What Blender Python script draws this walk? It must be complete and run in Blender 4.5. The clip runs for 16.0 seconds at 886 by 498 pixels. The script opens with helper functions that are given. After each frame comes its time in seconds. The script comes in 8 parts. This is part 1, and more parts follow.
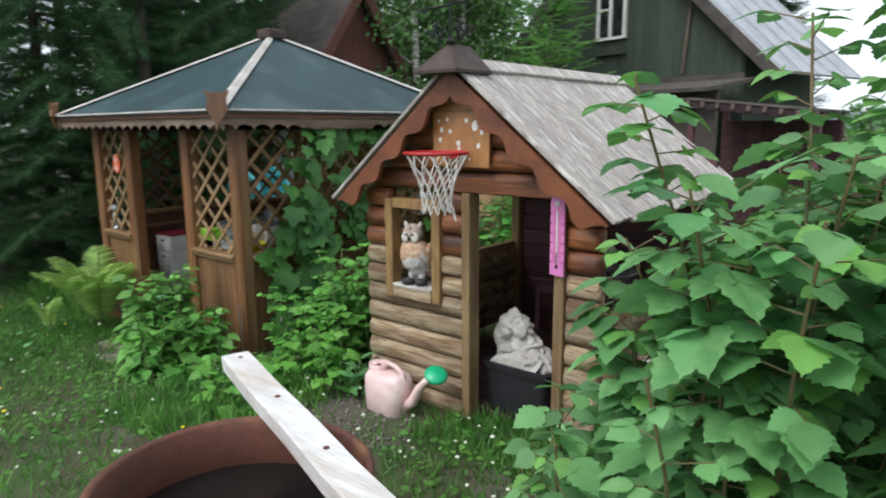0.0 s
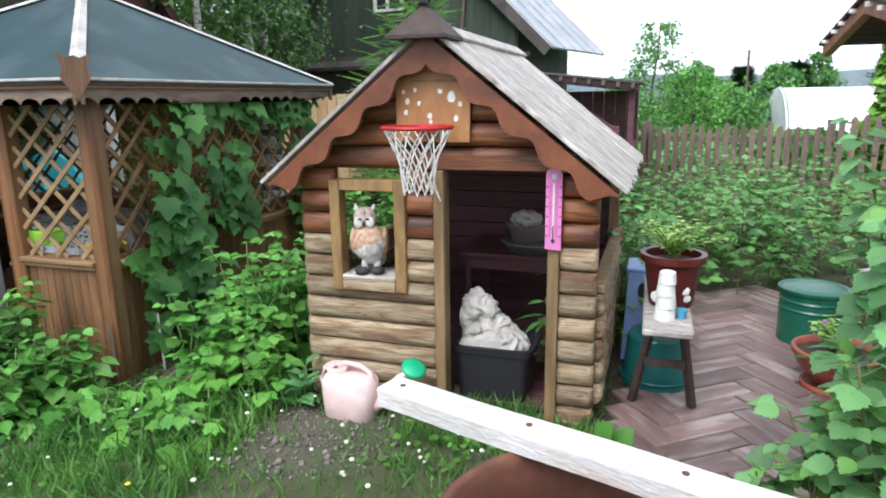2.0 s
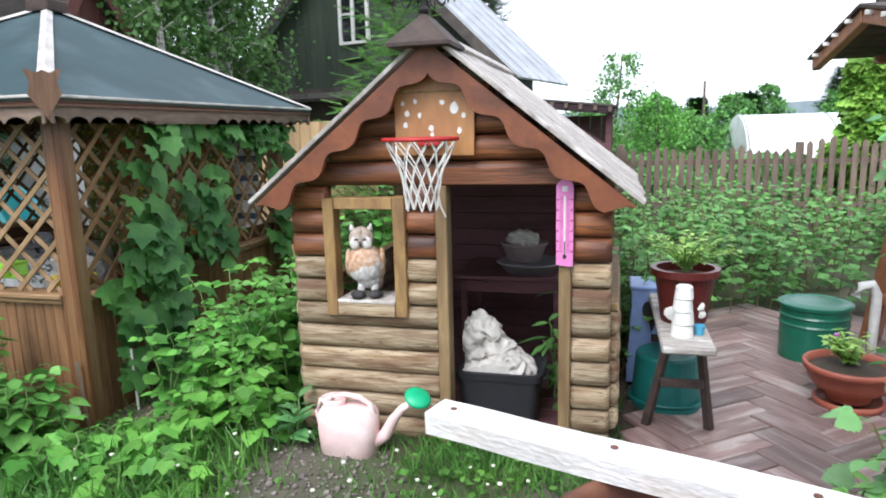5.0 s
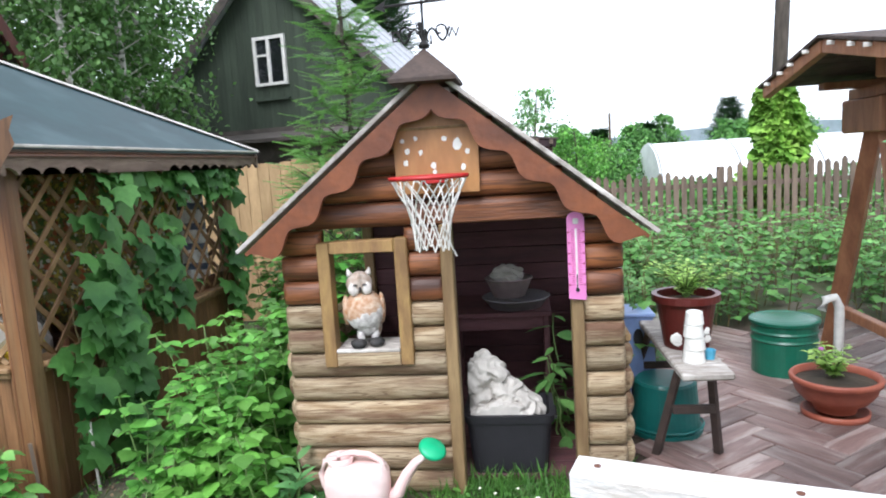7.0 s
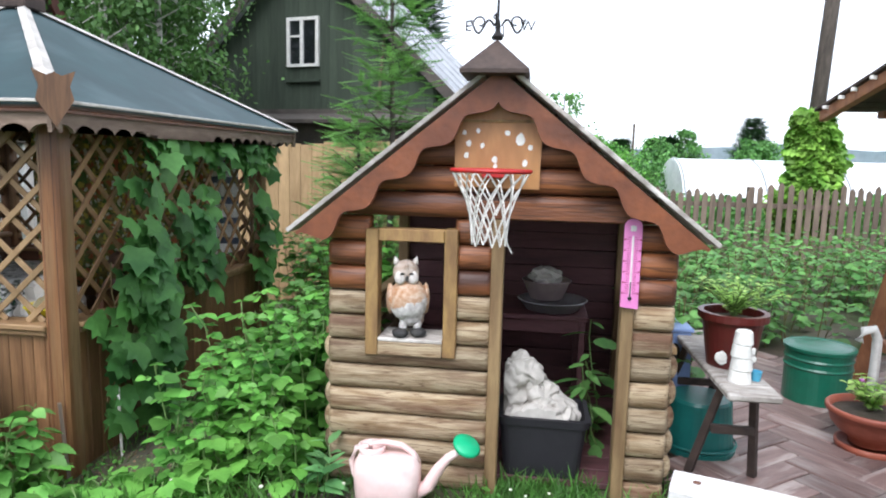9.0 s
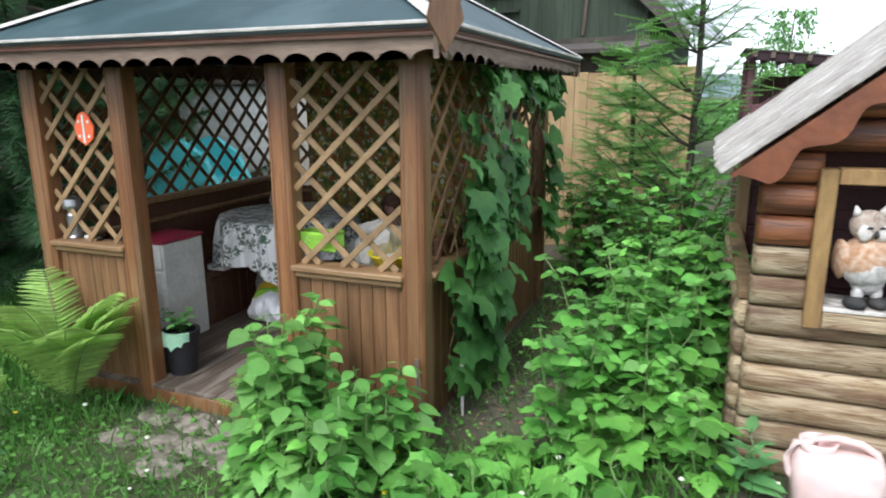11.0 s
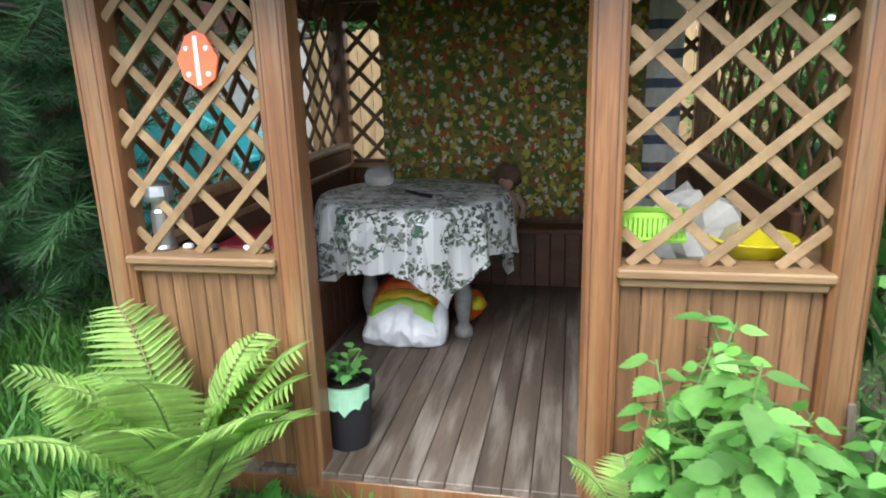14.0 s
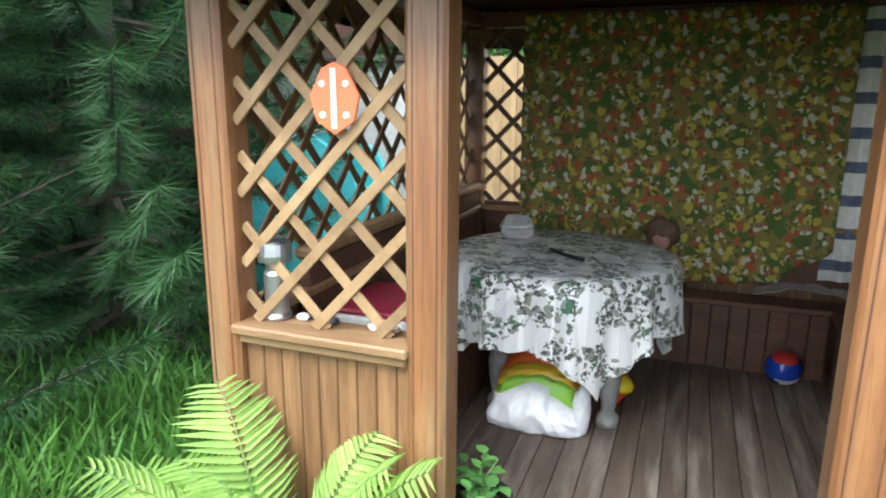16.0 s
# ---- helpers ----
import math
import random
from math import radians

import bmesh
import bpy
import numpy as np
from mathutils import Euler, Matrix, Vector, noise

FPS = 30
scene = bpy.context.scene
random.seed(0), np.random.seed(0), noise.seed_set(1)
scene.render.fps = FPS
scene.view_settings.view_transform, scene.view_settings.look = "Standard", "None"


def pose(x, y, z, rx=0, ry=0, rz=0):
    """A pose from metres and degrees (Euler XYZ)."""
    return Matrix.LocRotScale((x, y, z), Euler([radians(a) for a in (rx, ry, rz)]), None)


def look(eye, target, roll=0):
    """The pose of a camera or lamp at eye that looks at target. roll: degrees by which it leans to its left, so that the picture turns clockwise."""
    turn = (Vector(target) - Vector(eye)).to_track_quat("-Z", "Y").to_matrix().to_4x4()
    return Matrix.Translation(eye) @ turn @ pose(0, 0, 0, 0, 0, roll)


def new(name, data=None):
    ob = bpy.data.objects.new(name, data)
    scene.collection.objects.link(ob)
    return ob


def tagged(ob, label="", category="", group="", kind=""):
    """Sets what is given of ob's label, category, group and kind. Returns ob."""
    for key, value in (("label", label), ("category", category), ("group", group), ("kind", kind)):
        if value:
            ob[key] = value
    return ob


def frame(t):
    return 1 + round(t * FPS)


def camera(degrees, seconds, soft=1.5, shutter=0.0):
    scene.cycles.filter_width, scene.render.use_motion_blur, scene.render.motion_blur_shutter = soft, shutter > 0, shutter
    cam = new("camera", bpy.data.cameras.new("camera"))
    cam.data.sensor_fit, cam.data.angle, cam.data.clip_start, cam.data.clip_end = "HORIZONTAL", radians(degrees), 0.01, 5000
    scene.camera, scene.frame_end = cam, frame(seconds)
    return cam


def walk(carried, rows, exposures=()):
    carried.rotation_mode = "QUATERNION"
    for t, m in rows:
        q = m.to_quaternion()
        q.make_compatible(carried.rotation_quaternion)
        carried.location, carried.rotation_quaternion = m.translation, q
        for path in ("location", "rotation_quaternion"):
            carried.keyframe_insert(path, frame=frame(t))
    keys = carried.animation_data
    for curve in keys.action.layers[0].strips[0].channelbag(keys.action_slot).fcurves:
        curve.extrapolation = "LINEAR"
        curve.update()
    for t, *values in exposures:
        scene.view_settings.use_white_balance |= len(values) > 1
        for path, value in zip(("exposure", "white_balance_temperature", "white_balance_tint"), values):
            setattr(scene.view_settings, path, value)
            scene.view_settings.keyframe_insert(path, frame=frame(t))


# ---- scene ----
cam = camera(68.2, 16.0, soft=1.9, shutter=0.25)
PATH = [
    (0, (2.99, -2.818, 1.569), (1.718, -1.319, 1.202), -0.4),
    (0.5, (2.713, -2.954, 1.585), (1.706, -1.268, 1.204), -2.8),
    (1, (2.427, -3.011, 1.564), (1.566, -1.251, 1.162), 0.5),
    (1.5, (2.106, -3.036, 1.561), (1.346, -1.234, 1.142), 0.6),
    (2, (1.861, -3.154, 1.574), (1.244, -1.306, 1.121), -0.8),
    (2.5, (1.786, -3.181, 1.568), (1.277, -1.29, 1.164), 0.1),
    (3, (1.772, -3.16, 1.558), (1.265, -1.265, 1.171), -1.1),
    (5.5, (1.48, -3.007, 1.463), (0.958, -1.105, 1.128), -1.6),
    (6, (1.277, -2.973, 1.48), (0.763, -1.065, 1.173), -2.4),
    (6.5, (1.156, -3.008, 1.485), (0.783, -1.064, 1.204), -3.6),
    (7, (1.174, -3.01, 1.488), (0.919, -1.043, 1.231), -3.6),
    (7.5, (1.189, -3.005, 1.483), (1.023, -1.027, 1.241), -2.8),
    (8, (1.154, -2.999, 1.482), (1.042, -1.017, 1.239), -1.8),
    (8.5, (1.062, -3.006, 1.482), (0.867, -1.03, 1.246), -0.6),
    (9, (0.969, -2.995, 1.476), (0.691, -1.032, 1.207), 1.4),
    (9.5, (0.799, -2.895, 1.438), (0.487, -0.962, 1.03), 0.6),
    (10, (0.527, -2.785, 1.428), (-0.049, -0.929, 0.955), -1.0),
    (10.2, (0.394, -2.773, 1.428), (-0.32, -0.966, 0.955), -0.6),
    (12.3, (-1.266, -2.569, 1.293), (-1.968, -0.749, 0.852), 0.6),
    (12.5, (-1.416, -2.509, 1.258), (-2.115, -0.693, 0.797), 0.7),
    (13, (-1.71, -2.398, 1.217), (-2.352, -0.604, 0.608), 0.3),
    (13.5, (-1.983, -2.299, 1.219), (-2.415, -0.441, 0.619), 1.6),
    (14, (-2.23, -2.054, 1.186), (-2.615, -0.161, 0.667), -1.7),
    (14.5, (-2.452, -1.858, 1.194), (-2.784, 0.043, 0.669), -1.4),
    (15, (-2.55, -1.662, 1.238), (-2.905, 0.243, 0.745), 0.1),
    (15.5, (-2.546, -1.568, 1.256), (-3.047, 0.308, 0.779), 0.4),
    (16, (-2.548, -1.583, 1.253), (-3.232, 0.242, 0.801), 0.4),
]
walk(cam, [(t, look(eye, target, roll)) for t, eye, target, roll in PATH],
     exposures=[(0, 0.0, 6050, 9), (1.0, 0.27, 6000, 10), (2.0, 0.48, 5900, 11), (5.5, 0.6, 5900, 12), (8.0, 0.66, 5900, 12), (9.5, 0.5, 5900, 12), (10.2, 0.44, 5900, 11), (12.5, 1.04, 5900, 8), (14.0, 1.17, 5900, 8), (16.0, 1.6, 5900, 7)])

# ---- world, sun, exposure ----
world = bpy.data.worlds.new("sky")
scene.world = world
world.use_nodes = True
wn = world.node_tree
wn.nodes.clear()
sky = wn.nodes.new("ShaderNodeTexSky")
sky.sky_type = "NISHITA"
sky.sun_disc = False
sky.sun_elevation, sky.sun_rotation = radians(51), radians(192)
sky.air_density, sky.dust_density = 1.0, 1.5
pale = wn.nodes.new("ShaderNodeHueSaturation")
pale.inputs["Saturation"].default_value = 0.22
bgd = wn.nodes.new("ShaderNodeBackground")
bgd.inputs["Strength"].default_value = 0.15
wout = wn.nodes.new("ShaderNodeOutputWorld")
wn.links.new(sky.outputs[0], pale.inputs["Color"])
veil = wn.nodes.new("ShaderNodeMix")        # a bright, even overcast over the clear sky
veil.data_type = "RGBA"
veil.inputs["Factor"].default_value = 0.65
veil.inputs["B"].default_value = (9.0, 9.3, 9.6, 1)
wn.links.new(pale.outputs[0], veil.inputs["A"])
wn.links.new(veil.outputs["Result"], bgd.inputs["Color"])
wn.links.new(bgd.outputs[0], wout.inputs[0])
sun_data = bpy.data.lights.new("sun", "SUN")
sun_data.energy, sun_data.angle, sun_data.color = 2.4, radians(35), (1.0, 0.97, 0.92)
sun = new("sun", sun_data)
sun.matrix_world = look((-1.5, -7.0, 9), (0, 0, 0))


# ---- materials ----
def mat(name, c1, c2=None, scale=8.0, rough=0.7, bump=0.0, metal=0.0, stretch=(1, 1, 1), obj_rand=0.0, isl_rand=0.0,
        fine=6.0, stain=None, stain_scale=1.5, trans=0.0, spec=0.5, coat=0.0, grain=None, grain_k=0.42):
    """A two-scale procedural surface: broad mottling, fine grain, and a random shift per piece."""
    m = bpy.data.materials.new(name)
    m.use_nodes = True
    nt = m.node_tree
    N, L = nt.nodes, nt.links
    bsdf = N["Principled BSDF"]
    c2 = c2 or tuple(v * 0.7 for v in c1)
    tc = N.new("ShaderNodeTexCoord")
    mp = N.new("ShaderNodeMapping")
    mp.inputs["Scale"].default_value = stretch
    L.new(tc.outputs["Object"], mp.inputs["Vector"])
    info = N.new("ShaderNodeObjectInfo")
    if obj_rand:
        off = N.new("ShaderNodeVectorMath")
        off.operation = "ADD"
        sc = N.new("ShaderNodeVectorMath")
        sc.operation = "SCALE"
        sc.inputs[0].default_value = (37.0, 19.0, 53.0)
        L.new(info.outputs["Random"], sc.inputs["Scale"])
        L.new(mp.outputs[0], off.inputs[0])
        L.new(sc.outputs[0], off.inputs[1])
        vec = off.outputs[0]
    else:
        vec = mp.outputs[0]
    n1 = N.new("ShaderNodeTexNoise")
    n1.inputs["Scale"].default_value, n1.inputs["Detail"].default_value = scale, 5.0
    n1.inputs["Distortion"].default_value = 0.4
    n2 = N.new("ShaderNodeTexNoise")
    n2.inputs["Scale"].default_value, n2.inputs["Detail"].default_value = scale * fine, 4.0
    L.new(vec, n1.inputs["Vector"])
    L.new(vec, n2.inputs["Vector"])
    ramp = N.new("ShaderNodeMapRange")
    ramp.inputs["From Min"].default_value, ramp.inputs["From Max"].default_value = 0.33, 0.67
    L.new(n1.outputs["Fac"], ramp.inputs["Value"])
    mix = N.new("ShaderNodeMix")
    mix.data_type = "RGBA"
    mix.inputs["A"].default_value, mix.inputs["B"].default_value = (*c1, 1), (*c2, 1)
    L.new(ramp.outputs[0], mix.inputs["Factor"])
    col = mix.outputs["Result"]
    if stain:
        n3 = N.new("ShaderNodeTexNoise")
        n3.inputs["Scale"].default_value, n3.inputs["Detail"].default_value = stain_scale, 6.0
        L.new(vec, n3.inputs["Vector"])
        r3 = N.new("ShaderNodeMapRange")
        r3.inputs["From Min"].default_value, r3.inputs["From Max"].default_value = 0.5, 0.66
        L.new(n3.outputs["Fac"], r3.inputs["Value"])
        mx = N.new("ShaderNodeMix")
        mx.data_type = "RGBA"
        mx.inputs["B"].default_value = (*stain, 1)
        L.new(r3.outputs[0], mx.inputs["Factor"])
        L.new(col, mx.inputs["A"])
        col = mx.outputs["Result"]
    if grain:      # thin dark growth lines and checks along the timber
        gm = N.new("ShaderNodeVectorMath")
        gm.operation = "MULTIPLY"
        gm.inputs[1].default_value = tuple(0.45 if v < 1 else 1.5 for v in stretch)
        L.new(vec, gm.inputs[0])
        n4 = N.new("ShaderNodeTexNoise")
        n4.inputs["Scale"].default_value, n4.inputs["Detail"].default_value = scale * 0.55, 2.5
        L.new(gm.outputs[0], n4.inputs["Vector"])
        rings = N.new("ShaderNodeMath")
        rings.operation = "PINGPONG"
        rings.inputs[1].default_value = 0.055
        L.new(n4.outputs["Fac"], rings.inputs[0])
        line = N.new("ShaderNodeMapRange")
        line.inputs["From Min"].default_value, line.inputs["From Max"].default_value = 0.0, 0.016
        line.inputs["To Min"].default_value, line.inputs["To Max"].default_value = grain_k, 0.0
        L.new(rings.outputs[0], line.inputs["Value"])
        mg = N.new("ShaderNodeMix")
        mg.data_type = "RGBA"
        mg.inputs["B"].default_value = (*grain, 1)
        L.new(line.outputs[0], mg.inputs["Factor"])
        L.new(col, mg.inputs["A"])
        col = mg.outputs["Result"]
    val = N.new("ShaderNodeMapRange")
    val.inputs["To Min"].default_value, val.inputs["To Max"].default_value = 0.78, 1.22
    L.new(n2.outputs["Fac"], val.inputs["Value"])
    hsv = N.new("ShaderNodeHueSaturation")
    L.new(val.outputs[0], hsv.inputs["Value"])
    L.new(col, hsv.inputs["Color"])
    col = hsv.outputs[0]
    if obj_rand or isl_rand:
        rv = N.new("ShaderNodeMapRange")
        k = obj_rand or isl_rand
        rv.inputs["To Min"].default_value, rv.inputs["To Max"].default_value = 1 - k, 1 + k
        if obj_rand:
            L.new(info.outputs["Random"], rv.inputs["Value"])
        else:
            geo = N.new("ShaderNodeNewGeometry")
            L.new(geo.outputs["Random Per Island"], rv.inputs["Value"])
        h2 = N.new("ShaderNodeHueSaturation")
        L.new(rv.outputs[0], h2.inputs["Value"])
        L.new(col, h2.inputs["Color"])
        col = h2.outputs[0]
    L.new(col, bsdf.inputs["Base Color"])
    bsdf.inputs["Roughness"].default_value = rough
    bsdf.inputs["Metallic"].default_value = metal
    bsdf.inputs["Specular IOR Level"].default_value = spec
    bsdf.inputs["Coat Weight"].default_value = coat
    if bump:
        bp = N.new("ShaderNodeBump")
        bp.inputs["Strength"].default_value, bp.inputs["Distance"].default_value = bump, 0.01
        L.new(n2.outputs["Fac"], bp.inputs["Height"])
        L.new(bp.outputs[0], bsdf.inputs["Normal"])
    if trans:
        tr = N.new("ShaderNodeBsdfTranslucent")
        L.new(col, tr.inputs["Color"])
        ms = N.new("ShaderNodeMixShader")
        ms.inputs[0].default_value = trans
        L.new(bsdf.outputs[0], ms.inputs[1])
        L.new(tr.outputs[0], ms.inputs[2])
        L.new(ms.outputs[0], N["Material Output"].inputs["Surface"])
    return m


def leafmat(name, c1, c2, k=0.28, trans=0.32, rough=0.5):
    return mat(name, c1, c2, scale=3.0, rough=rough, isl_rand=k, trans=trans, fine=14, spec=0.35)


M_LOG = mat("weathered_log", (0.45, 0.36, 0.235), (0.21, 0.135, 0.068), 8, 0.75, 0.55, stretch=(0.6, 3, 4), obj_rand=0.3, stain=(0.13, 0.065, 0.035), stain_scale=3.2, grain=(0.10, 0.05, 0.022), grain_k=0.8)
M_LOGRED = mat("stained_log", (0.29, 0.105, 0.036), (0.13, 0.042, 0.018), 5, 0.5, 0.35, stretch=(0.5, 3, 3.5), obj_rand=0.28, stain=(0.06, 0.022, 0.012), stain_scale=3, grain=(0.045, 0.016, 0.009), grain_k=0.75)
M_TRIM = mat("red_brown_trim", (0.215, 0.068, 0.025), (0.125, 0.038, 0.016), 7, 0.45, 0.25, stretch=(0.8, 3, 0.8), stain=(0.09, 0.03, 0.014), stain_scale=4)
M_POST = mat("door_post_wood", (0.27, 0.18, 0.085), (0.17, 0.10, 0.045), 6, 0.65, 0.3, stretch=(4, 4, 0.5), obj_rand=0.15)
M_FRAME = mat("ochre_frame_wood", (0.34, 0.21, 0.075), (0.20, 0.11, 0.045), 6, 0.6, 0.25, stretch=(3, 3, 1), obj_rand=0.15)
M_ROOFWOOD = mat("grey_roof_plank", (0.46, 0.42, 0.38), (0.20, 0.17, 0.15), 5, 0.85, 0.6, stretch=(1.2, 5, 1.2), obj_rand=0.14, stain=(0.60, 0.56, 0.52), stain_scale=5)
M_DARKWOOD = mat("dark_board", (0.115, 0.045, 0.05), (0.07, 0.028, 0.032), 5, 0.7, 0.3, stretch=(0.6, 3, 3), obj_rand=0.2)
M_SHINGLE = mat("dark_cap_wood", (0.075, 0.05, 0.04), (0.038, 0.026, 0.022), 8, 0.8, 0.5)
M_GAZ = mat("varnished_gazebo_wood", (0.255, 0.115, 0.046), (0.16, 0.066, 0.027), 5, 0.42, 0.2, stretch=(5, 5, 0.4), obj_rand=0.12, stain=(0.24, 0.15, 0.075), stain_scale=2, coat=0.1, grain=(0.10, 0.045, 0.02))
M_GAZBOARD = mat("gazebo_cladding_wood", (0.222, 0.114, 0.052), (0.14, 0.068, 0.031), 6, 0.5, 0.15, stretch=(5, 5, 0.5), obj_rand=0.2, coat=0.05, grain=(0.075, 0.034, 0.016))
M_SILL = mat("gazebo_sill_wood", (0.30, 0.185, 0.09), (0.19, 0.105, 0.05), 5, 0.5, 0.25, stretch=(0.6, 4, 4), obj_rand=0.08)
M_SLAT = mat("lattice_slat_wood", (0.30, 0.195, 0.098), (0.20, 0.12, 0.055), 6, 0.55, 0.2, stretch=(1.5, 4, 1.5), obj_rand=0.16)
# the same slat wood darkened: shade on side and back walls is in the colour
M_SLATSHADE = mat("shaded_lattice_wood", (0.27, 0.16, 0.075), (0.17, 0.09, 0.04), 6, 0.55, 0.2, obj_rand=0.18)
M_SLATDEEPSHADE = mat("deep_shaded_lattice_wood", (0.16, 0.085, 0.035), (0.09, 0.045, 0.02), 6, 0.55, 0.2, obj_rand=0.2)
M_FLOORB = mat("worn_floor_board", (0.12, 0.088, 0.066), (0.07, 0.05, 0.037), 4, 0.6, 0.3, stretch=(4, 0.5, 4), obj_rand=0.16, stain=(0.20, 0.165, 0.135), stain_scale=3)
M_BENCHWOOD = mat("brown_bench_wood", (0.12, 0.05, 0.025), (0.07, 0.03, 0.016), 5, 0.5, 0.2, stretch=(0.6, 4, 4), obj_rand=0.2)
M_ROOFGREEN = mat("green_roof_sheet", (0.020, 0.050, 0.056), (0.014, 0.036, 0.042), 2, 0.58, 0.05, stain=(0.04, 0.072, 0.08), stain_scale=2.2)
M_HIP = mat("white_hip_strip", (0.55, 0.52, 0.48), (0.36, 0.33, 0.30), 7, 0.7, 0.3)
M_EAVE = mat("weathered_eave_board", (0.21, 0.15, 0.11), (0.125, 0.082, 0.058), 5, 0.7, 0.3, stretch=(0.7, 0.7, 3), obj_rand=0.12)
M_SOIL = mat("dark_soil", (0.07, 0.05, 0.034), (0.035, 0.026, 0.018), 5, 0.95, 0.8)
M_GROUND = mat("lawn_soil", (0.05, 0.085, 0.024), (0.065, 0.05, 0.03), 2.2, 0.95, 0.8, stain=(0.10, 0.085, 0.065), stain_scale=0.9)
M_GRASS = leafmat("grass_blade", (0.15, 0.33, 0.062), (0.075, 0.20, 0.04), 0.35, 0.38)
M_LEAF = leafmat("raspberry_leaf", (0.205, 0.405, 0.15), (0.10, 0.27, 0.09), 0.4)
M_LEAFLITE = leafmat("light_bush_leaf", (0.195, 0.44, 0.078), (0.085, 0.27, 0.045), 0.45)
M_NETTLE = leafmat("nettle_leaf", (0.215, 0.43, 0.105), (0.115, 0.30, 0.062), 0.38, 0.36)
M_VINE = leafmat("vine_leaf", (0.12, 0.29, 0.07), (0.05, 0.155, 0.04), 0.42)
M_FERN = leafmat("fern_frond", (0.50, 0.70, 0.22), (0.38, 0.60, 0.15), 0.25, 0.48)
M_BIRCHLEAF = leafmat("birch_leaf", (0.125, 0.25, 0.062), (0.065, 0.155, 0.04), 0.4)
M_DARKLEAF = leafmat("hedge_leaf", (0.18, 0.38, 0.10), (0.09, 0.24, 0.062), 0.45)
M_HOP = leafmat("hop_leaf", (0.32, 0.52, 0.09), (0.15, 0.34, 0.05), 0.4)
M_NEEDLE = leafmat("pine_needle", (0.048, 0.125, 0.036), (0.022, 0.066, 0.022), 0.45, 0.25)
M_SPRUCE = leafmat("spruce_needle", (0.25, 0.48, 0.12), (0.14, 0.32, 0.08), 0.35, 0.4)
M_LITTER = mat("dry_leaf_litter", (0.17, 0.105, 0.06), (0.09, 0.06, 0.038), 8, 0.9, isl_rand=0.5)
M_BARK = mat("grey_bark", (0.10, 0.08, 0.065), (0.05, 0.04, 0.032), 6, 0.9, 0.8, stretch=(3, 3, 0.7))
M_BIRCH = mat("birch_bark", (0.62, 0.60, 0.55), (0.40, 0.38, 0.34), 4, 0.8, 0.4, stretch=(1, 1, 4), stain=(0.06, 0.055, 0.05), stain_scale=6)
M_CANE = mat("brown_cane", (0.17, 0.115, 0.05), (0.10, 0.11, 0.04), 8, 0.7, 0.2)
M_STEM = mat("green_stem", (0.16, 0.26, 0.07), (0.10, 0.17, 0.05), 8, 0.6)
M_TILE = mat("brown_paving_plank", (0.215, 0.14, 0.125), (0.135, 0.085, 0.076), 4, 0.5, 0.3, stretch=(0.8, 5, 3), obj_rand=0.3, stain=(0.29, 0.235, 0.215), stain_scale=3)
M_STONE = mat("pale_stone", (0.34, 0.29, 0.24), (0.15, 0.125, 0.10), 14, 0.9, 0.8, stain=(0.10, 0.10, 0.06), stain_scale=7)
M_RUST = mat("rusty_steel", (0.12, 0.042, 0.024), (0.075, 0.03, 0.02), 6, 0.75, 0.4, stain=(0.19, 0.085, 0.04), stain_scale=5)
M_WATER = mat("dark_water", (0.012, 0.011, 0.010), (0.010, 0.010, 0.009), 3, 0.04, 0.02)
M_WHITEWOOD = mat("whitewashed_timber", (0.70, 0.68, 0.66), (0.53, 0.50, 0.48), 5, 0.75, 0.4, stretch=(0.6, 4, 4), stain=(0.50, 0.43, 0.37), stain_scale=3)
M_PINK = mat("pale_pink_plastic", (0.80, 0.585, 0.56), (0.72, 0.50, 0.475), 3, 0.4, 0.02, stain=(0.82, 0.65, 0.62), stain_scale=6)
M_HOTPINK = mat("pink_plastic", (0.74, 0.25, 0.54), (0.66, 0.21, 0.48), 3, 0.35)
M_MINT = mat("mint_green_plastic", (0.02, 0.44, 0.20), (0.015, 0.36, 0.16), 3, 0.35)
M_RED = mat("red_rim_paint", (0.50, 0.022, 0.020), (0.36, 0.016, 0.015), 8, 0.4)
M_NET = mat("white_cord", (0.74, 0.72, 0.68), (0.58, 0.56, 0.52), 20, 0.85)
M_BOARD = mat("varnished_plywood", (0.44, 0.215, 0.075), (0.33, 0.145, 0.05), 4, 0.45, 0.1, stretch=(2, 1, 0.6), coat=0.1)
M_WHITE = mat("off_white_paint", (0.76, 0.75, 0.71), (0.64, 0.62, 0.58), 5, 0.6)
M_BLACK = mat("black_plastic", (0.022, 0.020, 0.025), (0.014, 0.013, 0.016), 4, 0.5, 0.05)
M_CLOTH = mat("crumpled_white_cloth", (0.58, 0.55, 0.50), (0.42, 0.39, 0.355), 4, 0.9, 0.5)
M_OWLBROWN = mat("owl_brown_feathers", (0.40, 0.19, 0.085), (0.58, 0.44, 0.33), 40, 0.7, 0.5)
M_OWLWHITE = mat("owl_pale_feathers", (0.78, 0.75, 0.72), (0.42, 0.38, 0.36), 45, 0.7, 0.6)
M_OWLFACE = mat("owl_white_face", (0.70, 0.66, 0.62), (0.52, 0.46, 0.42), 40, 0.6)
M_OWLCROWN = mat("owl_grey_brown_crown", (0.34, 0.24, 0.18), (0.50, 0.43, 0.37), 45, 0.7, 0.5)
M_OWLDARK = mat("owl_dark_feet", (0.05, 0.045, 0.042), (0.02, 0.02, 0.02), 20, 0.7, 0.5)
M_IRON = mat("black_iron", (0.018, 0.018, 0.018), (0.03, 0.026, 0.024), 12, 0.55, 0.2, metal=0.6)
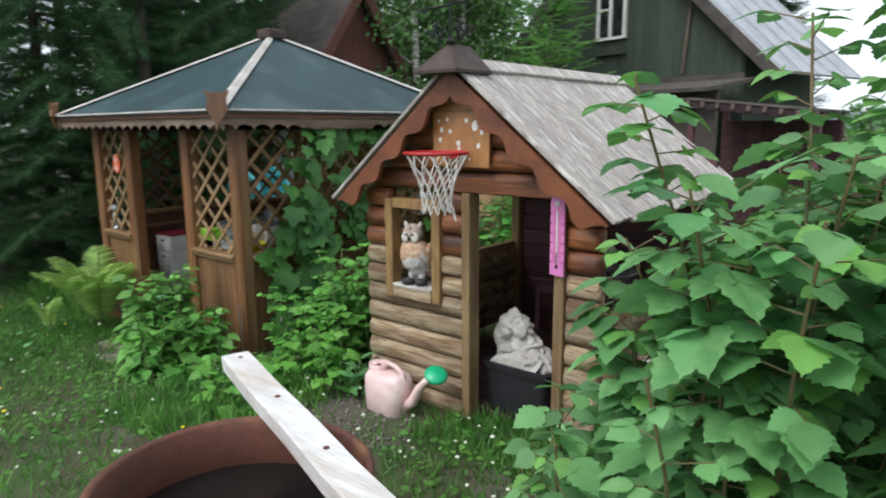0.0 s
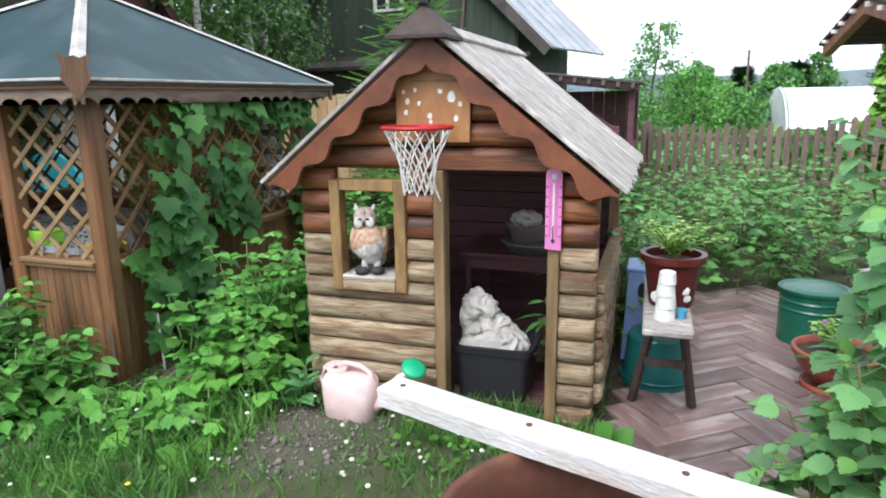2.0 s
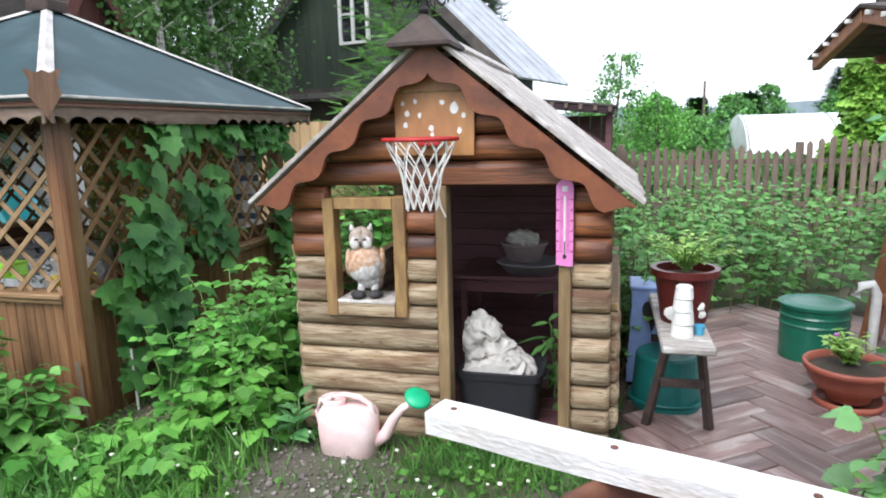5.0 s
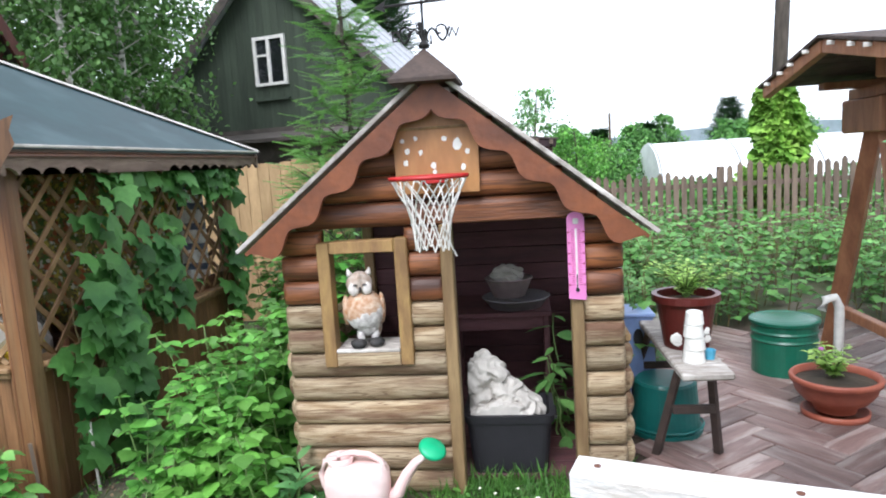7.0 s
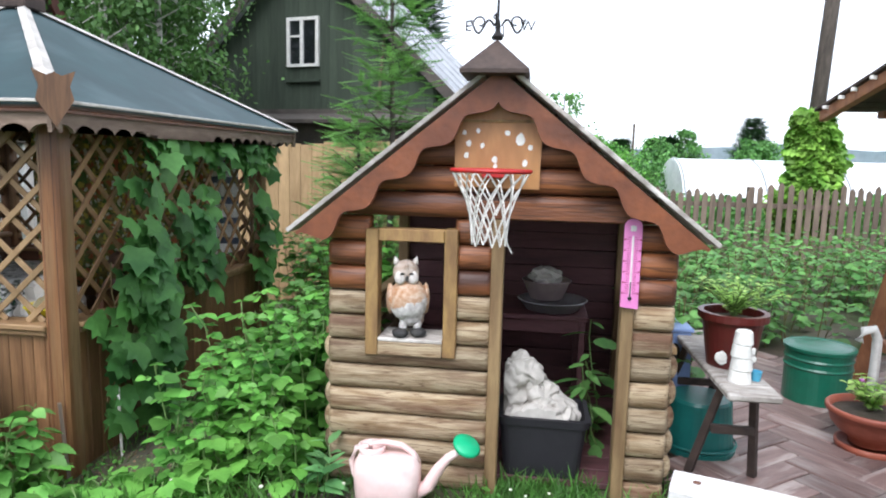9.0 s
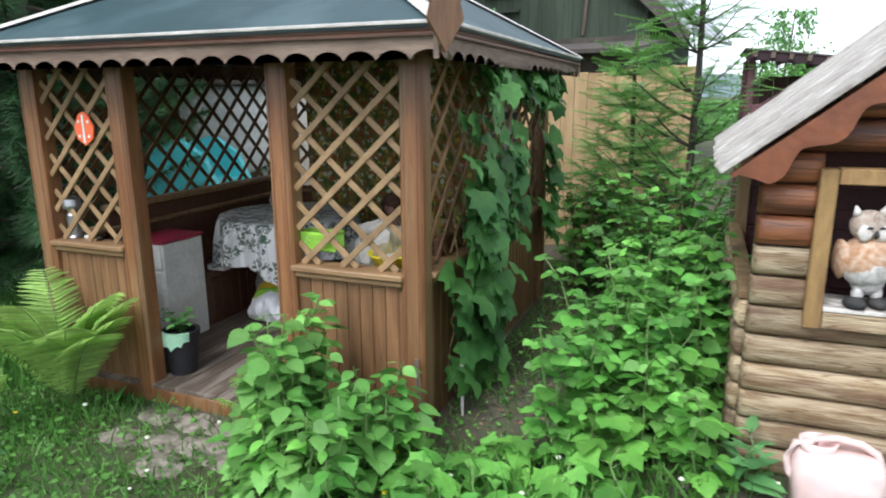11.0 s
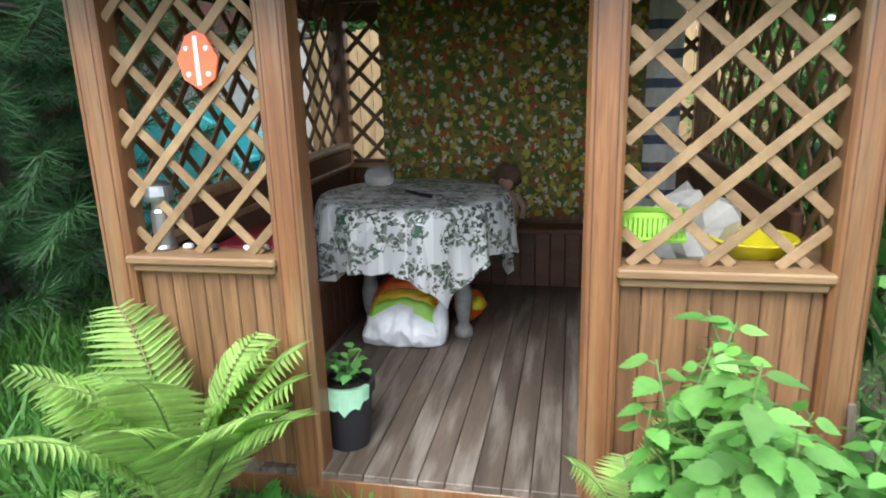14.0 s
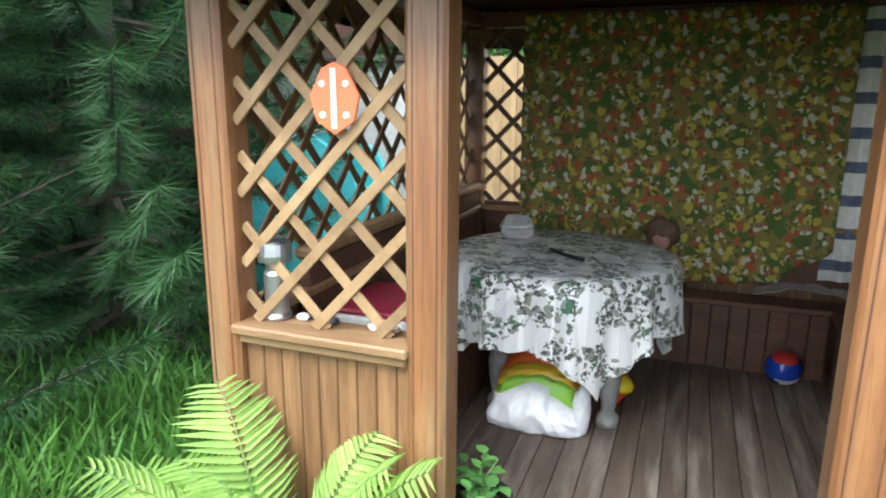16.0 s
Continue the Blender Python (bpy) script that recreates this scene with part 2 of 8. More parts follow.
M_TERRA = mat("terracotta_plastic", (0.33, 0.09, 0.05), (0.25, 0.065, 0.04), 4, 0.5)
M_REDPOT = mat("dark_red_pot", (0.105, 0.016, 0.013), (0.08, 0.013, 0.011), 4, 0.35)
M_GREENENAM = mat("green_enamel", (0.012, 0.13, 0.075), (0.009, 0.10, 0.06), 3, 0.3)
M_TEALPL = mat("teal_plastic", (0.012, 0.15, 0.135), (0.01, 0.11, 0.10), 3, 0.35)
M_CYAN = mat("turquoise_plastic", (0.10, 0.52, 0.54), (0.08, 0.44, 0.47), 3, 0.4)
M_BLUE = mat("pale_blue_plastic", (0.25, 0.35, 0.62), (0.2, 0.29, 0.54), 3, 0.4)
M_YELLOW = mat("yellow_plastic", (0.86, 0.72, 0.02), (0.78, 0.64, 0.02), 3, 0.35)
M_LIME = mat("lime_plastic", (0.33, 0.62, 0.07), (0.26, 0.52, 0.05), 3, 0.35)
M_GREYFENCE = mat("grey_fence_wood", (0.19, 0.14, 0.105), (0.11, 0.08, 0.06), 5, 0.85, 0.3, stretch=(3, 3, 0.6), obj_rand=0.2)
M_TANFENCE = mat("tan_fence_board", (0.47, 0.32, 0.165), (0.33, 0.215, 0.105), 4, 0.8, 0.3, stretch=(3, 3, 0.5), obj_rand=0.12)
M_GREENWALL = mat("green_house_board", (0.05, 0.068, 0.045), (0.034, 0.048, 0.032), 3, 0.85, 0.3, stretch=(4, 1, 0.4), obj_rand=0.18)
M_BARN = mat("red_barn_board", (0.13, 0.048, 0.036), (0.09, 0.034, 0.027), 3, 0.8, 0.3, stretch=(3, 3, 0.5))
M_SLATE = mat("grey_metal_roof", (0.42, 0.43, 0.45), (0.31, 0.32, 0.345), 2, 0.5, 0.2)
M_DARKROOF = mat("old_dark_roof", (0.10, 0.085, 0.072), (0.06, 0.05, 0.045), 3, 0.9, 0.5, stretch=(1, 4, 1))
M_GLASSDARK = mat("dark_window_glass", (0.012, 0.014, 0.016), (0.01, 0.011, 0.013), 1, 0.05)
M_FILM = mat("white_greenhouse_film", (0.85, 0.87, 0.88), (0.74, 0.77, 0.78), 2, 0.5)
M_SWING = mat("brown_swing_timber", (0.35, 0.155, 0.075), (0.22, 0.09, 0.045), 5, 0.5, 0.2, stretch=(3, 3, 0.6), obj_rand=0.12)
M_STEEL = mat("brushed_steel", (0.45, 0.45, 0.46), (0.35, 0.35, 0.36), 8, 0.3, 0.0, metal=0.9)
M_GREYSTONE = mat("carved_grey_leg", (0.34, 0.33, 0.315), (0.20, 0.195, 0.185), 10, 0.7, 0.4)
M_ORANGE = mat("orange_plastic", (0.80, 0.16, 0.03), (0.72, 0.12, 0.02), 3, 0.35)
M_MAROON = mat("maroon_plastic", (0.30, 0.02, 0.05), (0.24, 0.02, 0.04), 3, 0.4)
M_BLUEBALL = mat("blue_vinyl", (0.012, 0.05, 0.36), (0.01, 0.04, 0.28), 3, 0.2)
M_SKIN = mat("doll_vinyl", (0.55, 0.30, 0.24), (0.48, 0.25, 0.2), 5, 0.5)
M_DOLLPINK = mat("doll_dress", (0.60, 0.30, 0.36), (0.5, 0.4, 0.25), 9, 0.8)
M_HILL = mat("hazy_hill", (0.20, 0.26, 0.28), (0.26, 0.31, 0.34), 0.05, 1.0)
M_PETALW = mat("clover_white", (0.70, 0.72, 0.60), (0.55, 0.58, 0.42), 9, 0.8)
M_PETALY = mat("dandelion_yellow", (0.80, 0.66, 0.03), (0.7, 0.52, 0.02), 9, 0.8)


def voronoi_cloth(name, base, spots, scale, cut, rough=0.85):
    """A printed fabric: a plain ground with small blotches of several colours."""
    m = bpy.data.materials.new(name)
    m.use_nodes = True
    nt = m.node_tree
    N, L = nt.nodes, nt.links
    bsdf = N["Principled BSDF"]
    bsdf.inputs["Roughness"].default_value = rough
    tc = N.new("ShaderNodeTexCoord")
    n0 = N.new("ShaderNodeTexNoise")
    n0.inputs["Scale"].default_value = 3.0
    L.new(tc.outputs["Object"], n0.inputs["Vector"])
    mixb = N.new("ShaderNodeMix")
    mixb.data_type = "RGBA"
    mixb.inputs["A"].default_value = (*base, 1)
    mixb.inputs["B"].default_value = (*[v * 0.55 for v in base], 1)
    L.new(n0.outputs["Fac"], mixb.inputs["Factor"])
    col = mixb.outputs["Result"]
    for i, (c, s, w) in enumerate(spots):
        v = N.new("ShaderNodeTexVoronoi")
        v.inputs["Scale"].default_value = scale * s
        mp = N.new("ShaderNodeMapping")
        mp.inputs["Location"].default_value = (i * 3.7, i * 1.9, i * 5.3)
        L.new(tc.outputs["Object"], mp.inputs["Vector"])
        nd = N.new("ShaderNodeTexNoise")
        nd.inputs["Scale"].default_value = scale * 1.2
        L.new(mp.outputs[0], nd.inputs["Vector"])
        add = N.new("ShaderNodeMix")
        add.data_type = "VECTOR"
        add.inputs["Factor"].default_value = 0.07
        L.new(mp.outputs[0], add.inputs["A"])
        L.new(nd.outputs["Color"], add.inputs["B"])
        L.new(add.outputs["Result"], v.inputs["Vector"])
        lt = N.new("ShaderNodeMath")
        lt.operation = "LESS_THAN"
        lt.inputs[1].default_value = w
        L.new(v.outputs["Distance"], lt.inputs[0])
        mx = N.new("ShaderNodeMix")
        mx.data_type = "RGBA"
        mx.inputs["B"].default_value = (*c, 1)
        L.new(lt.outputs[0], mx.inputs["Factor"])
        L.new(col, mx.inputs["A"])
        col = mx.outputs["Result"]
    L.new(col, bsdf.inputs["Base Color"])
    return m


M_CURTAIN = voronoi_cloth("floral_curtain", (0.27, 0.225, 0.06),
                          [((0.075, 0.13, 0.025), 0.9, 0.46), ((0.33, 0.10, 0.035), 1.0, 0.36), ((0.44, 0.36, 0.06), 1.15, 0.35), ((0.52, 0.51, 0.38), 1.3, 0.30), ((0.10, 0.09, 0.03), 2.1, 0.3)], 13, 0.3)


def leaf_print_cloth(name):
    """White cloth with a faint grey plaid and clusters of dark printed leaves."""
    m = bpy.data.materials.new(name)
    m.use_nodes = True
    N, L = m.node_tree.nodes, m.node_tree.links
    bsdf = N["Principled BSDF"]
    bsdf.inputs["Roughness"].default_value = 0.42
    tc = N.new("ShaderNodeTexCoord")
    col = None
    prev = (0.76, 0.755, 0.74, 1)

    def layer(col, colour, fac):
        mx = N.new("ShaderNodeMix")
        mx.data_type = "RGBA"
        mx.inputs["B"].default_value = (*colour, 1)
        if col is None:
            mx.inputs["A"].default_value = prev
        else:
            L.new(col, mx.inputs["A"])
        L.new(fac, mx.inputs["Factor"])
        return mx.outputs["Result"]

    def calc(op, a, b):
        q = N.new("ShaderNodeMath")
        q.operation = op
        for i, v in enumerate((a, b)):
            if isinstance(v, (int, float)):
                q.inputs[i].default_value = v
            else:
                L.new(v, q.inputs[i])
        return q.outputs[0]

    for ax in ("X", "Y"):
        wv = N.new("ShaderNodeTexWave")
        wv.bands_direction = ax
        wv.inputs["Scale"].default_value = 2.6
        wv.inputs["Distortion"].default_value = 0.5
        L.new(tc.outputs["Object"], wv.inputs["Vector"])
        col = layer(col, (0.40, 0.40, 0.41), calc("MULTIPLY", calc("GREATER_THAN", wv.outputs["Fac"], 0.62), 0.42))
    cl = N.new("ShaderNodeTexNoise")
    cl.inputs["Scale"].default_value, cl.inputs["Detail"].default_value = 7.5, 1.5
    L.new(tc.outputs["Object"], cl.inputs["Vector"])
    for sc, w, lo, c in ((26, 0.42, 0.45, (0.21, 0.22, 0.19)), (46, 0.44, 0.50, (0.055, 0.065, 0.05)), (15, 0.30, 0.58, (0.03, 0.12, 0.06))):
        vo = N.new("ShaderNodeTexVoronoi")
        vo.inputs["Scale"].default_value = sc
        nd = N.new("ShaderNodeTexNoise")
        nd.inputs["Scale"].default_value = sc * 0.8
        L.new(tc.outputs["Object"], nd.inputs["Vector"])
        ad = N.new("ShaderNodeMix")
        ad.data_type = "VECTOR"
        ad.inputs["Factor"].default_value = 0.06
        L.new(tc.outputs["Object"], ad.inputs["A"])
        L.new(nd.outputs["Color"], ad.inputs["B"])
        L.new(ad.outputs["Result"], vo.inputs["Vector"])
        col = layer(col, c, calc("MULTIPLY", calc("LESS_THAN", vo.outputs["Distance"], w), calc("GREATER_THAN", cl.outputs["Fac"], lo)))
    L.new(col, bsdf.inputs["Base Color"])
    return m


M_TABLECLOTH = leaf_print_cloth("printed_tablecloth")
M_CLEAR = bpy.data.materials.new("clear_plastic")
M_CLEAR.use_nodes = True
_b = M_CLEAR.node_tree.nodes["Principled BSDF"]
_b.inputs["Base Color"].default_value = (0.86, 0.86, 0.88, 1)
_b.inputs["Roughness"].default_value = 0.15
_b.inputs["Transmission Weight"].default_value = 0.75
_b.inputs["IOR"].default_value = 1.2
M_SIGN = bpy.data.materials.new("lit_orange_reflector")
M_SIGN.use_nodes = True
_b = M_SIGN.node_tree.nodes["Principled BSDF"]
_b.inputs["Base Color"].default_value = (0.9, 0.16, 0.06, 1)
_b.inputs["Roughness"].default_value = 0.3


# ---- building helpers ----
WM = {}


def thing(name, at=(0, 0, 0), label="", category="", group="", kind=""):
    ob = new(name)
    ob.empty_display_size = 0.1
    ob.matrix_basis = Matrix.Translation(at)
    WM[ob] = ob.matrix_basis.copy()
    return tagged(ob, label, category, group, kind)


def part(name, bm, material, parent=None, label="", smooth=False, **tags):
    """Link a bmesh, or a finished mesh, as one object under a thing or a part."""
    if isinstance(bm, bmesh.types.BMesh):
        me = bpy.data.meshes.new(name)
        bmesh.ops.recalc_face_normals(bm, faces=bm.faces)
        bm.to_mesh(me)
        bm.free()
    else:
        me = bm
    mats = material if isinstance(material, (list, tuple)) else [material]
    if not me.materials:
        for m in mats:
            me.materials.append(m)
    if smooth:
        me.polygons.foreach_set("use_smooth", [True] * len(me.polygons))
    ob = new(name, me)
    WM[ob] = Matrix()
    if parent is not None:
        ob.parent = parent
        ob.matrix_parent_inverse = WM[parent].inverted()
    return tagged(ob, label, **tags)


def add_box(bm, x0, x1, y0, y1, z0, z1, m=None):
    vs = [bm.verts.new((x, y, z)) for x in (x0, x1) for y in (y0, y1) for z in (z0, z1)]
    if m is not None:
        for v in vs:
            v.co = m @ v.co
    for f in ((0, 1, 3, 2), (4, 6, 7, 5), (0, 4, 5, 1), (2, 3, 7, 6), (0, 2, 6, 4), (1, 5, 7, 3)):
        bm.faces.new([vs[i] for i in f])
    return vs


def box(x0, x1, y0, y1, z0, z1, bev=0.004, m=None):
    bm = bmesh.new()
    add_box(bm, x0, x1, y0, y1, z0, z1)
    if bev:
        bmesh.ops.bevel(bm, geom=bm.edges[:], offset=bev, segments=1, affect="EDGES")
    if m is not None:
        bm.transform(m)
    return bm


def lathe(profile, n=28, at=(0, 0, 0), m=None, cap=True):
    """Turn a profile of (radius, height) pairs about z."""
    bm = bmesh.new()
    rings = []
    for r, z in profile:
        rings.append([bm.verts.new((max(r, 1e-4) * math.cos(2 * math.pi * i / n), max(r, 1e-4) * math.sin(2 * math.pi * i / n), z)) for i in range(n)])
    for a, b in zip(rings, rings[1:]):
        for i in range(n):
            bm.faces.new((a[i], a[(i + 1) % n], b[(i + 1) % n], b[i]))
    if cap:
        bm.faces.new(rings[0][::-1])
        bm.faces.new(rings[-1])
    if m is not None:
        bm.transform(m)
    bmesh.ops.translate(bm, verts=bm.verts[:], vec=at)
    return bm


def add_tube(bm, pts, r0, r1=None, n=7):
    """A tapered tube along points."""
    r1 = r0 if r1 is None else r1
    pts = [Vector(p) for p in pts]
    prev = None
    first = None
    for i, p in enumerate(pts):
        d = (pts[min(i + 1, len(pts) - 1)] - pts[max(i - 1, 0)]).normalized()
        u = d.cross(Vector((0.31, 0.22, 0.93)) if abs(d.z) < 0.9 else Vector((1, 0.1, 0))).normalized()
        v = d.cross(u)
        r = r0 + (r1 - r0) * i / max(1, len(pts) - 1)
        ring = [bm.verts.new(p + r * (math.cos(2 * math.pi * k / n) * u + math.sin(2 * math.pi * k / n) * v)) for k in range(n)]
        if prev:
            for k in range(n):
                bm.faces.new((prev[k], prev[(k + 1) % n], ring[(k + 1) % n], ring[k]))
        else:
            first = ring
        prev = ring
    bm.faces.new(first[::-1])
    bm.faces.new(prev)


def tube(pts, r0, r1=None, n=7):
    bm = bmesh.new()
    add_tube(bm, pts, r0, r1, n)
    return bm


def extrude_outline(pts, depth, axis_m):
    """A flat outline (2D points) given thickness, placed by a matrix: x right, y up, z depth."""
    bm = bmesh.new()
    a = [bm.verts.new((x, y, 0)) for x, y in pts]
    b = [bm.verts.new((x, y, depth)) for x, y in pts]
    n = len(pts)
    fa = bm.faces.new(a[::-1])
    fb = bm.faces.new(b)
    for i in range(n):
        bm.faces.new((a[i], a[(i + 1) % n], b[(i + 1) % n], b[i]))
    bmesh.ops.triangulate(bm, faces=[fa, fb])
    bm.transform(axis_m)
    return bm


def blob(rx, ry, rz, at, sub=2, rough=0.0, seed=0, freq=6.0):
    bm = bmesh.new()
    bmesh.ops.create_icosphere(bm, subdivisions=sub, radius=1)
    for v in bm.verts:
        k = 1 + rough * noise.noise(v.co * freq * 0.5 + Vector((seed, seed * 1.7, 3.1)))
        v.co = Vector((v.co.x * rx * k, v.co.y * ry * k, v.co.z * rz * k)) + Vector(at)
    return bm


XZ = Matrix(((1, 0, 0, 0), (0, 0, 1, 0), (0, 1, 0, 0), (0, 0, 0, 1)))     # outline x,y -> world x,z, depth along +y
YZ = Matrix(((0, 0, 1, 0), (1, 0, 0, 0), (0, 1, 0, 0), (0, 0, 0, 1)))     # outline x,y -> world y,z, depth along +x


def scatter_mesh(name, tv, tf, pos, fwd, up, size):
    """One mesh of many copies of a small shape. tv: its points (x across, y along, z out); fwd, up: unit rows; size: per copy."""
    tv = np.asarray(tv, float)
    n, k = len(pos), len(tv)
    fwd = fwd / np.linalg.norm(fwd, axis=1, keepdims=True)
    side = np.cross(fwd, up)
    side /= np.linalg.norm(side, axis=1, keepdims=True) + 1e-9
    nor = np.cross(side, fwd)
    size = np.asarray(size).reshape(-1, 1)
    if size.shape[0] == 1:
        size = np.repeat(size, n, 0)
    co = (pos[:, None, :] + size[:, None, :] * (tv[None, :, 0:1] * side[:, None, :] + tv[None, :, 1:2] * fwd[:, None, :] + tv[None, :, 2:3] * nor[:, None, :])).reshape(-1, 3)
    me = bpy.data.meshes.new(name)
    lens = [len(f) for f in tf]
    flat = np.concatenate([np.asarray(f) for f in tf])
    loops = (flat[None, :] + (np.arange(n) * k)[:, None]).ravel()
    tot = np.tile(lens, n)
    start = np.concatenate([[0], np.cumsum(tot)[:-1]])
    me.vertices.add(n * k)
    me.vertices.foreach_set("co", co.ravel())
    me.loops.add(len(loops))
    me.loops.foreach_set("vertex_index", loops.astype(np.int32))
    me.polygons.add(len(tot))
    me.polygons.foreach_set("loop_start", start.astype(np.int32))
    me.update(calc_edges=True)
    me.validate()
    return me


RNG = np.random.default_rng(7)


def unit_rows(n, zmin=-1.0, zmax=1.0):
    a = RNG.uniform(0, 2 * math.pi, n)
    z = RNG.uniform(zmin, zmax, n)
    r = np.sqrt(1 - z * z)
    return np.stack([r * np.cos(a), r * np.sin(a), z], 1)


# leaf shapes: x across, y along, z out of the blade
LEAF = ([(0, 0, 0), (0.30, 0.22, 0.05), (0.36, 0.46, 0.06), (0.22, 0.75, 0.02), (0, 1, -0.12), (-0.22, 0.75, 0.02), (-0.36, 0.46, 0.06), (-0.30, 0.22, 0.05), (0, 0.33, -0.03), (0, 0.66, -0.05)],
        [(0, 1, 8), (1, 2, 8), (2, 9, 8), (2, 3, 9), (3, 4, 9), (4, 5, 9), (5, 6, 9), (6, 8, 9), (6, 7, 8), (7, 0, 8)])


def jagged_leaf(teeth=6, width=0.36):
    """An ovate leaf with a toothed margin, folded along its midrib."""
    pts = [(0, 0, 0)]
    right = []
    for i in range(teeth):
        for k, w in ((0.25, 1.12), (0.8, 0.93)):
            s = (i + k) / teeth
            right.append((width * w * math.sin(math.pi * min(0.98, s) ** 0.72), s * 0.98 - (0.03 if w < 1 else 0), 0.035 * math.sin(math.pi * s) - 0.16 * s * s))
    mid = [(0, s, -0.012 - 0.16 * s * s) for s in (0.25, 0.5, 0.75)]
    v = pts + right + [(0, 1.02, -0.16)] + [(-x, y, z) for x, y, z in right[::-1]] + mid
    nr = len(right)
    tip = 1 + nr
    m0 = tip + 1 + nr
    f = []
    ring_r = list(range(0, tip + 1))
    ring_l = [0] + list(range(tip + nr, tip - 1, -1))

    def band(ring):
        for a, b in zip(ring, ring[1:]):
            s = (v[a][1] + v[b][1]) / 2
            c = m0 + (0 if s < 0.37 else 1 if s < 0.63 else 2)
            f.append((a, b, c))
        for c, s in ((m0, 0.37), (m0 + 1, 0.63)):
            j = min(ring, key=lambda q: abs(v[q][1] - s))
            f.append((c, j, c + 1))
        
    band(ring_r)
    k = len(f)
    band(ring_l)
    f[k:] = [q[::-1] for q in f[k:]]
    f.append((0, ring_r[1], m0))
    return v, f


BERRY = jagged_leaf(6, 0.43)
LOBED = ([(0, 0, 0), (0.30, -0.06, 0.02), (0.62, 0.12, -0.05), (0.46, 0.33, 0.05), (0.56, 0.64, -0.06), (0.33, 0.66, 0.04), (0, 1.05, -0.14), (-0.33, 0.66, 0.04), (-0.56, 0.64, -0.06), (-0.46, 0.33, 0.05), (-0.62, 0.12, -0.05), (-0.30, -0.06, 0.02), (0, 0.35, -0.02)],
         [(12, i, (i + 1) % 12) for i in range(12)])
QUADLEAF = ([(0, 0, 0), (0.36, 0.45, 0.08), (0, 1, -0.05), (-0.36, 0.45, 0.08)], [(0, 1, 2), (0, 2, 3)])
BLADE = ([(-0.06, 0, 0), (0.06, 0, 0), (0.045, 0.55, 0.06), (0, 1, 0.30), (-0.045, 0.55, 0.06)], [(0, 1, 2, 4), (4, 2, 3)])


def tuft(n=11, spread=0.5):
    v, f = [], []
    for i in range(n):
        a = 2 * math.pi * i / n
        d = Vector((math.cos(a) * spread, 1, math.sin(a) * spread)).normalized()
        s = Vector((-math.sin(a), 0, math.cos(a))) * 0.022
        b = Vector((0, 0.12 * (i % 3), 0))
        v += [tuple(b - s), tuple(b + s), tuple(b + d)]
        f.append((3 * i, 3 * i + 1, 3 * i + 2))
    return v, f


TUFT = tuft(15, 0.95)


def twig_spray():
    """A flat conifer twig with needles on both sides."""
    v, f = [], []
    k = 9
    for i in range(k):
        y = i / k
        for sx in (-1, 1):
            for sz in (0.0, 0.16):
                b = len(v)
                L = 0.17 * (1.15 - 0.6 * y)
                v += [(0, y - 0.034, 0), (0, y + 0.034, 0), (sx * L, y + 0.12, sz * L * 2)]
                f.append((b, b + 1, b + 2))
    b = len(v)
    v += [(-0.012, 0, 0), (0.012, 0, 0), (0, 1.05, 0)]
    f.append((b, b + 1, b + 2))
    return v, f


SPRAY = twig_spray()


def gz(x, y):
    """Height of the ground."""
    if x > 1.5:
        return -0.07
    if x > -0.2:
        return -0.10
    if x < -2.4:
        return -0.335
    return -0.10 - 0.235 * (-0.2 - x) / 2.2


def gz_rows(x):
    return np.interp(x, [-2.4, -0.2, 1.5, 1.6], [-0.335, -0.10, -0.10, -0.07])


# ---- ground ----
def build_ground():
    xs = sorted(set([-900, -300, -120, -60, -30, -18] + [round(-12 + 0.3 * i, 2) for i in range(68)] + [10, 14, 20, 30, 60, 120, 300, 900]))
    ys = sorted(set([-300, -60, -20, -10] + [round(-5 + 0.3 * i, 2) for i in range(50)] + [12, 16, 22, 30, 60, 120, 300, 900]))
    bm = bmesh.new()
    grid = [[bm.verts.new((x, y, gz(x, y) + 0.018 * noise.noise(Vector((x * 1.7, y * 1.7, 0))) - (0.02 if x > 1.5 and abs(y) < 4 else 0))) for y in ys] for x in xs]
    for i in range(len(xs) - 1):
        for j in range(len(ys) - 1):
            bm.faces.new((grid[i][j], grid[i + 1][j], grid[i + 1][j + 1], grid[i][j + 1]))
    part("ground", bm, M_GROUND, smooth=True, label="garden soil under lawn and beds", category="ground", kind="structure")


build_ground()


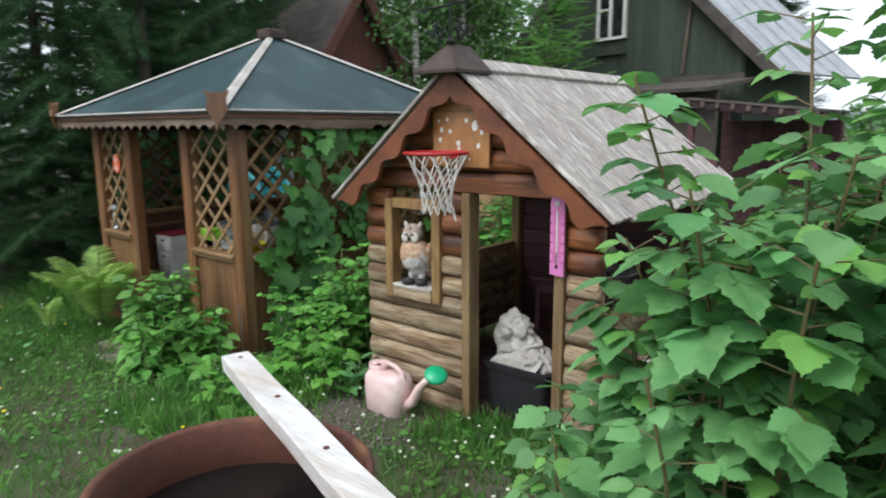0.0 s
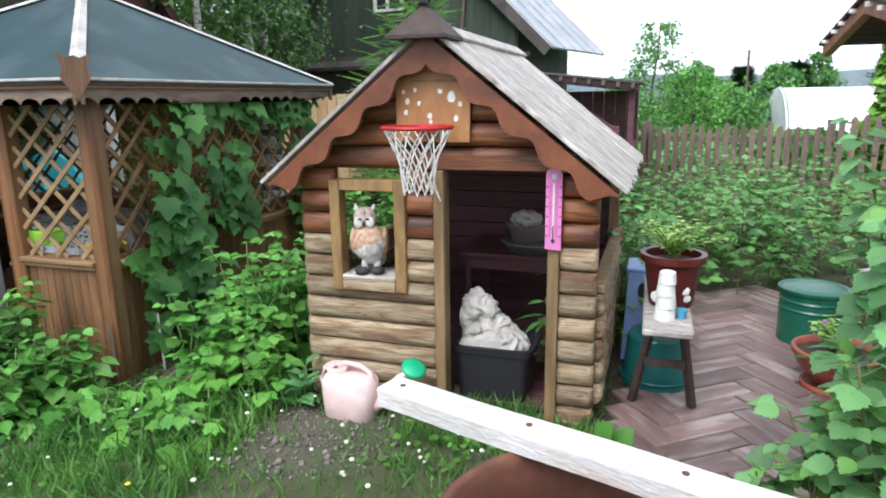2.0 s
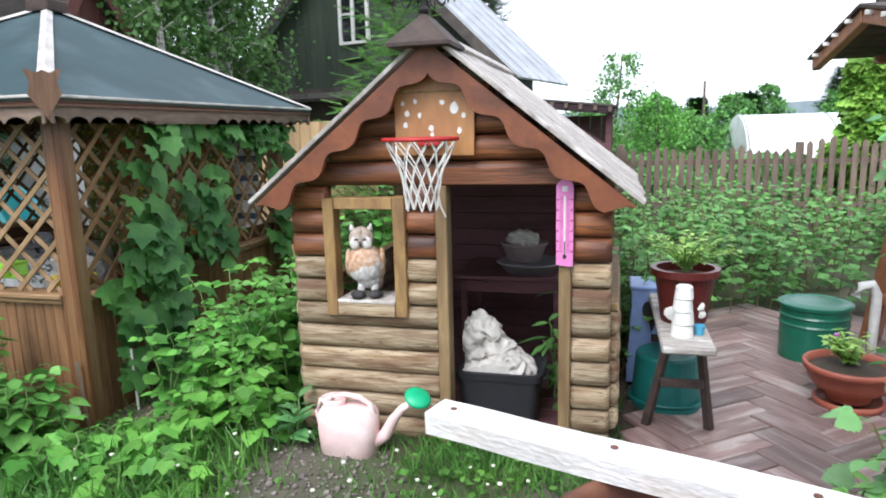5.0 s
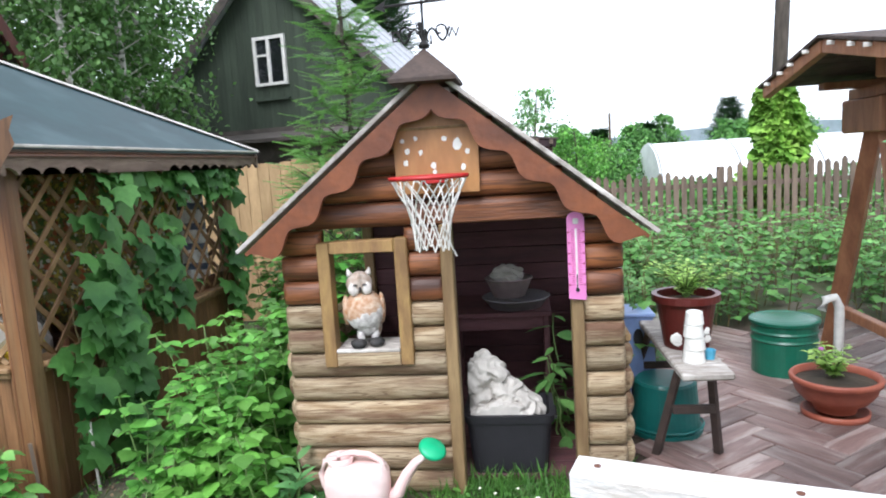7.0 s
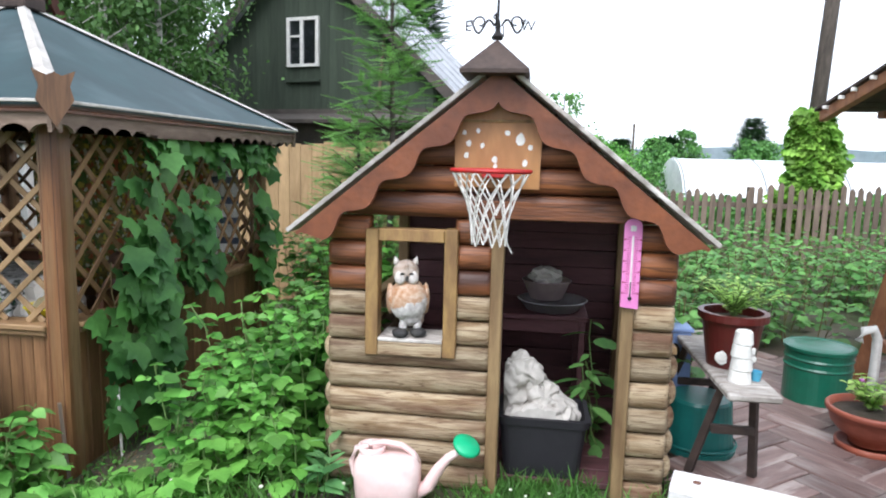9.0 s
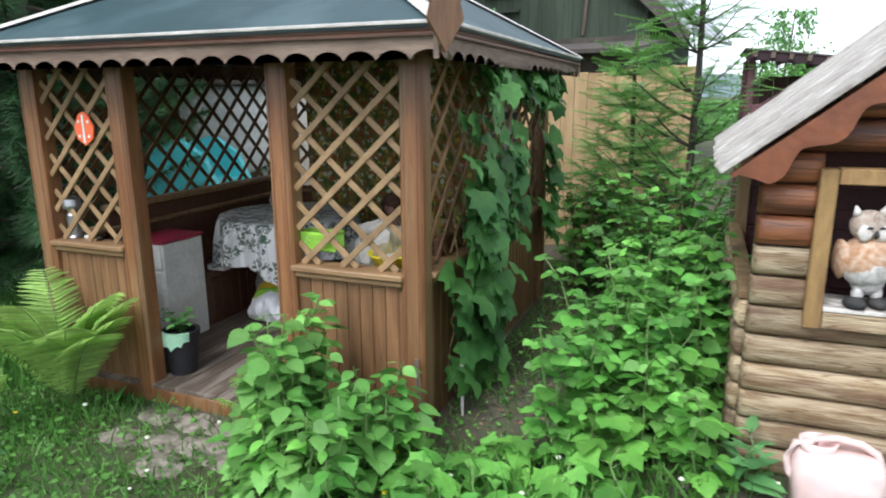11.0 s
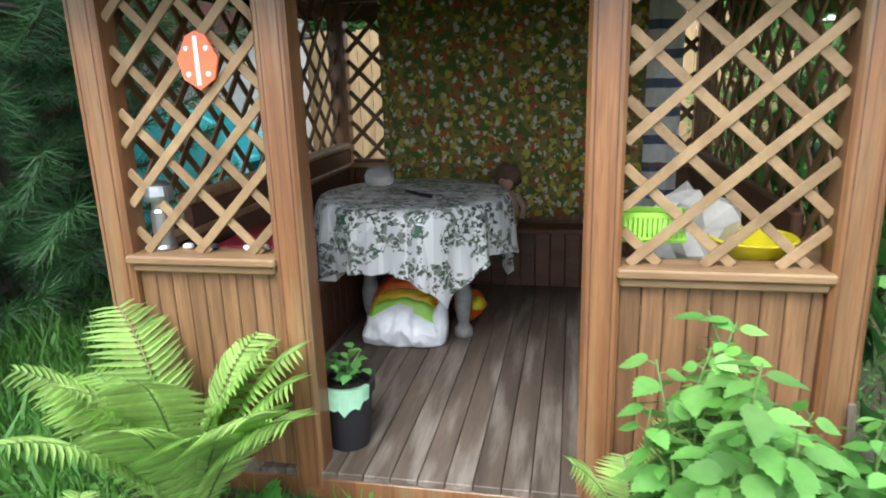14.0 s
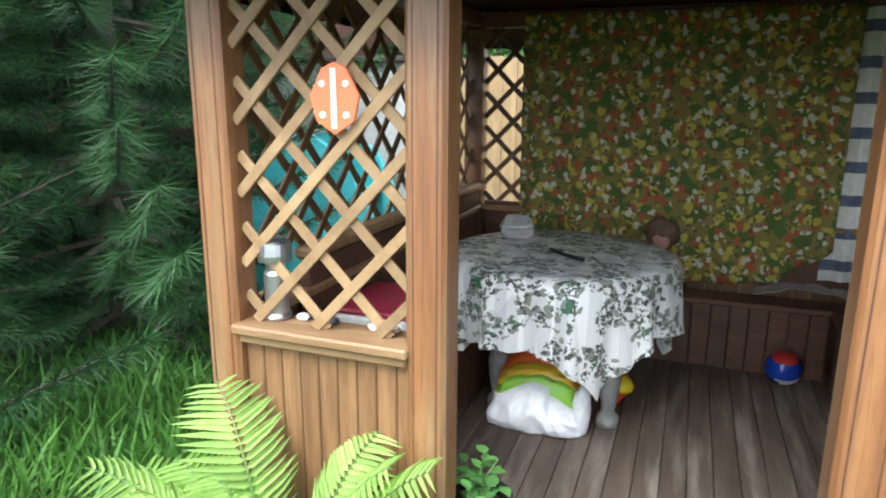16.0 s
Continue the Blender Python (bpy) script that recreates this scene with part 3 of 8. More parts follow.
# ---- log playhouse ----
def log_piece(x0, x1, z0, h=0.12, bulge=0.045, back=0.03, ends=True):
    """A half-round wall log along x, its rounded face towards -y."""
    bm = bmesh.new()
    nx = max(2, int((x1 - x0) / 0.12) + 1)
    xs = [x0, x0 + 0.012, x0 + 0.03] + [x0 + 0.03 + (x1 - x0 - 0.06) * i / nx for i in range(1, nx)] + [x1 - 0.03, x1 - 0.012, x1]
    rows = []
    for x in xs:
        e = min(x - x0, x1 - x) / 0.03
        k = 1.0 if not ends or e >= 1 else 0.45 + 0.55 * math.sqrt(max(0, 1 - (1 - e) ** 2))
        wob = 0.006 * noise.noise(Vector((x * 3, z0 * 9, 1.3)))
        row = []
        for i in range(9):
            a = math.pi * i / 8
            zz = z0 + h / 2 - (h / 2 - 0.002) * math.cos(a) * (0.9 + 0.1 * k)
            yy = -(bulge * math.sin(a) ** 0.75) * k + wob
            row.append(bm.verts.new((x, yy, zz)))
        row.append(bm.verts.new((x, back, z0 + h - 0.002)))
        row.append(bm.verts.new((x, back, z0 + 0.002)))
        rows.append(row)
    n = len(rows[0])
    for a, b in zip(rows, rows[1:]):
        for i in range(n):
            bm.faces.new((a[i], a[(i + 1) % n], b[(i + 1) % n], b[i]))
    bm.faces.new(rows[0])
    bm.faces.new(rows[-1][::-1])
    return bm


EAVE_Z, RIDGE_Z, RIDGE_X = 1.155, 1.88, 0.79
EAVE_DX = 0.905
SLOPE = math.atan2(RIDGE_Z - EAVE_Z, EAVE_DX)


def roof_z(x):
    return RIDGE_Z - abs(x - RIDGE_X) * math.tan(SLOPE)


def verge_outline(sign):
    """The scalloped barge board of one slope, in x and z."""
    L = EAVE_DX / math.cos(SLOPE)
    top, low = [], []
    n = 56
    for i in range(n + 1):
        s = i / n
        d = L * s
        x = d * math.cos(SLOPE)
        z = -d * math.sin(SLOPE)
        w = 0.064 + 0.048 * (0.5 - 0.5 * math.cos(2 * math.pi * s * 5.0)) ** 0.85
        if s > 0.93:
            w *= max(0.25, (1 - s) / 0.07)
        top.append((x, z))
        low.append((max(0.0, x - w * math.sin(SLOPE)), z - w * math.cos(SLOPE) - (0.02 if s < 0.05 else 0)))
    pts = top + low[::-1]
    return [(RIDGE_X + sign * x, RIDGE_Z - 0.02 + z) for x, z in pts]


def build_playhouse():
    h = thing("playhouse", (0.8, 0.9, -0.05), "log playhouse with stained gable and grey plank roof", "playhouse")
    lab = "grey-brown weathered half log"
    red = "red-brown stained half log"

    def lg(x0, x1, k):
        z = 0.012 + 0.12 * k
        part("log", log_piece(x0, x1, z), M_LOG if k < 7 else M_LOGRED, h, lab if k < 7 else red, smooth=True)

    for k in range(-1, 10):
        if k < 5:
            lg(0.0, 0.785, k)
        else:
            lg(0.0, 0.205, k)
            lg(0.605, 0.785, k)
        lg(1.412, 1.6, k)
    # gable logs, cut to the slope behind the barge boards
    k = 10
    while True:
        z = 0.012 + 0.12 * k
        half = (RIDGE_Z - 0.045 - z - 0.06) / math.tan(SLOPE)
        if half < 0.08:
            break
        part("log", log_piece(max(0.0, RIDGE_X - half), min(1.6, RIDGE_X + half), z, ends=False), M_LOGRED, h, red, smooth=True)
        k += 1
    # side walls: low, with corner posts and an open upper half
    for x, face in ((0.0, 1), (1.6, -1)):
        for k in range(5):
            bm = log_piece(0.03, 1.62, 0.012 + 0.12 * k)
            m = Matrix.Translation((x, 0, 0)) @ (Matrix.Rotation(radians(90), 4, "Z") if face < 0 else Matrix.Rotation(radians(90), 4, "Z") @ Matrix.Scale(-1, 4, (0, 1, 0)))
            bm.transform(m)
            part("log", bm, M_LOG, h, lab, smooth=True)
        part("rail", box(x - 0.035, x + 0.035, 0.04, 1.60, 0.615, 0.65), M_POST, h, "grey top rail of the low wall")
        xi = x + 0.035 * face
        part("corner_post", box(xi - 0.035, xi + 0.035, 1.57, 1.64, -0.1, 1.2), M_POST, h)
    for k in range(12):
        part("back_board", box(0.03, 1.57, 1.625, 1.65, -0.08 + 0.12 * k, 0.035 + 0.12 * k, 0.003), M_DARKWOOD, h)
    # added sheet behind the boards, keeps daylight out of the gaps between them
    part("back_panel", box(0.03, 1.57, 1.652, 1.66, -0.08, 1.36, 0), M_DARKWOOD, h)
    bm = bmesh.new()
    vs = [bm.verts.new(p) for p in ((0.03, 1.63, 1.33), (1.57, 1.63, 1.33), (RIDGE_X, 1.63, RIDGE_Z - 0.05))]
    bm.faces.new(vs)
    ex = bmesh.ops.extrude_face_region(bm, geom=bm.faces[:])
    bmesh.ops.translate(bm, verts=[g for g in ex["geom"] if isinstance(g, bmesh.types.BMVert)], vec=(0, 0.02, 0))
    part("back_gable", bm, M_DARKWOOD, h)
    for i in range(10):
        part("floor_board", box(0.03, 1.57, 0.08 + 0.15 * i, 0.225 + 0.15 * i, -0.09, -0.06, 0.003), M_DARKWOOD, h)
    # door posts, lintel
    part("door_post", box(0.775, 0.832, -0.055, 0.04, -0.1, 1.215, 0.005), M_POST, h, "weathered grey-brown door post")
    part("door_post", box(1.362, 1.418, -0.055, 0.04, -0.1, 1.215, 0.005), M_POST, h, "weathered grey-brown door post")
    part("lintel", box(0.72, 1.44, -0.05, 0.03, 1.217, 1.30, 0.006), M_LOGRED, h, "brown plank over the doorway")
    # window frame
    w = part("window_frame", box(0.19, 0.25, -0.062, 0.02, 0.553, 1.155, 0.004), M_FRAME, h, "ochre timber window frame")
    part("jamb", box(0.56, 0.622, -0.062, 0.02, 0.558, 1.163, 0.004), M_FRAME, w)
    part("head", box(0.252, 0.558, -0.060, 0.02, 1.10, 1.158, 0.004), M_FRAME, w)
    part("sill", box(0.252, 0.558, -0.066, 0.02, 0.558, 0.622, 0.004), M_LOG, w, "weathered grey sill board")
    part("sill_top", box(0.252, 0.558, -0.066, 0.14, 0.624, 0.642, 0.003), M_ROOFWOOD, w)
    # barge boards
    for sgn in (-1, 1):
        part("barge_board", extrude_outline(verge_outline(sgn), 0.028, Matrix.Translation((0, -0.165, 0)) @ XZ), M_TRIM, h, "red-brown barge board with scalloped edge")
    # roof planks run from ridge to eave
    L = (EAVE_DX + 0.03) / math.cos(SLOPE)
    rr = random.Random(4)
    for sgn in (-1, 1):
        y = -0.175
        while y < 1.71:
            wd = rr.uniform(0.075, 0.11)
            lift = rr.uniform(0, 0.008)
            ln = L + rr.uniform(-0.012, 0.012)
            m = Matrix.Translation((RIDGE_X, 0, RIDGE_Z)) @ Matrix.Rotation(SLOPE * sgn, 4, "Y")
            x0, x1 = (0, ln) if sgn > 0 else (-ln, 0)
            part("roof_plank", box(x0, x1, y, y + wd - 0.003, 0.001 + lift, 0.021 + lift, 0.003, m), M_ROOFWOOD, h)
            y += wd
        m = Matrix.Translation((RIDGE_X, 0, RIDGE_Z + 0.024)) @ Matrix.Rotation(SLOPE * sgn, 4, "Y")
        part("ridge_board", box(0 if sgn > 0 else -0.1, 0.1 if sgn > 0 else 0, -0.1, 1.79, 0.006, 0.026, 0.003, m), M_ROOFWOOD, h, "grey ridge board")
    # small hood over the gable tip
    bm = bmesh.new()
    cx, y0, y1, zb, zt = 0.775, -0.27, 0.03, 1.85, 1.985
    hw = 0.142
    a = [bm.verts.new(p) for p in ((cx - hw, y0, zb), (cx + hw, y0, zb), (cx + hw, y1, zb), (cx - hw, y1, zb))]
    lo = [bm.verts.new((v.co.x, v.co.y, zb - 0.016)) for v in a]
    t = [bm.verts.new((cx, -0.15, zt)), bm.verts.new((cx, y1, zt))]
    for f in ((a[0], a[1], t[0]), (a[1], a[2], t[1], t[0]), (a[2], a[3], t[1]), (a[3], a[0], t[0], t[1]), (lo[3], lo[2], lo[1], lo[0])):
        bm.faces.new(f)
    for i in range(4):
        bm.faces.new((a[i], lo[i], lo[(i + 1) % 4], a[(i + 1) % 4]))
    part("gable_hood", bm, M_SHINGLE, h, "dark weathered hood over the gable tip")
    return h


build_playhouse()


# ---- gazebo ----
GX0, GX1, GY0, GY1 = -3.885, -1.372, -0.065, 2.46
FLOOR_Z, SILL_Z, TOP_Z = -0.225, 0.585, 1.66
PW = 0.115


def lattice(parent, x0, x1, z0, z1, to_world, pitch, mt, rising=None, falling=None, slope=1.0):
    """Two layers of slats crossing at right angles, clipped to a rectangle; each slat is its own piece.
    rising, falling: a height at which one slat of each layer meets the edge x0."""
    w, t = 0.031, 0.011
    rising = z0 + 0.06 if rising is None else rising
    falling = z0 + 0.14 if falling is None else falling
    n = int(((x1 - x0) + (z1 - z0)) / pitch) + 3
    for layer, sg, at in ((1, 1, rising), (0, -1, falling)):
        for i in range(-n, n):
            h = at + i * pitch
            pts = []
            for x, z in ((x0, h), (x1, h + sg * slope * (x1 - x0))):
                pts.append((x, z))
            (xa, za), (xb, zb) = pts
            lo, hi = 0.0, 1.0
            for lim, k in ((z0, 1), (z1, -1)):
                fa, fb = k * (za - lim), k * (zb - lim)
                if fa < 0 and fb < 0:
                    lo, hi = 1.0, 0.0
                elif fa < 0:
                    lo = max(lo, fa / (fa - fb))
                elif fb < 0:
                    hi = min(hi, fa / (fa - fb))
            if (hi - lo) * (x1 - x0) < 0.03:
                continue
            p = Vector((xa + (xb - xa) * lo, 0, za + (zb - za) * lo))
            q = Vector((xa + (xb - xa) * hi, 0, za + (zb - za) * hi))
            d = q - p
            m = to_world @ Matrix.Translation((p + q) / 2) @ Matrix.Rotation(-math.atan2(d.z, d.x), 4, "Y")
            part("lattice_slat", box(-d.length / 2, d.length / 2, -layer * t, t - layer * t, -w / 2, w / 2, 0.0015, m), mt, parent)


def scallop(x0, x1, z_top, drop, wave, to_world):
    n = max(1, round((x1 - x0) / wave))
    pts = [(x0, z_top), (x1, z_top)]
    k = 9
    for i in range(n - 1, -1, -1):
        for j in range(k, -1, -1):
            s = j / k
            pts.append((x0 + (x1 - x0) * (i + s) / n, z_top - drop + 0.038 * math.sin(math.pi * s) ** 0.6))
    clean = [pts[0]]
    for p in pts[1:]:
        if (p[0] - clean[-1][0]) ** 2 + (p[1] - clean[-1][1]) ** 2 > 1e-8:
            clean.append(p)
    return extrude_outline(clean, 0.022, to_world @ XZ)


def build_gazebo():
    g = thing("gazebo", ((GX0 + GX1) / 2, (GY0 + GY1) / 2, -0.33), "varnished wooden gazebo with lattice sides and green roof", "gazebo")
    pl = "varnished orange-brown square post"
    posts = [(GX0, GY0), (GX0 + 0.66, GY0), (GX0 + 1.69, GY0), (GX1 - PW, GY0), (GX0, GY1 - PW), (GX1 - PW, GY1 - PW)]
    for x, y in posts:
        p = part("post", box(x, x + PW, y, y + PW, -0.31, TOP_Z, 0.012), M_GAZ, g, pl)
        part("groove", box(x + 0.022, x + 0.026, y - 0.0015, y + 0.02, -0.28, TOP_Z - 0.02, 0), M_BENCHWOOD, p)
        part("groove", box(x + PW - 0.026, x + PW - 0.022, y - 0.0015, y + 0.02, -0.28, TOP_Z - 0.02, 0), M_BENCHWOOD, p)
    # base beams and top plates
    part("base_beam", box(GX0, GX1, GY0 + 0.004, GY0 + 0.10, -0.37, FLOOR_Z - 0.03, 0.006), M_GAZ, g, "worn threshold beam")
    part("base_beam", box(GX1 - 0.1, GX1 - 0.004, GY0 + 0.10, GY1, -0.37, FLOOR_Z - 0.03, 0.006), M_GAZ, g)
    part("base_beam", box(GX0 + 0.004, GX0 + 0.1, GY0 + 0.10, GY1, -0.37, FLOOR_Z - 0.03, 0.006), M_GAZ, g)
    part("top_plate", box(GX0 - 0.02, GX1 + 0.02, GY0 + 0.01, GY0 + 0.10, TOP_Z, TOP_Z + 0.09, 0.006), M_BENCHWOOD, g)
    part("top_plate", box(GX0 - 0.02, GX1 + 0.02, GY1 - 0.10, GY1 - 0.01, TOP_Z, TOP_Z + 0.09, 0.006), M_BENCHWOOD, g)
    part("top_plate", box(GX0 + 0.01, GX0 + 0.10, GY0 + 0.10, GY1 - 0.10, TOP_Z, TOP_Z + 0.09, 0.006), M_BENCHWOOD, g)
    part("top_plate", box(GX1 - 0.10, GX1 - 0.01, GY0 + 0.10, GY1 - 0.10, TOP_Z, TOP_Z + 0.09, 0.006), M_BENCHWOOD, g)
    # floor boards run from the entrance to the back
    x = GX0 + 0.02
    while x < GX1 - 0.06:
        part("floor_board", box(x, min(x + 0.098, GX1 - 0.02), GY0 + 0.002, GY1 - 0.03, FLOOR_Z - 0.028, FLOOR_Z, 0.003), M_FLOORB, g)
        x += 0.101

    def panel(a, b, tw, clad, slatm, pitch=0.206, board_w=0.092, sill=True, rising=None, falling=None, slope=1.0):
        """Cladding below a sill, lattice above, between two posts; x runs along the panel, y outwards negative."""
        if clad:
            xx = a
            while xx < b - 0.01:
                e = min(xx + board_w - 0.0025, b)
                part("cladding_board", box(xx, e, 0.035, 0.052, -0.30, SILL_Z - 0.055, 0.004, tw), M_GAZBOARD, g)
                xx += board_w
        if sill:
            s = part("sill", box(a - 0.012, b + 0.012, -0.022, PW + 0.015, SILL_Z - 0.022, SILL_Z + 0.008, 0.006, tw), M_SILL, g, "pale worn sill board")
            part("rail", box(a, b, 0.0, 0.06, SILL_Z - 0.054, SILL_Z - 0.024, 0.006, tw), M_SILL, s)
        lattice(g, a + 0.002, b - 0.002, SILL_Z + 0.01, TOP_Z - 0.002, tw @ Matrix.Translation((0, 0.05, 0)), pitch, slatm, rising, falling, slope)

    T = Matrix.Translation
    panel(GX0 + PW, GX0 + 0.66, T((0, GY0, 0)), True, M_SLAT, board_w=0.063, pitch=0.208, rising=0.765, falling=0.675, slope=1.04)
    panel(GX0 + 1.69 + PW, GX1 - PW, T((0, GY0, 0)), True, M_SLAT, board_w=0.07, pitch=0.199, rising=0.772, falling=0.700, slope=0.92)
    # right, left and back slats use the wood with shade put into its colour
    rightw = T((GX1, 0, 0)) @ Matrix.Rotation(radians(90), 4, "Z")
    panel(GY0 + PW, GY1 - PW, rightw, True, M_SLATSHADE)
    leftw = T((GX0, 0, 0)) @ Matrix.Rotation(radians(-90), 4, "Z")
    panel(-(GY1 - PW), -(GY0 + PW), leftw, True, M_SLATDEEPSHADE)
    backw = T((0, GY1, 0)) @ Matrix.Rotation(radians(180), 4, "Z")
    panel(-(GX1 - PW), -(GX0 + PW), backw, True, M_SLATDEEPSHADE)
    # hipped roof
    ex0, ex1, ey0, ey1, ez = -4.05, -1.175, -0.30, 2.66, 1.69
    px, py, pz = -2.53, 1.15, 2.44
    c = [(ex0, ey0, ez), (ex1, ey0, ez), (ex1, ey1, ez), (ex0, ey1, ez)]
    for i in range(4):
        a, b = Vector(c[i]), Vector(c[(i + 1) % 4])
        top = Vector((px, py, pz))
        bm = bmesh.new()
        n = 8
        rows = []
        for r in range(n + 1):
            s = r / n
            l, rr = a.lerp(top, s), b.lerp(top, s)
            rows.append([bm.verts.new(l.lerp(rr, q / 8) + Vector((0, 0, 0.012 * noise.noise(l.lerp(rr, q / 8) * 1.5) * (1 - s)))) for q in range(9)] if r < n else [bm.verts.new(top)])
        for r in range(n):
            for q in range(8):
                if r < n - 1:
                    bm.faces.new((rows[r][q], rows[r][q + 1], rows[r + 1][q + 1], rows[r + 1][q]))
                else:
                    bm.faces.new((rows[r][q], rows[r][q + 1], rows[n][0]))
        ex = bmesh.ops.extrude_face_region(bm, geom=bm.faces[:])
        bmesh.ops.translate(bm, verts=[v for v in ex["geom"] if isinstance(v, bmesh.types.BMVert)], vec=(0, 0, -0.012))
        part("roof_panel", bm, M_ROOFGREEN, g, "dull blue-green roof sheet", smooth=False)
        bm = bmesh.new()
        inner = [bm.verts.new(v + Vector((0, 0, -0.03))) for v in (a, b, top)]
        bm.faces.new(inner)
        ex = bmesh.ops.extrude_face_region(bm, geom=bm.faces[:])
        bmesh.ops.translate(bm, verts=[v for v in ex["geom"] if isinstance(v, bmesh.types.BMVert)], vec=(0, 0, -0.012))
        part("ceiling_panel", bm, M_BENCHWOOD, g, "dark brown board ceiling under the roof")
        # hip strip
        d = top - a
        side = Vector((d.y, -d.x, 0)).normalized() * 0.045
        up = Vector((0, 0, 0.022))
        bm = bmesh.new()
        q = [bm.verts.new(p) for p in (a - side + up * 0.2, a + up * 1.3, a + side + up * 0.2, top - side * 0.8 + up * 0.2, top + up * 1.3, top + side * 0.8 + up * 0.2)]
        bm.faces.new((q[0], q[1], q[4], q[3]))
        bm.faces.new((q[1], q[2], q[5], q[4]))
        bm.faces.new((q[0], q[3], q[5], q[2]))
        bm.faces.new((q[0], q[2], q[1]))
        bm.faces.new((q[3], q[4], q[5]))
        part("hip_strip", bm, M_HIP, g, "whitish worn hip strip")
        # ceiling boards seen from below are the panel itself; the eave carries a scalloped valance and a white edge
        ln = (b - a).length
        m = T(a) @ Matrix.Rotation(math.atan2((b - a).y, (b - a).x), 4, "Z")
        part("valance", scallop(0.0, ln, 0.004, 0.135, 0.15, m @ T((0, 0.02, 0))), M_EAVE, g, "weathered scalloped eave board")
        part("edge_strip", box(0, ln, -0.012, 0.02, 0.0, 0.016, 0.003, m), M_HIP, g, "pale roof edge strip")
    # cap at the peak
    part("finial_block", box(px - 0.10, px + 0.10, py - 0.10, py + 0.10, pz - 0.03, pz + 0.06, 0.01), M_SHINGLE, g)
    # carved corner plate
    for cx, cy, ang in ((ex1 + 0.005, ey0 - 0.005, 45), (ex0 - 0.005, ey0 - 0.005, -45)):
        pts = [(-0.085, 0.10), (-0.03, 0.075), (0.0, 0.09), (0.03, 0.075), (0.085, 0.10), (0.06, 0.03), (0.075, -0.03), (0.03, -0.10), (0.0, -0.15), (-0.03, -0.10), (-0.075, -0.03), (-0.06, 0.03)]
        m = T((cx, cy, 1.73)) @ Matrix.Rotation(radians(ang), 4, "Z") @ T((0, -0.02, 0)) @ XZ
        part("corner_plate", extrude_outline(pts, 0.022, m), M_GAZBOARD, g, "brown carved corner plate")
    # benches along the left, back and right walls
    def bench(x0, x1, y0, y1, back):
        b = part("bench", box(x0, x1, y0, y1, 0.14, 0.175, 0.006), M_BENCHWOOD, g, "dark brown built-in bench")
        return b

    bench(GX0 + PW, GX1 - PW, GY1 - PW - 0.16, GY1 - PW + 0.03, 0)
    bench(GX0 + 0.06, GX0 + 0.42, GY0 + 0.92, GY1 - PW - 0.17, 0)
    bench(GX1 - 0.42, GX1 - 0.06, GY0 + 0.13, GY1 - PW - 0.17, 0)
    x = GX0 + 0.44
    while x < GX1 - 0.44:
        part("bench_skirt_board", box(x, x + 0.094, GY1 - PW - 0.142, GY1 - PW - 0.125, FLOOR_Z, 0.139, 0.003), M_BENCHWOOD, g)
        x += 0.098
    y = GY0 + 0.5
    while y < GY1 - PW - 0.27:
        part("bench_skirt_board", box(GX0 + 0.38, GX0 + 0.397, y, y + 0.094, FLOOR_Z, 0.139, 0.003), M_BENCHWOOD, g)
        part("bench_skirt_board", box(GX1 - 0.397, GX1 - 0.38, y, y + 0.094, FLOOR_Z, 0.139, 0.003), M_BENCHWOOD, g)
        y += 0.098
    part("bench_back", box(GX0 + PW + 0.02, GX1 - PW, GY1 - PW + 0.012, GY1 - PW + 0.045, 0.25, 0.62, 0.008), M_BENCHWOOD, g)
    part("bench_back", box(GX0 + 0.075, GX0 + 0.115, GY0 + 0.4, GY1 - PW - 0.02, 0.34, 0.69, 0.008), M_BENCHWOOD, g)
    part("bench_cap", box(GX0 + 0.05, GX0 + 0.135, GY0 + 0.4, GY1 - PW - 0.02, 0.692, 0.735, 0.012), M_SILL, g)
    part("bench_back", box(GX1 - 0.115, GX1 - 0.075, GY0 + 0.4, GY1 - PW - 0.02, 0.34, 0.69, 0.008), M_BENCHWOOD, g)


build_gazebo()

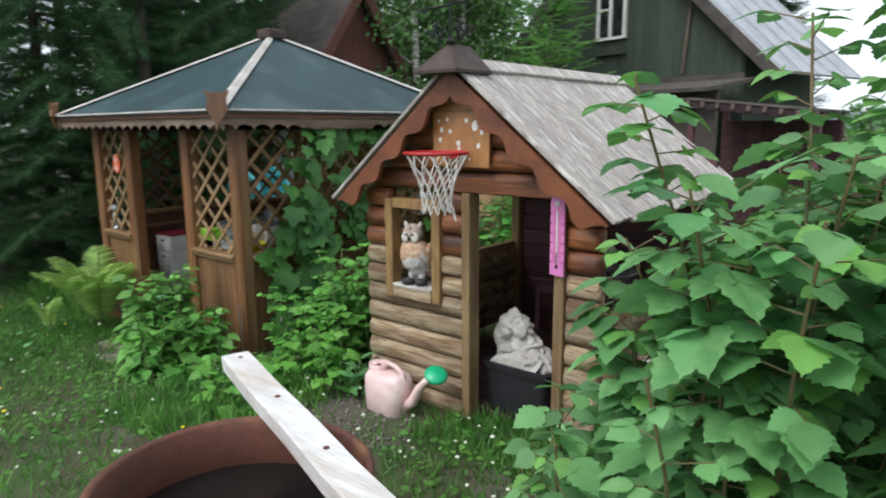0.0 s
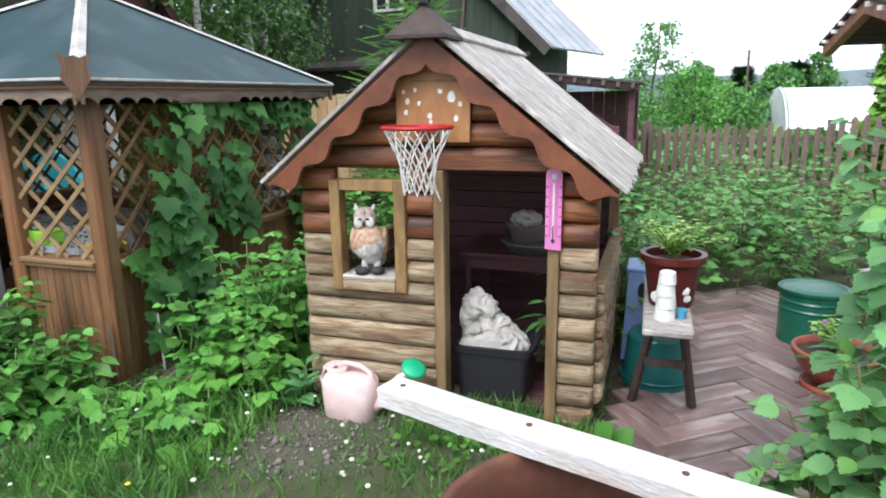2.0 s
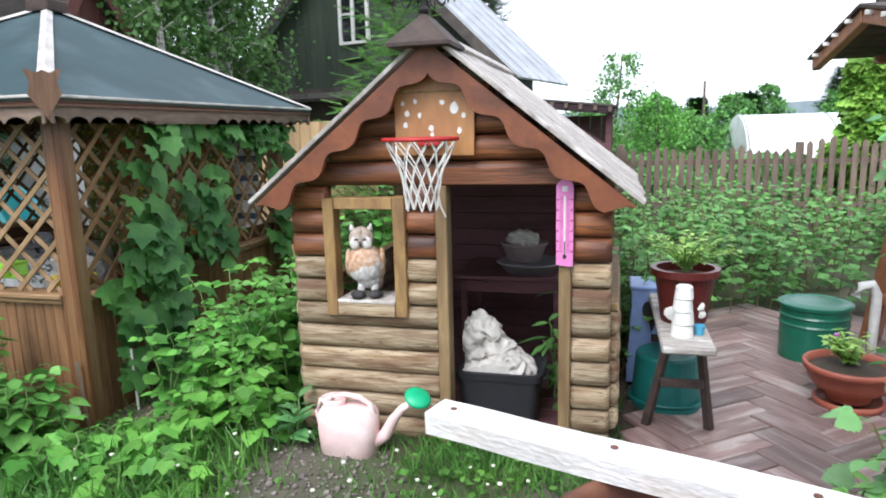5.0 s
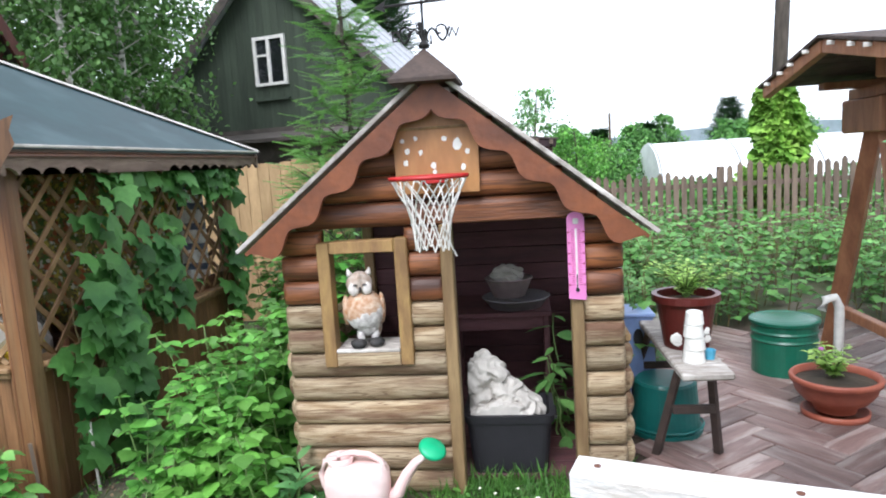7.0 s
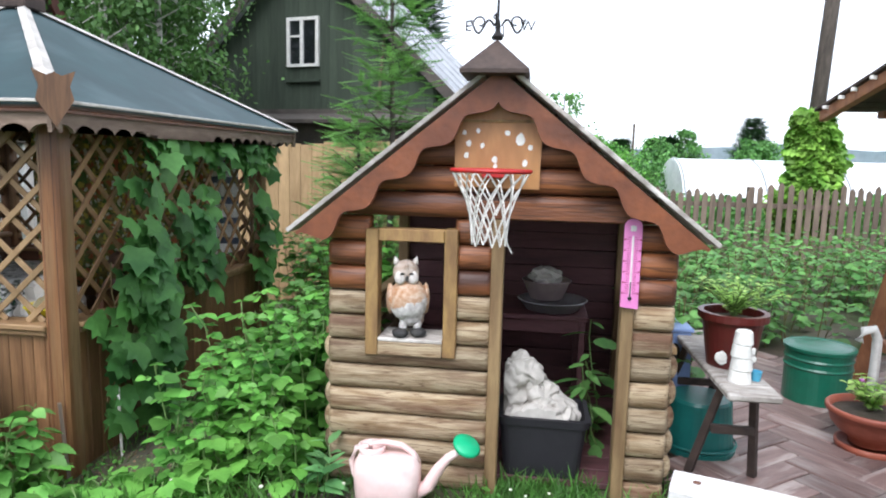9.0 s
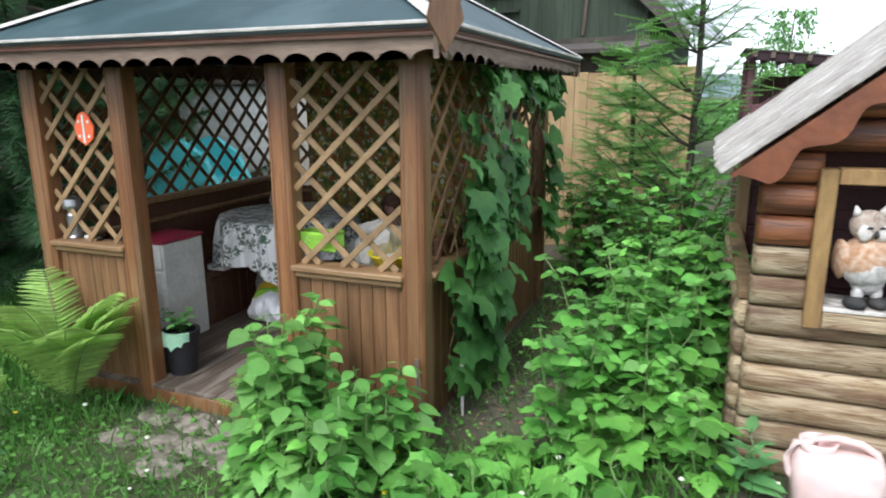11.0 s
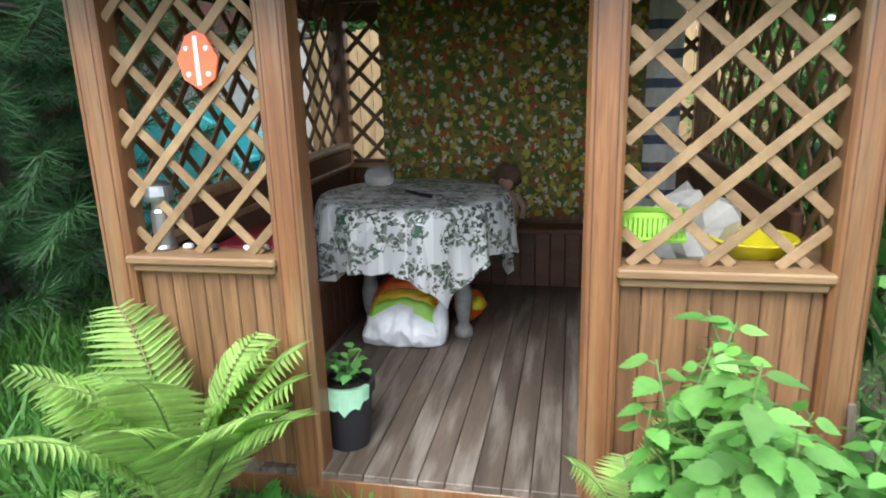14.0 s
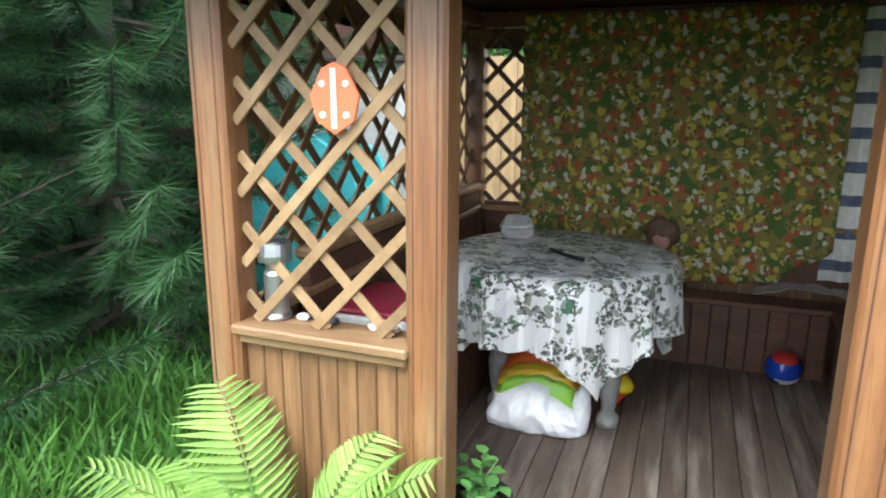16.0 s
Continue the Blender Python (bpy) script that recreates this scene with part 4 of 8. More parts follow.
# ---- things at the playhouse ----
def build_backboard():
    b = thing("basketball_hoop", (0.79, -0.07, 1.36), "plywood backboard with red hoop and white cord net", "basketball hoop")
    pts = [(0.60, 1.362), (0.976, 1.358), (0.982, 1.66), (0.955, 1.70)] + [(0.785 + 0.16 * math.cos(a), 1.70 + 0.075 * math.sin(a)) for a in [math.pi * i / 10 for i in range(11)]] + [(0.615, 1.70), (0.597, 1.66)]
    part("backboard", extrude_outline(pts, 0.016, Matrix.Translation((0, -0.075, 0)) @ XZ), M_BOARD, b, "orange varnished plywood board")
    part("batten", box(0.60, 0.978, -0.083, -0.0765, 1.645, 1.658, 0.002), M_FRAME, b)
    rr = random.Random(3)
    for x, z, s in ((0.64, 1.60, 0.010), (0.66, 1.555, 0.012), (0.70, 1.61, 0.009), (0.72, 1.545, 0.010), (0.83, 1.60, 0.013), (0.886, 1.572, 0.022), (0.93, 1.54, 0.012), (0.65, 1.50, 0.013), (0.775, 1.485, 0.014), (0.78, 1.455, 0.010), (0.91, 1.47, 0.012), (0.90, 1.69, 0.010), (0.66, 1.69, 0.008), (0.85, 1.40, 0.007), (0.69, 1.42, 0.007)):
        n = 9
        o = [(x + s * rr.uniform(0.7, 1.1) * math.cos(2 * math.pi * i / n), z + s * rr.uniform(0.8, 1.5) * math.sin(2 * math.pi * i / n)) for i in range(n)]
        part("paint_chip", extrude_outline(o, 0.002, Matrix.Translation((0, -0.0775, 0)) @ XZ), M_WHITE, b)
    c = Vector((0.775, -0.255, 1.437))
    R = 0.163
    ring = [c + Vector((R * math.cos(a), R * math.sin(a), 0)) for a in [2 * math.pi * i / 40 for i in range(41)]]
    rim = part("rim", tube(ring, 0.0095, n=8), M_RED, b, "red painted metal rim", smooth=True)
    part("bracket", box(0.725, 0.825, -0.13, -0.076, 1.405, 1.437, 0.004), M_RED, rim)
    bm = bmesh.new()
    n, lv = 12, 5
    rads = [1.0, 0.80, 0.62, 0.52, 0.47, 0.44]

    def pt(i, l):
        a = 2 * math.pi * (i + 0.5 * (l % 2)) / n
        rr2 = R * rads[l]
        return c + Vector((rr2 * math.cos(a), rr2 * math.sin(a), -0.062 * l - 0.006 * math.sin(i * 2.3 + l)))

    for l in range(lv):
        for i in range(n):
            j = i + (1 if l % 2 else 0)
            if (i + l) % 11 == 5 and l > 2:
                continue
            add_tube(bm, [pt(i, l), pt(j, l + 1)], 0.0034, n=5)
            add_tube(bm, [pt(i, l), pt(j - 1, l + 1)], 0.0034, n=5)
    add_tube(bm, [pt(1, 4), pt(1, 4) + Vector((0.01, 0, -0.06)), pt(1, 4) + Vector((0.03, 0.0, -0.10)), pt(2, 4) + Vector((0.02, 0, -0.03))], 0.0032, n=5)
    part("net", bm, M_NET, b, "knotted white cord net")


def build_thermometer():
    t = thing("thermometer", (1.39, -0.08, 0.85), "large pink plastic wall thermometer", "thermometer")
    n = 10
    o = [(1.352, 0.852), (1.428, 0.846), (1.428, 1.205)] + [(1.39 + 0.038 * math.cos(a), 1.21 + 0.034 * math.sin(a)) for a in [math.pi * i / n for i in range(n + 1)]]
    m = Matrix.Translation((0, -0.078, 0)) @ XZ
    part("body", extrude_outline(o, 0.014, m), M_HOTPINK, t)
    part("tube", box(1.386, 1.394, -0.082, -0.0785, 0.90, 1.17, 0.001), M_WHITE, t, "white glass tube")
    part("bulb", lathe([(0.0, -0.002), (0.009, -0.002), (0.009, 0.002), (0.0, 0.002)], 12, (1.39, -0.081, 0.893), Matrix.Rotation(radians(90), 4, "X")), M_BLACK, t)
    part("fluid", box(1.3875, 1.3925, -0.0835, -0.0822, 0.893, 0.965, 0), M_BLACK, t)
    bm = bmesh.new()
    for i in range(27):
        z = 0.915 + 0.0095 * i
        w = 0.012 if i % 5 else 0.018
        add_box(bm, 1.380 - w, 1.381, -0.0798, -0.0785, z, z + 0.002)
        add_box(bm, 1.399, 1.399 + w, -0.0798, -0.0785, z, z + 0.002)
    part("scale_marks", bm, M_MAROON, t)
    bm = bmesh.new()
    for i in range(6):
        z = 0.912 + 0.0475 * i
        add_box(bm, 1.354, 1.361, -0.0798, -0.0785, z, z + 0.008)
        add_box(bm, 1.419, 1.426, -0.0798, -0.0785, z, z + 0.008)
    part("scale_numbers", bm, M_MAROON, t)
    part("crest", box(1.378, 1.402, -0.081, -0.0785, 1.19, 1.215, 0.003), M_WHITE, t)


def build_owl():
    bm = bmesh.new()

    def add(b, mi):
        me = bpy.data.meshes.new("tmp")
        for f in b.faces:
            f.material_index = mi
            f.smooth = True
        b.to_mesh(me)
        b.free()
        bm.from_mesh(me)
        bpy.data.meshes.remove(me)

    x, y, z = 0.385, 0.0, 0.643
    body = blob(0.080, 0.066, 0.088, (x, y, z + 0.148), 4, 0.05, 1, 16)
    for f in body.faces:      # rusty breast over a speckled pale belly
        c = f.calc_center_median()
        f.material_index = 0 if c.z - z - 0.3 * (c.x - x) > 0.142 + 0.02 * noise.noise(c * 60) else 1
        f.smooth = True
    me = bpy.data.meshes.new("tmp")
    body.to_mesh(me)
    body.free()
    bm.from_mesh(me)
    bpy.data.meshes.remove(me)
    add(blob(0.050, 0.044, 0.05, (x + 0.01, y + 0.005, z + 0.088), 3, 0.08, 2, 20), 1)
    hx = x - 0.012
    add(blob(0.054, 0.048, 0.050, (hx, y, z + 0.262), 3, 0.03, 3, 10), 4)
    for s in (-1, 1):
        add(blob(0.024, 0.012, 0.029, (hx + s * 0.025, y - 0.036, z + 0.245), 2), 3)
        add(lathe([(0.015, 0), (0.010, 0.014), (0.002, 0.030)], 8, (hx + s * 0.036, y, z + 0.296), Matrix.Rotation(radians(16 * s), 4, "Y")), 3)
        add(blob(0.011, 0.006, 0.005, (hx + s * 0.018, y - 0.0465, z + 0.262), 1), 2)
        add(blob(0.017, 0.05, 0.066, (x + s * 0.072, y + 0.022, z + 0.15), 2, 0.12, 5 + s, 18), 0)
        add(blob(0.018, 0.018, 0.03, (x + 0.008 + s * 0.028, y - 0.006, z + 0.045), 2, 0.1, 4, 14), 1)
        add(blob(0.034, 0.040, 0.020, (x + 0.004 + s * 0.037, y - 0.022, z + 0.016), 2, 0.25, 8 + s, 12), 2)
    add(blob(0.007, 0.012, 0.014, (hx, y - 0.052, z + 0.243), 1), 2)
    add(blob(0.009, 0.008, 0.028, (hx, y - 0.040, z + 0.285), 2), 4)
    add(blob(0.022, 0.035, 0.05, (x + 0.05, y + 0.05, z + 0.075), 2, 0.1, 9, 14), 4)
    bm.transform(Matrix.Translation((x, y, z)) @ Matrix.Scale(1.17, 4) @ Matrix.Rotation(radians(16), 4, "Z") @ Matrix.Translation((-x, -y, -z)))
    me = bpy.data.meshes.new("owl_figurine")
    bm.to_mesh(me)
    bm.free()
    part("owl_figurine", me, [M_OWLBROWN, M_OWLWHITE, M_OWLDARK, M_OWLFACE, M_OWLCROWN], label="painted brown and white owl figurine on the sill", category="figurine")


def build_watering_can():
    c = thing("watering_can", (0.37, -0.21, -0.1), "faded pink plastic watering can with green rose", "watering can")
    bm = bmesh.new()
    rings = []
    for z, sx, sy, ox in ((-0.115, 0.115, 0.075, 0), (-0.105, 0.128, 0.085, 0), (0.02, 0.135, 0.09, 0), (0.09, 0.132, 0.088, 0), (0.115, 0.118, 0.078, 0.0), (0.13, 0.09, 0.06, 0.0)):
        ring = []
        for i in range(24):
            a = 2 * math.pi * i / 24
            cx = math.copysign(abs(math.cos(a)) ** 0.6, math.cos(a))
            cy = math.copysign(abs(math.sin(a)) ** 0.7, math.sin(a))
            ring.append(bm.verts.new((0.365 + ox + sx * cx, -0.21 + sy * cy, z)))
        rings.append(ring)
    for a, b in zip(rings, rings[1:]):
        for i in range(24):
            bm.faces.new((a[i], a[(i + 1) % 24], b[(i + 1) % 24], b[i]))
    bm.faces.new(rings[0][::-1])
    bm.faces.new(rings[-1])
    part("body", bm, M_PINK, c, smooth=True)
    part("collar", lathe([(0.05, 0), (0.058, 0.035), (0.05, 0.035), (0.042, 0.0)], 18, (0.30, -0.21, 0.125), cap=False), M_PINK, c, smooth=True)
    part("top_handle", tube([(0.29, -0.21, 0.14), (0.30, -0.21, 0.168), (0.35, -0.21, 0.176), (0.42, -0.21, 0.168), (0.465, -0.21, 0.14), (0.485, -0.21, 0.09)], 0.013, n=8), M_PINK, c, smooth=True)
    part("side_handle", tube([(0.285, -0.21, 0.15), (0.235, -0.21, 0.14), (0.215, -0.21, 0.08), (0.225, -0.21, 0.02), (0.245, -0.21, -0.01)], 0.012, n=8), M_PINK, c, smooth=True)
    part("spout", tube([(0.47, -0.21, -0.05), (0.53, -0.205, -0.01), (0.57, -0.20, 0.07), (0.61, -0.195, 0.125), (0.66, -0.19, 0.16)], 0.034, 0.014, 10), M_PINK, c, smooth=True)
    m = Matrix.Translation((0.675, -0.188, 0.172)) @ Vector((0.45, -0.35, 0.82)).to_track_quat("Z", "Y").to_matrix().to_4x4()
    rose = lathe([(0.012, -0.04), (0.016, -0.02), (0.055, 0.0), (0.06, 0.012), (0.05, 0.022), (0.0, 0.028)], 20, (0, 0, 0), m)
    part("rose", rose, M_MINT, c, "bright green sprinkler rose", smooth=True)
    foot = Vector((0.52, -0.21, -0.115))
    c.matrix_basis = Matrix.Translation(foot) @ Matrix.Diagonal((1.14, 1.1, 1.06, 1)) @ Matrix.Translation(-foot) @ c.matrix_basis


def crumple(x0, x1, y0, y1, zf, seed, mt, parent, name, label="", n=34, amp=0.05):
    bm = bmesh.new()
    g = []
    for i in range(n):
        row = []
        for j in range(n):
            u, v = i / (n - 1), j / (n - 1)
            p = Vector((x0 + (x1 - x0) * u, y0 + (y1 - y0) * v, 0))
            q = p * 9 + Vector((seed, seed, seed))
            z = zf(u, v) + amp * (abs(noise.noise(q)) * 1.6 - 0.4) + amp * 0.5 * abs(noise.noise(q * 2.3))
            p += Vector((noise.noise(q * 0.7), noise.noise(q * 0.7 + Vector((5, 0, 0))), 0)) * 0.025
            row.append(bm.verts.new((p.x, p.y, z)))
        g.append(row)
    for i in range(n - 1):
        for j in range(n - 1):
            bm.faces.new((g[i][j], g[i + 1][j], g[i + 1][j + 1], g[i][j + 1]))
    ex = bmesh.ops.extrude_face_region(bm, geom=bm.faces[:])
    bmesh.ops.translate(bm, verts=[v for v in ex["geom"] if isinstance(v, bmesh.types.BMVert)], vec=(0, 0, -0.006))
    return part(name, bm, mt, parent, label, smooth=True)


def build_bin():
    b = thing("storage_tub", (1.04, 0.33, -0.06), "black plastic storage tub in the playhouse doorway", "tub")
    cy_ = 0.235
    bm = bmesh.new()

    def ring(z, k, inset=0.0):
        out = []
        hw, hd, r = 0.215 * k - inset, 0.165 * k - inset, 0.04
        for cx, cy, a0 in ((1, 1, 0), (-1, 1, 90), (-1, -1, 180), (1, -1, 270)):
            for q in range(5):
                a = radians(a0 + 22.5 * q)
                out.append(bm.verts.new((1.045 + cx * (hw - r) + r * math.cos(a), cy_ + cy * (hd - r) + r * math.sin(a), z)))
        return out

    R = [ring(-0.06, 0.86), ring(0.205, 0.98), ring(0.207, 1.03), ring(0.245, 1.05), ring(0.247, 0.97, 0.006), ring(-0.045, 0.86, 0.006)]
    for a, c in zip(R, R[1:]):
        for i in range(20):
            bm.faces.new((a[i], a[(i + 1) % 20], c[(i + 1) % 20], c[i]))
    bm.faces.new(R[0][::-1])
    bm.faces.new(R[-1])
    part("tub", bm, M_BLACK, b)
    part("rim_handle", box(1.26, 1.285, 0.16, 0.31, 0.19, 0.21, 0.004), M_BLACK, b)

    # a sheet thrown in a heap: bundles that lean on one another, each with sharp folds
    bm = bmesh.new()
    bundles = (((0.905, 0.25, 0.355), (0.09, 0.10, 0.15), 0.25), ((0.955, 0.25, 0.425), (0.095, 0.09, 0.06), 0.45),
               ((1.015, 0.24, 0.29), (0.12, 0.11, 0.10), 0.5), ((1.115, 0.22, 0.255), (0.115, 0.115, 0.065), 0.35),
               ((0.93, 0.15, 0.225), (0.085, 0.085, 0.05), -0.3), ((1.04, 0.12, 0.245), (0.10, 0.06, 0.055), 0.2))
    for j, (c, rad, tilt) in enumerate(bundles):
        made = bmesh.ops.create_icosphere(bm, subdivisions=5, radius=1.0)["verts"]
        turn = Matrix.Rotation(tilt, 3, "Y")
        for vert in made:
            d = vert.co.normalized()
            q = Vector((d.x * rad[0], d.y * rad[1], d.z * rad[2])) * 9 + Vector((3.7 * j, 1.3 * j, 0.5))
            w = q + 0.5 * Vector((noise.noise(q * 1.1), noise.noise(q * 1.1 + Vector((9, 0, 0))), noise.noise(q * 1.1 + Vector((0, 9, 0)))))
            ridge = 1 - 2.6 * abs(noise.noise(w * 1.1))
            fine = 1 - 2.4 * abs(noise.noise(w * 2.3 + Vector((0, 5, 0))))
            k = 0.97 + 0.25 * ridge + 0.14 * fine + 0.22 * noise.noise(q * 0.8)
            p = turn @ Vector((d.x * rad[0], d.y * rad[1], d.z * rad[2])) * k * 0.9
            vert.co = (min(1.235, max(0.845, c[0] + p.x)), min(0.375, max(0.092, c[1] + p.y)), max(0.10, c[2] + p.z))
    heap = part("crumpled_cloth", bm, M_CLOTH, None, "crumpled off-white cloth heaped in a black tub", smooth=True, category="cloth")
    weld = heap.modifiers.new("weld_bundles", "REMESH")
    weld.mode = "VOXEL"
    weld.voxel_size = 0.003
    weld.use_smooth_shade = True
    part("green_bucket", lathe([(0.07, -0.06), (0.09, 0.13), (0.098, 0.135), (0.092, 0.14), (0.072, -0.045)], 20, (0.90, 0.62, 0.0)), M_MINT, None, "bright green plastic bucket inside the playhouse", smooth=True, category="bucket")


def build_inner_table():
    t = thing("work_table", (0.98, 1.15, -0.06), "dark wooden table inside the playhouse", "table")
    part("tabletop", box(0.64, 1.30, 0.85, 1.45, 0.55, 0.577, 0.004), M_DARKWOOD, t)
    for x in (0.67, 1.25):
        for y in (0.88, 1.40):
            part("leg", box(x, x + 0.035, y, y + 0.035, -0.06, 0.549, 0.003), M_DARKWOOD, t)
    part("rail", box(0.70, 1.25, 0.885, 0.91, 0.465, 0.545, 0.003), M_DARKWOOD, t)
    o = (1.09, 1.05, 0.578)
    part("plastic_basin", lathe([(0.16, 0.0), (0.205, 0.06), (0.215, 0.062), (0.205, 0.068), (0.155, 0.008)], 24, o), mat("grey_basin", (0.32, 0.30, 0.31), None, 4, 0.5), None, "grey plastic basin on the dark table", smooth=True, category="basin")
    part("plastic_tub", lathe([(0.10, 0.0), (0.145, 0.11), (0.152, 0.112), (0.145, 0.118), (0.098, 0.008)], 24, (1.05, 1.05, 0.645)), mat("pink_grey_tub", (0.46, 0.36, 0.36), None, 4, 0.5), None, "pale pinkish plastic tub stacked in a basin", smooth=True, category="tub")
    b = part("crumpled_bag", blob(0.10, 0.09, 0.06, (1.04, 1.05, 0.775), 3, 0.5, 4, 6), M_CLOTH, None, "crumpled whitish bag in the tub", category="bag")


def build_weathervane():
    w = thing("weathervane", (0.775, -0.14, 1.985), "black wrought-iron weathervane with compass letters", "weathervane")
    c = Vector((0.775, -0.14, 1.985))
    part("rod", tube([c, c + Vector((0, 0, 0.34))], 0.006, n=6), M_IRON, w)
    part("base_ring", lathe([(0.022, 0), (0.026, 0.012), (0.012, 0.03), (0.008, 0.05)], 12, c), M_IRON, w)
    for s in (-1, 1):
        for dx, dy in ((1, 0), (0, 1)):
            p = []
            for i in range(22):
                u = i / 21
                r = 0.015 + 0.10 * u
                p.append(c + Vector((s * dx * r, s * dy * r, 0.055 + 0.028 * math.sin(u * 2.2 * math.pi) - 0.02 * u + 0.03 * u * u)))
            part("scroll_arm", tube(p, 0.005, n=5), M_IRON, w)
            q = []
            for i in range(18):
                a = i / 17 * 1.6 * math.pi
                r = 0.028 * (1 - 0.035 * i)
                q.append(c + Vector((s * dx * (0.075 + r * math.cos(a)), s * dy * (0.075 + r * math.cos(a)), 0.07 + r * math.sin(a))))
            part("curl", tube(q, 0.004, n=5), M_IRON, w)
    part("vane_bar", tube([c + Vector((-0.17, 0, 0.185)), c + Vector((0.12, 0, 0.195))], 0.006, n=6), M_IRON, w)
    part("arrow_head", extrude_outline([(c.x - 0.21, c.z + 0.184), (c.x - 0.155, c.z + 0.16), (c.x - 0.165, c.z + 0.185), (c.x - 0.155, c.z + 0.21)], 0.006, Matrix.Translation((0, c.y - 0.003, 0)) @ XZ), M_IRON, w)
    part("vane_tail", tube([c + Vector((0.02 + 0.075 * u + 0.018 * math.sin(9 * u), 0, 0.195 + 0.05 * math.sin(3.1 * u))) for u in np.linspace(0, 1, 16)], 0.005, n=5), M_IRON, w)
    part("finial", lathe([(0.0, 0.335), (0.014, 0.35), (0.0, 0.37)], 10, c), M_IRON, w)
    for ch, dx, dy in (("E", -0.125, 0), ("W", 0.125, 0), ("N", 0, 0.125), ("S", 0, -0.125)):
        cu = bpy.data.curves.new("letter", "FONT")
        cu.body, cu.size, cu.extrude, cu.align_x = ch, 0.062, 0.003, "CENTER"
        ob = new("letter", cu)
        deps = bpy.context.evaluated_depsgraph_get()
        me = bpy.data.meshes.new_from_object(ob.evaluated_get(deps))
        bpy.data.objects.remove(ob)
        flip = Matrix()
        me.transform(Matrix.Translation(c + Vector((dx, dy, 0.035))) @ Matrix.Rotation(radians(90), 4, "X") @ flip)
        me.materials.clear()
        part("compass_letter", me, M_IRON, w)


build_backboard()
build_thermometer()
build_owl()
build_watering_can()
build_bin()
build_inner_table()
build_weathervane()


# ---- rain barrel and timber ----
def build_drum():
    cx, cy, R, top = 1.80, -2.12, 0.29, 0.834
    d = thing("rain_barrel", (cx, cy, -0.1), "rusty open steel drum full of dark water", "barrel")
    prof = [(R, -0.10)]
    for z in (0.19, 0.50):
        prof += [(R, z - 0.02), (R + 0.012, z), (R, z + 0.02)]
    prof += [(R, top - 0.03), (R + 0.012, top - 0.02), (R + 0.014, top - 0.007), (R + 0.002, top), (R - 0.008, top - 0.01), (R - 0.010, top - 0.11)]
    part("drum", lathe(prof, 56, (cx, cy, 0), cap=False), M_RUST, d, smooth=True)
    part("liner", lathe([(R - 0.011, top - 0.11), (R - 0.012, 0.4)], 56, (cx, cy, 0), cap=False), M_RUST, d, smooth=True)
    part("water", lathe([(R - 0.012, top - 0.125), (0.15, top - 0.125), (0.001, top - 0.125)], 48, (cx, cy, 0), cap=False), M_WATER, d, "still dark water")
    a = Vector((1.247, -1.762, top + 0.0225))
    b = a + Vector((0.953, -0.302, 0)) * 1.85
    dr = b - a
    m = Matrix.Translation((a + b) / 2) @ Matrix.Rotation(math.atan2(dr.y, dr.x), 4, "Z")
    bm = bmesh.new()
    n = 16
    rows = []
    for i in range(n + 1):
        x = -dr.length / 2 + dr.length * i / n
        wob = 0.003 * noise.noise(Vector((x * 4, 0, 0)))
        rows.append([bm.verts.new((x, y + wob, z + wob)) for y, z in ((-0.040, -0.022), (-0.043, 0.022), (-0.039, 0.027), (0.039, 0.027), (0.043, 0.022), (0.040, -0.022))])
    for p, q in zip(rows, rows[1:]):
        for i in range(6):
            bm.faces.new((p[i], p[(i + 1) % 6], q[(i + 1) % 6], q[i]))
    bm.faces.new(rows[0])
    bm.faces.new(rows[-1][::-1])
    bm.transform(m)
    t = part("timber_beam", bm, M_WHITEWOOD, None, "whitewashed square timber laid across the drum", category="timber")
    for x in (-0.88, -0.53, -0.2):
        k = lathe([(0.007, 0), (0.008, 0.002), (0.0, 0.003)], 8, (x, 0.004, 0.0268))
        k.transform(m)
        part("nail_hole", k, M_RUST, t)


build_drum()


# ---- terrace by the playhouse ----
def build_bench():
    b = thing("garden_bench", (1.95, 0.45, -0.06), "small weathered grey-white wooden bench", "bench")
    m = Matrix.Translation((1.935, 0.40, 0.015)) @ Matrix.Rotation(radians(1), 4, "Z")
    part("seat", box(-0.12, 0.11, -0.52, 0.62, 0.455, 0.49, 0.008, m), M_ROOFWOOD, b)
    for y in (-0.28, 0.42):
        for s in (-1, 1):
            part("leg", tube([m @ Vector((0.07 * s, y, 0.455)), m @ Vector((0.155 * s, y + 0.17, -0.075))], 0.022, 0.026, 4), M_SHINGLE, b)
        part("stretcher", box(-0.10, 0.10, y + 0.02, y + 0.05, 0.2, 0.24, 0.003, m), M_SHINGLE, b)


def pot(name, at, r, hgt, mt, label, category="flower pot", soil=True, rim=0.015, taper=0.72, saucer=0):
    t = thing(name, at, label, category)
    x, y, z = at
    part("pot", lathe([(r * taper, 0), (r * 0.96, hgt * 0.86), (r + rim, hgt * 0.87), (r + rim, hgt), (r - 0.012, hgt), (r * 0.9, hgt * 0.8)], 30, (x, y, z + (0.03 if saucer else 0)), cap=False), mt, t, smooth=False)
    part("soil", lathe([(r * 0.94, 0), (r * 0.5, 0.015), (0.001, 0.02)], 24, (x, y, z + hgt * 0.84 + (0.03 if saucer else 0)), cap=False), M_SOIL, t)
    if saucer:
        part("saucer", lathe([(saucer * 0.85, 0), (saucer, 0.03), (saucer - 0.01, 0.032), (saucer * 0.8, 0.012), (0.001, 0.012)], 30, at), mt, t, smooth=True)
    return t


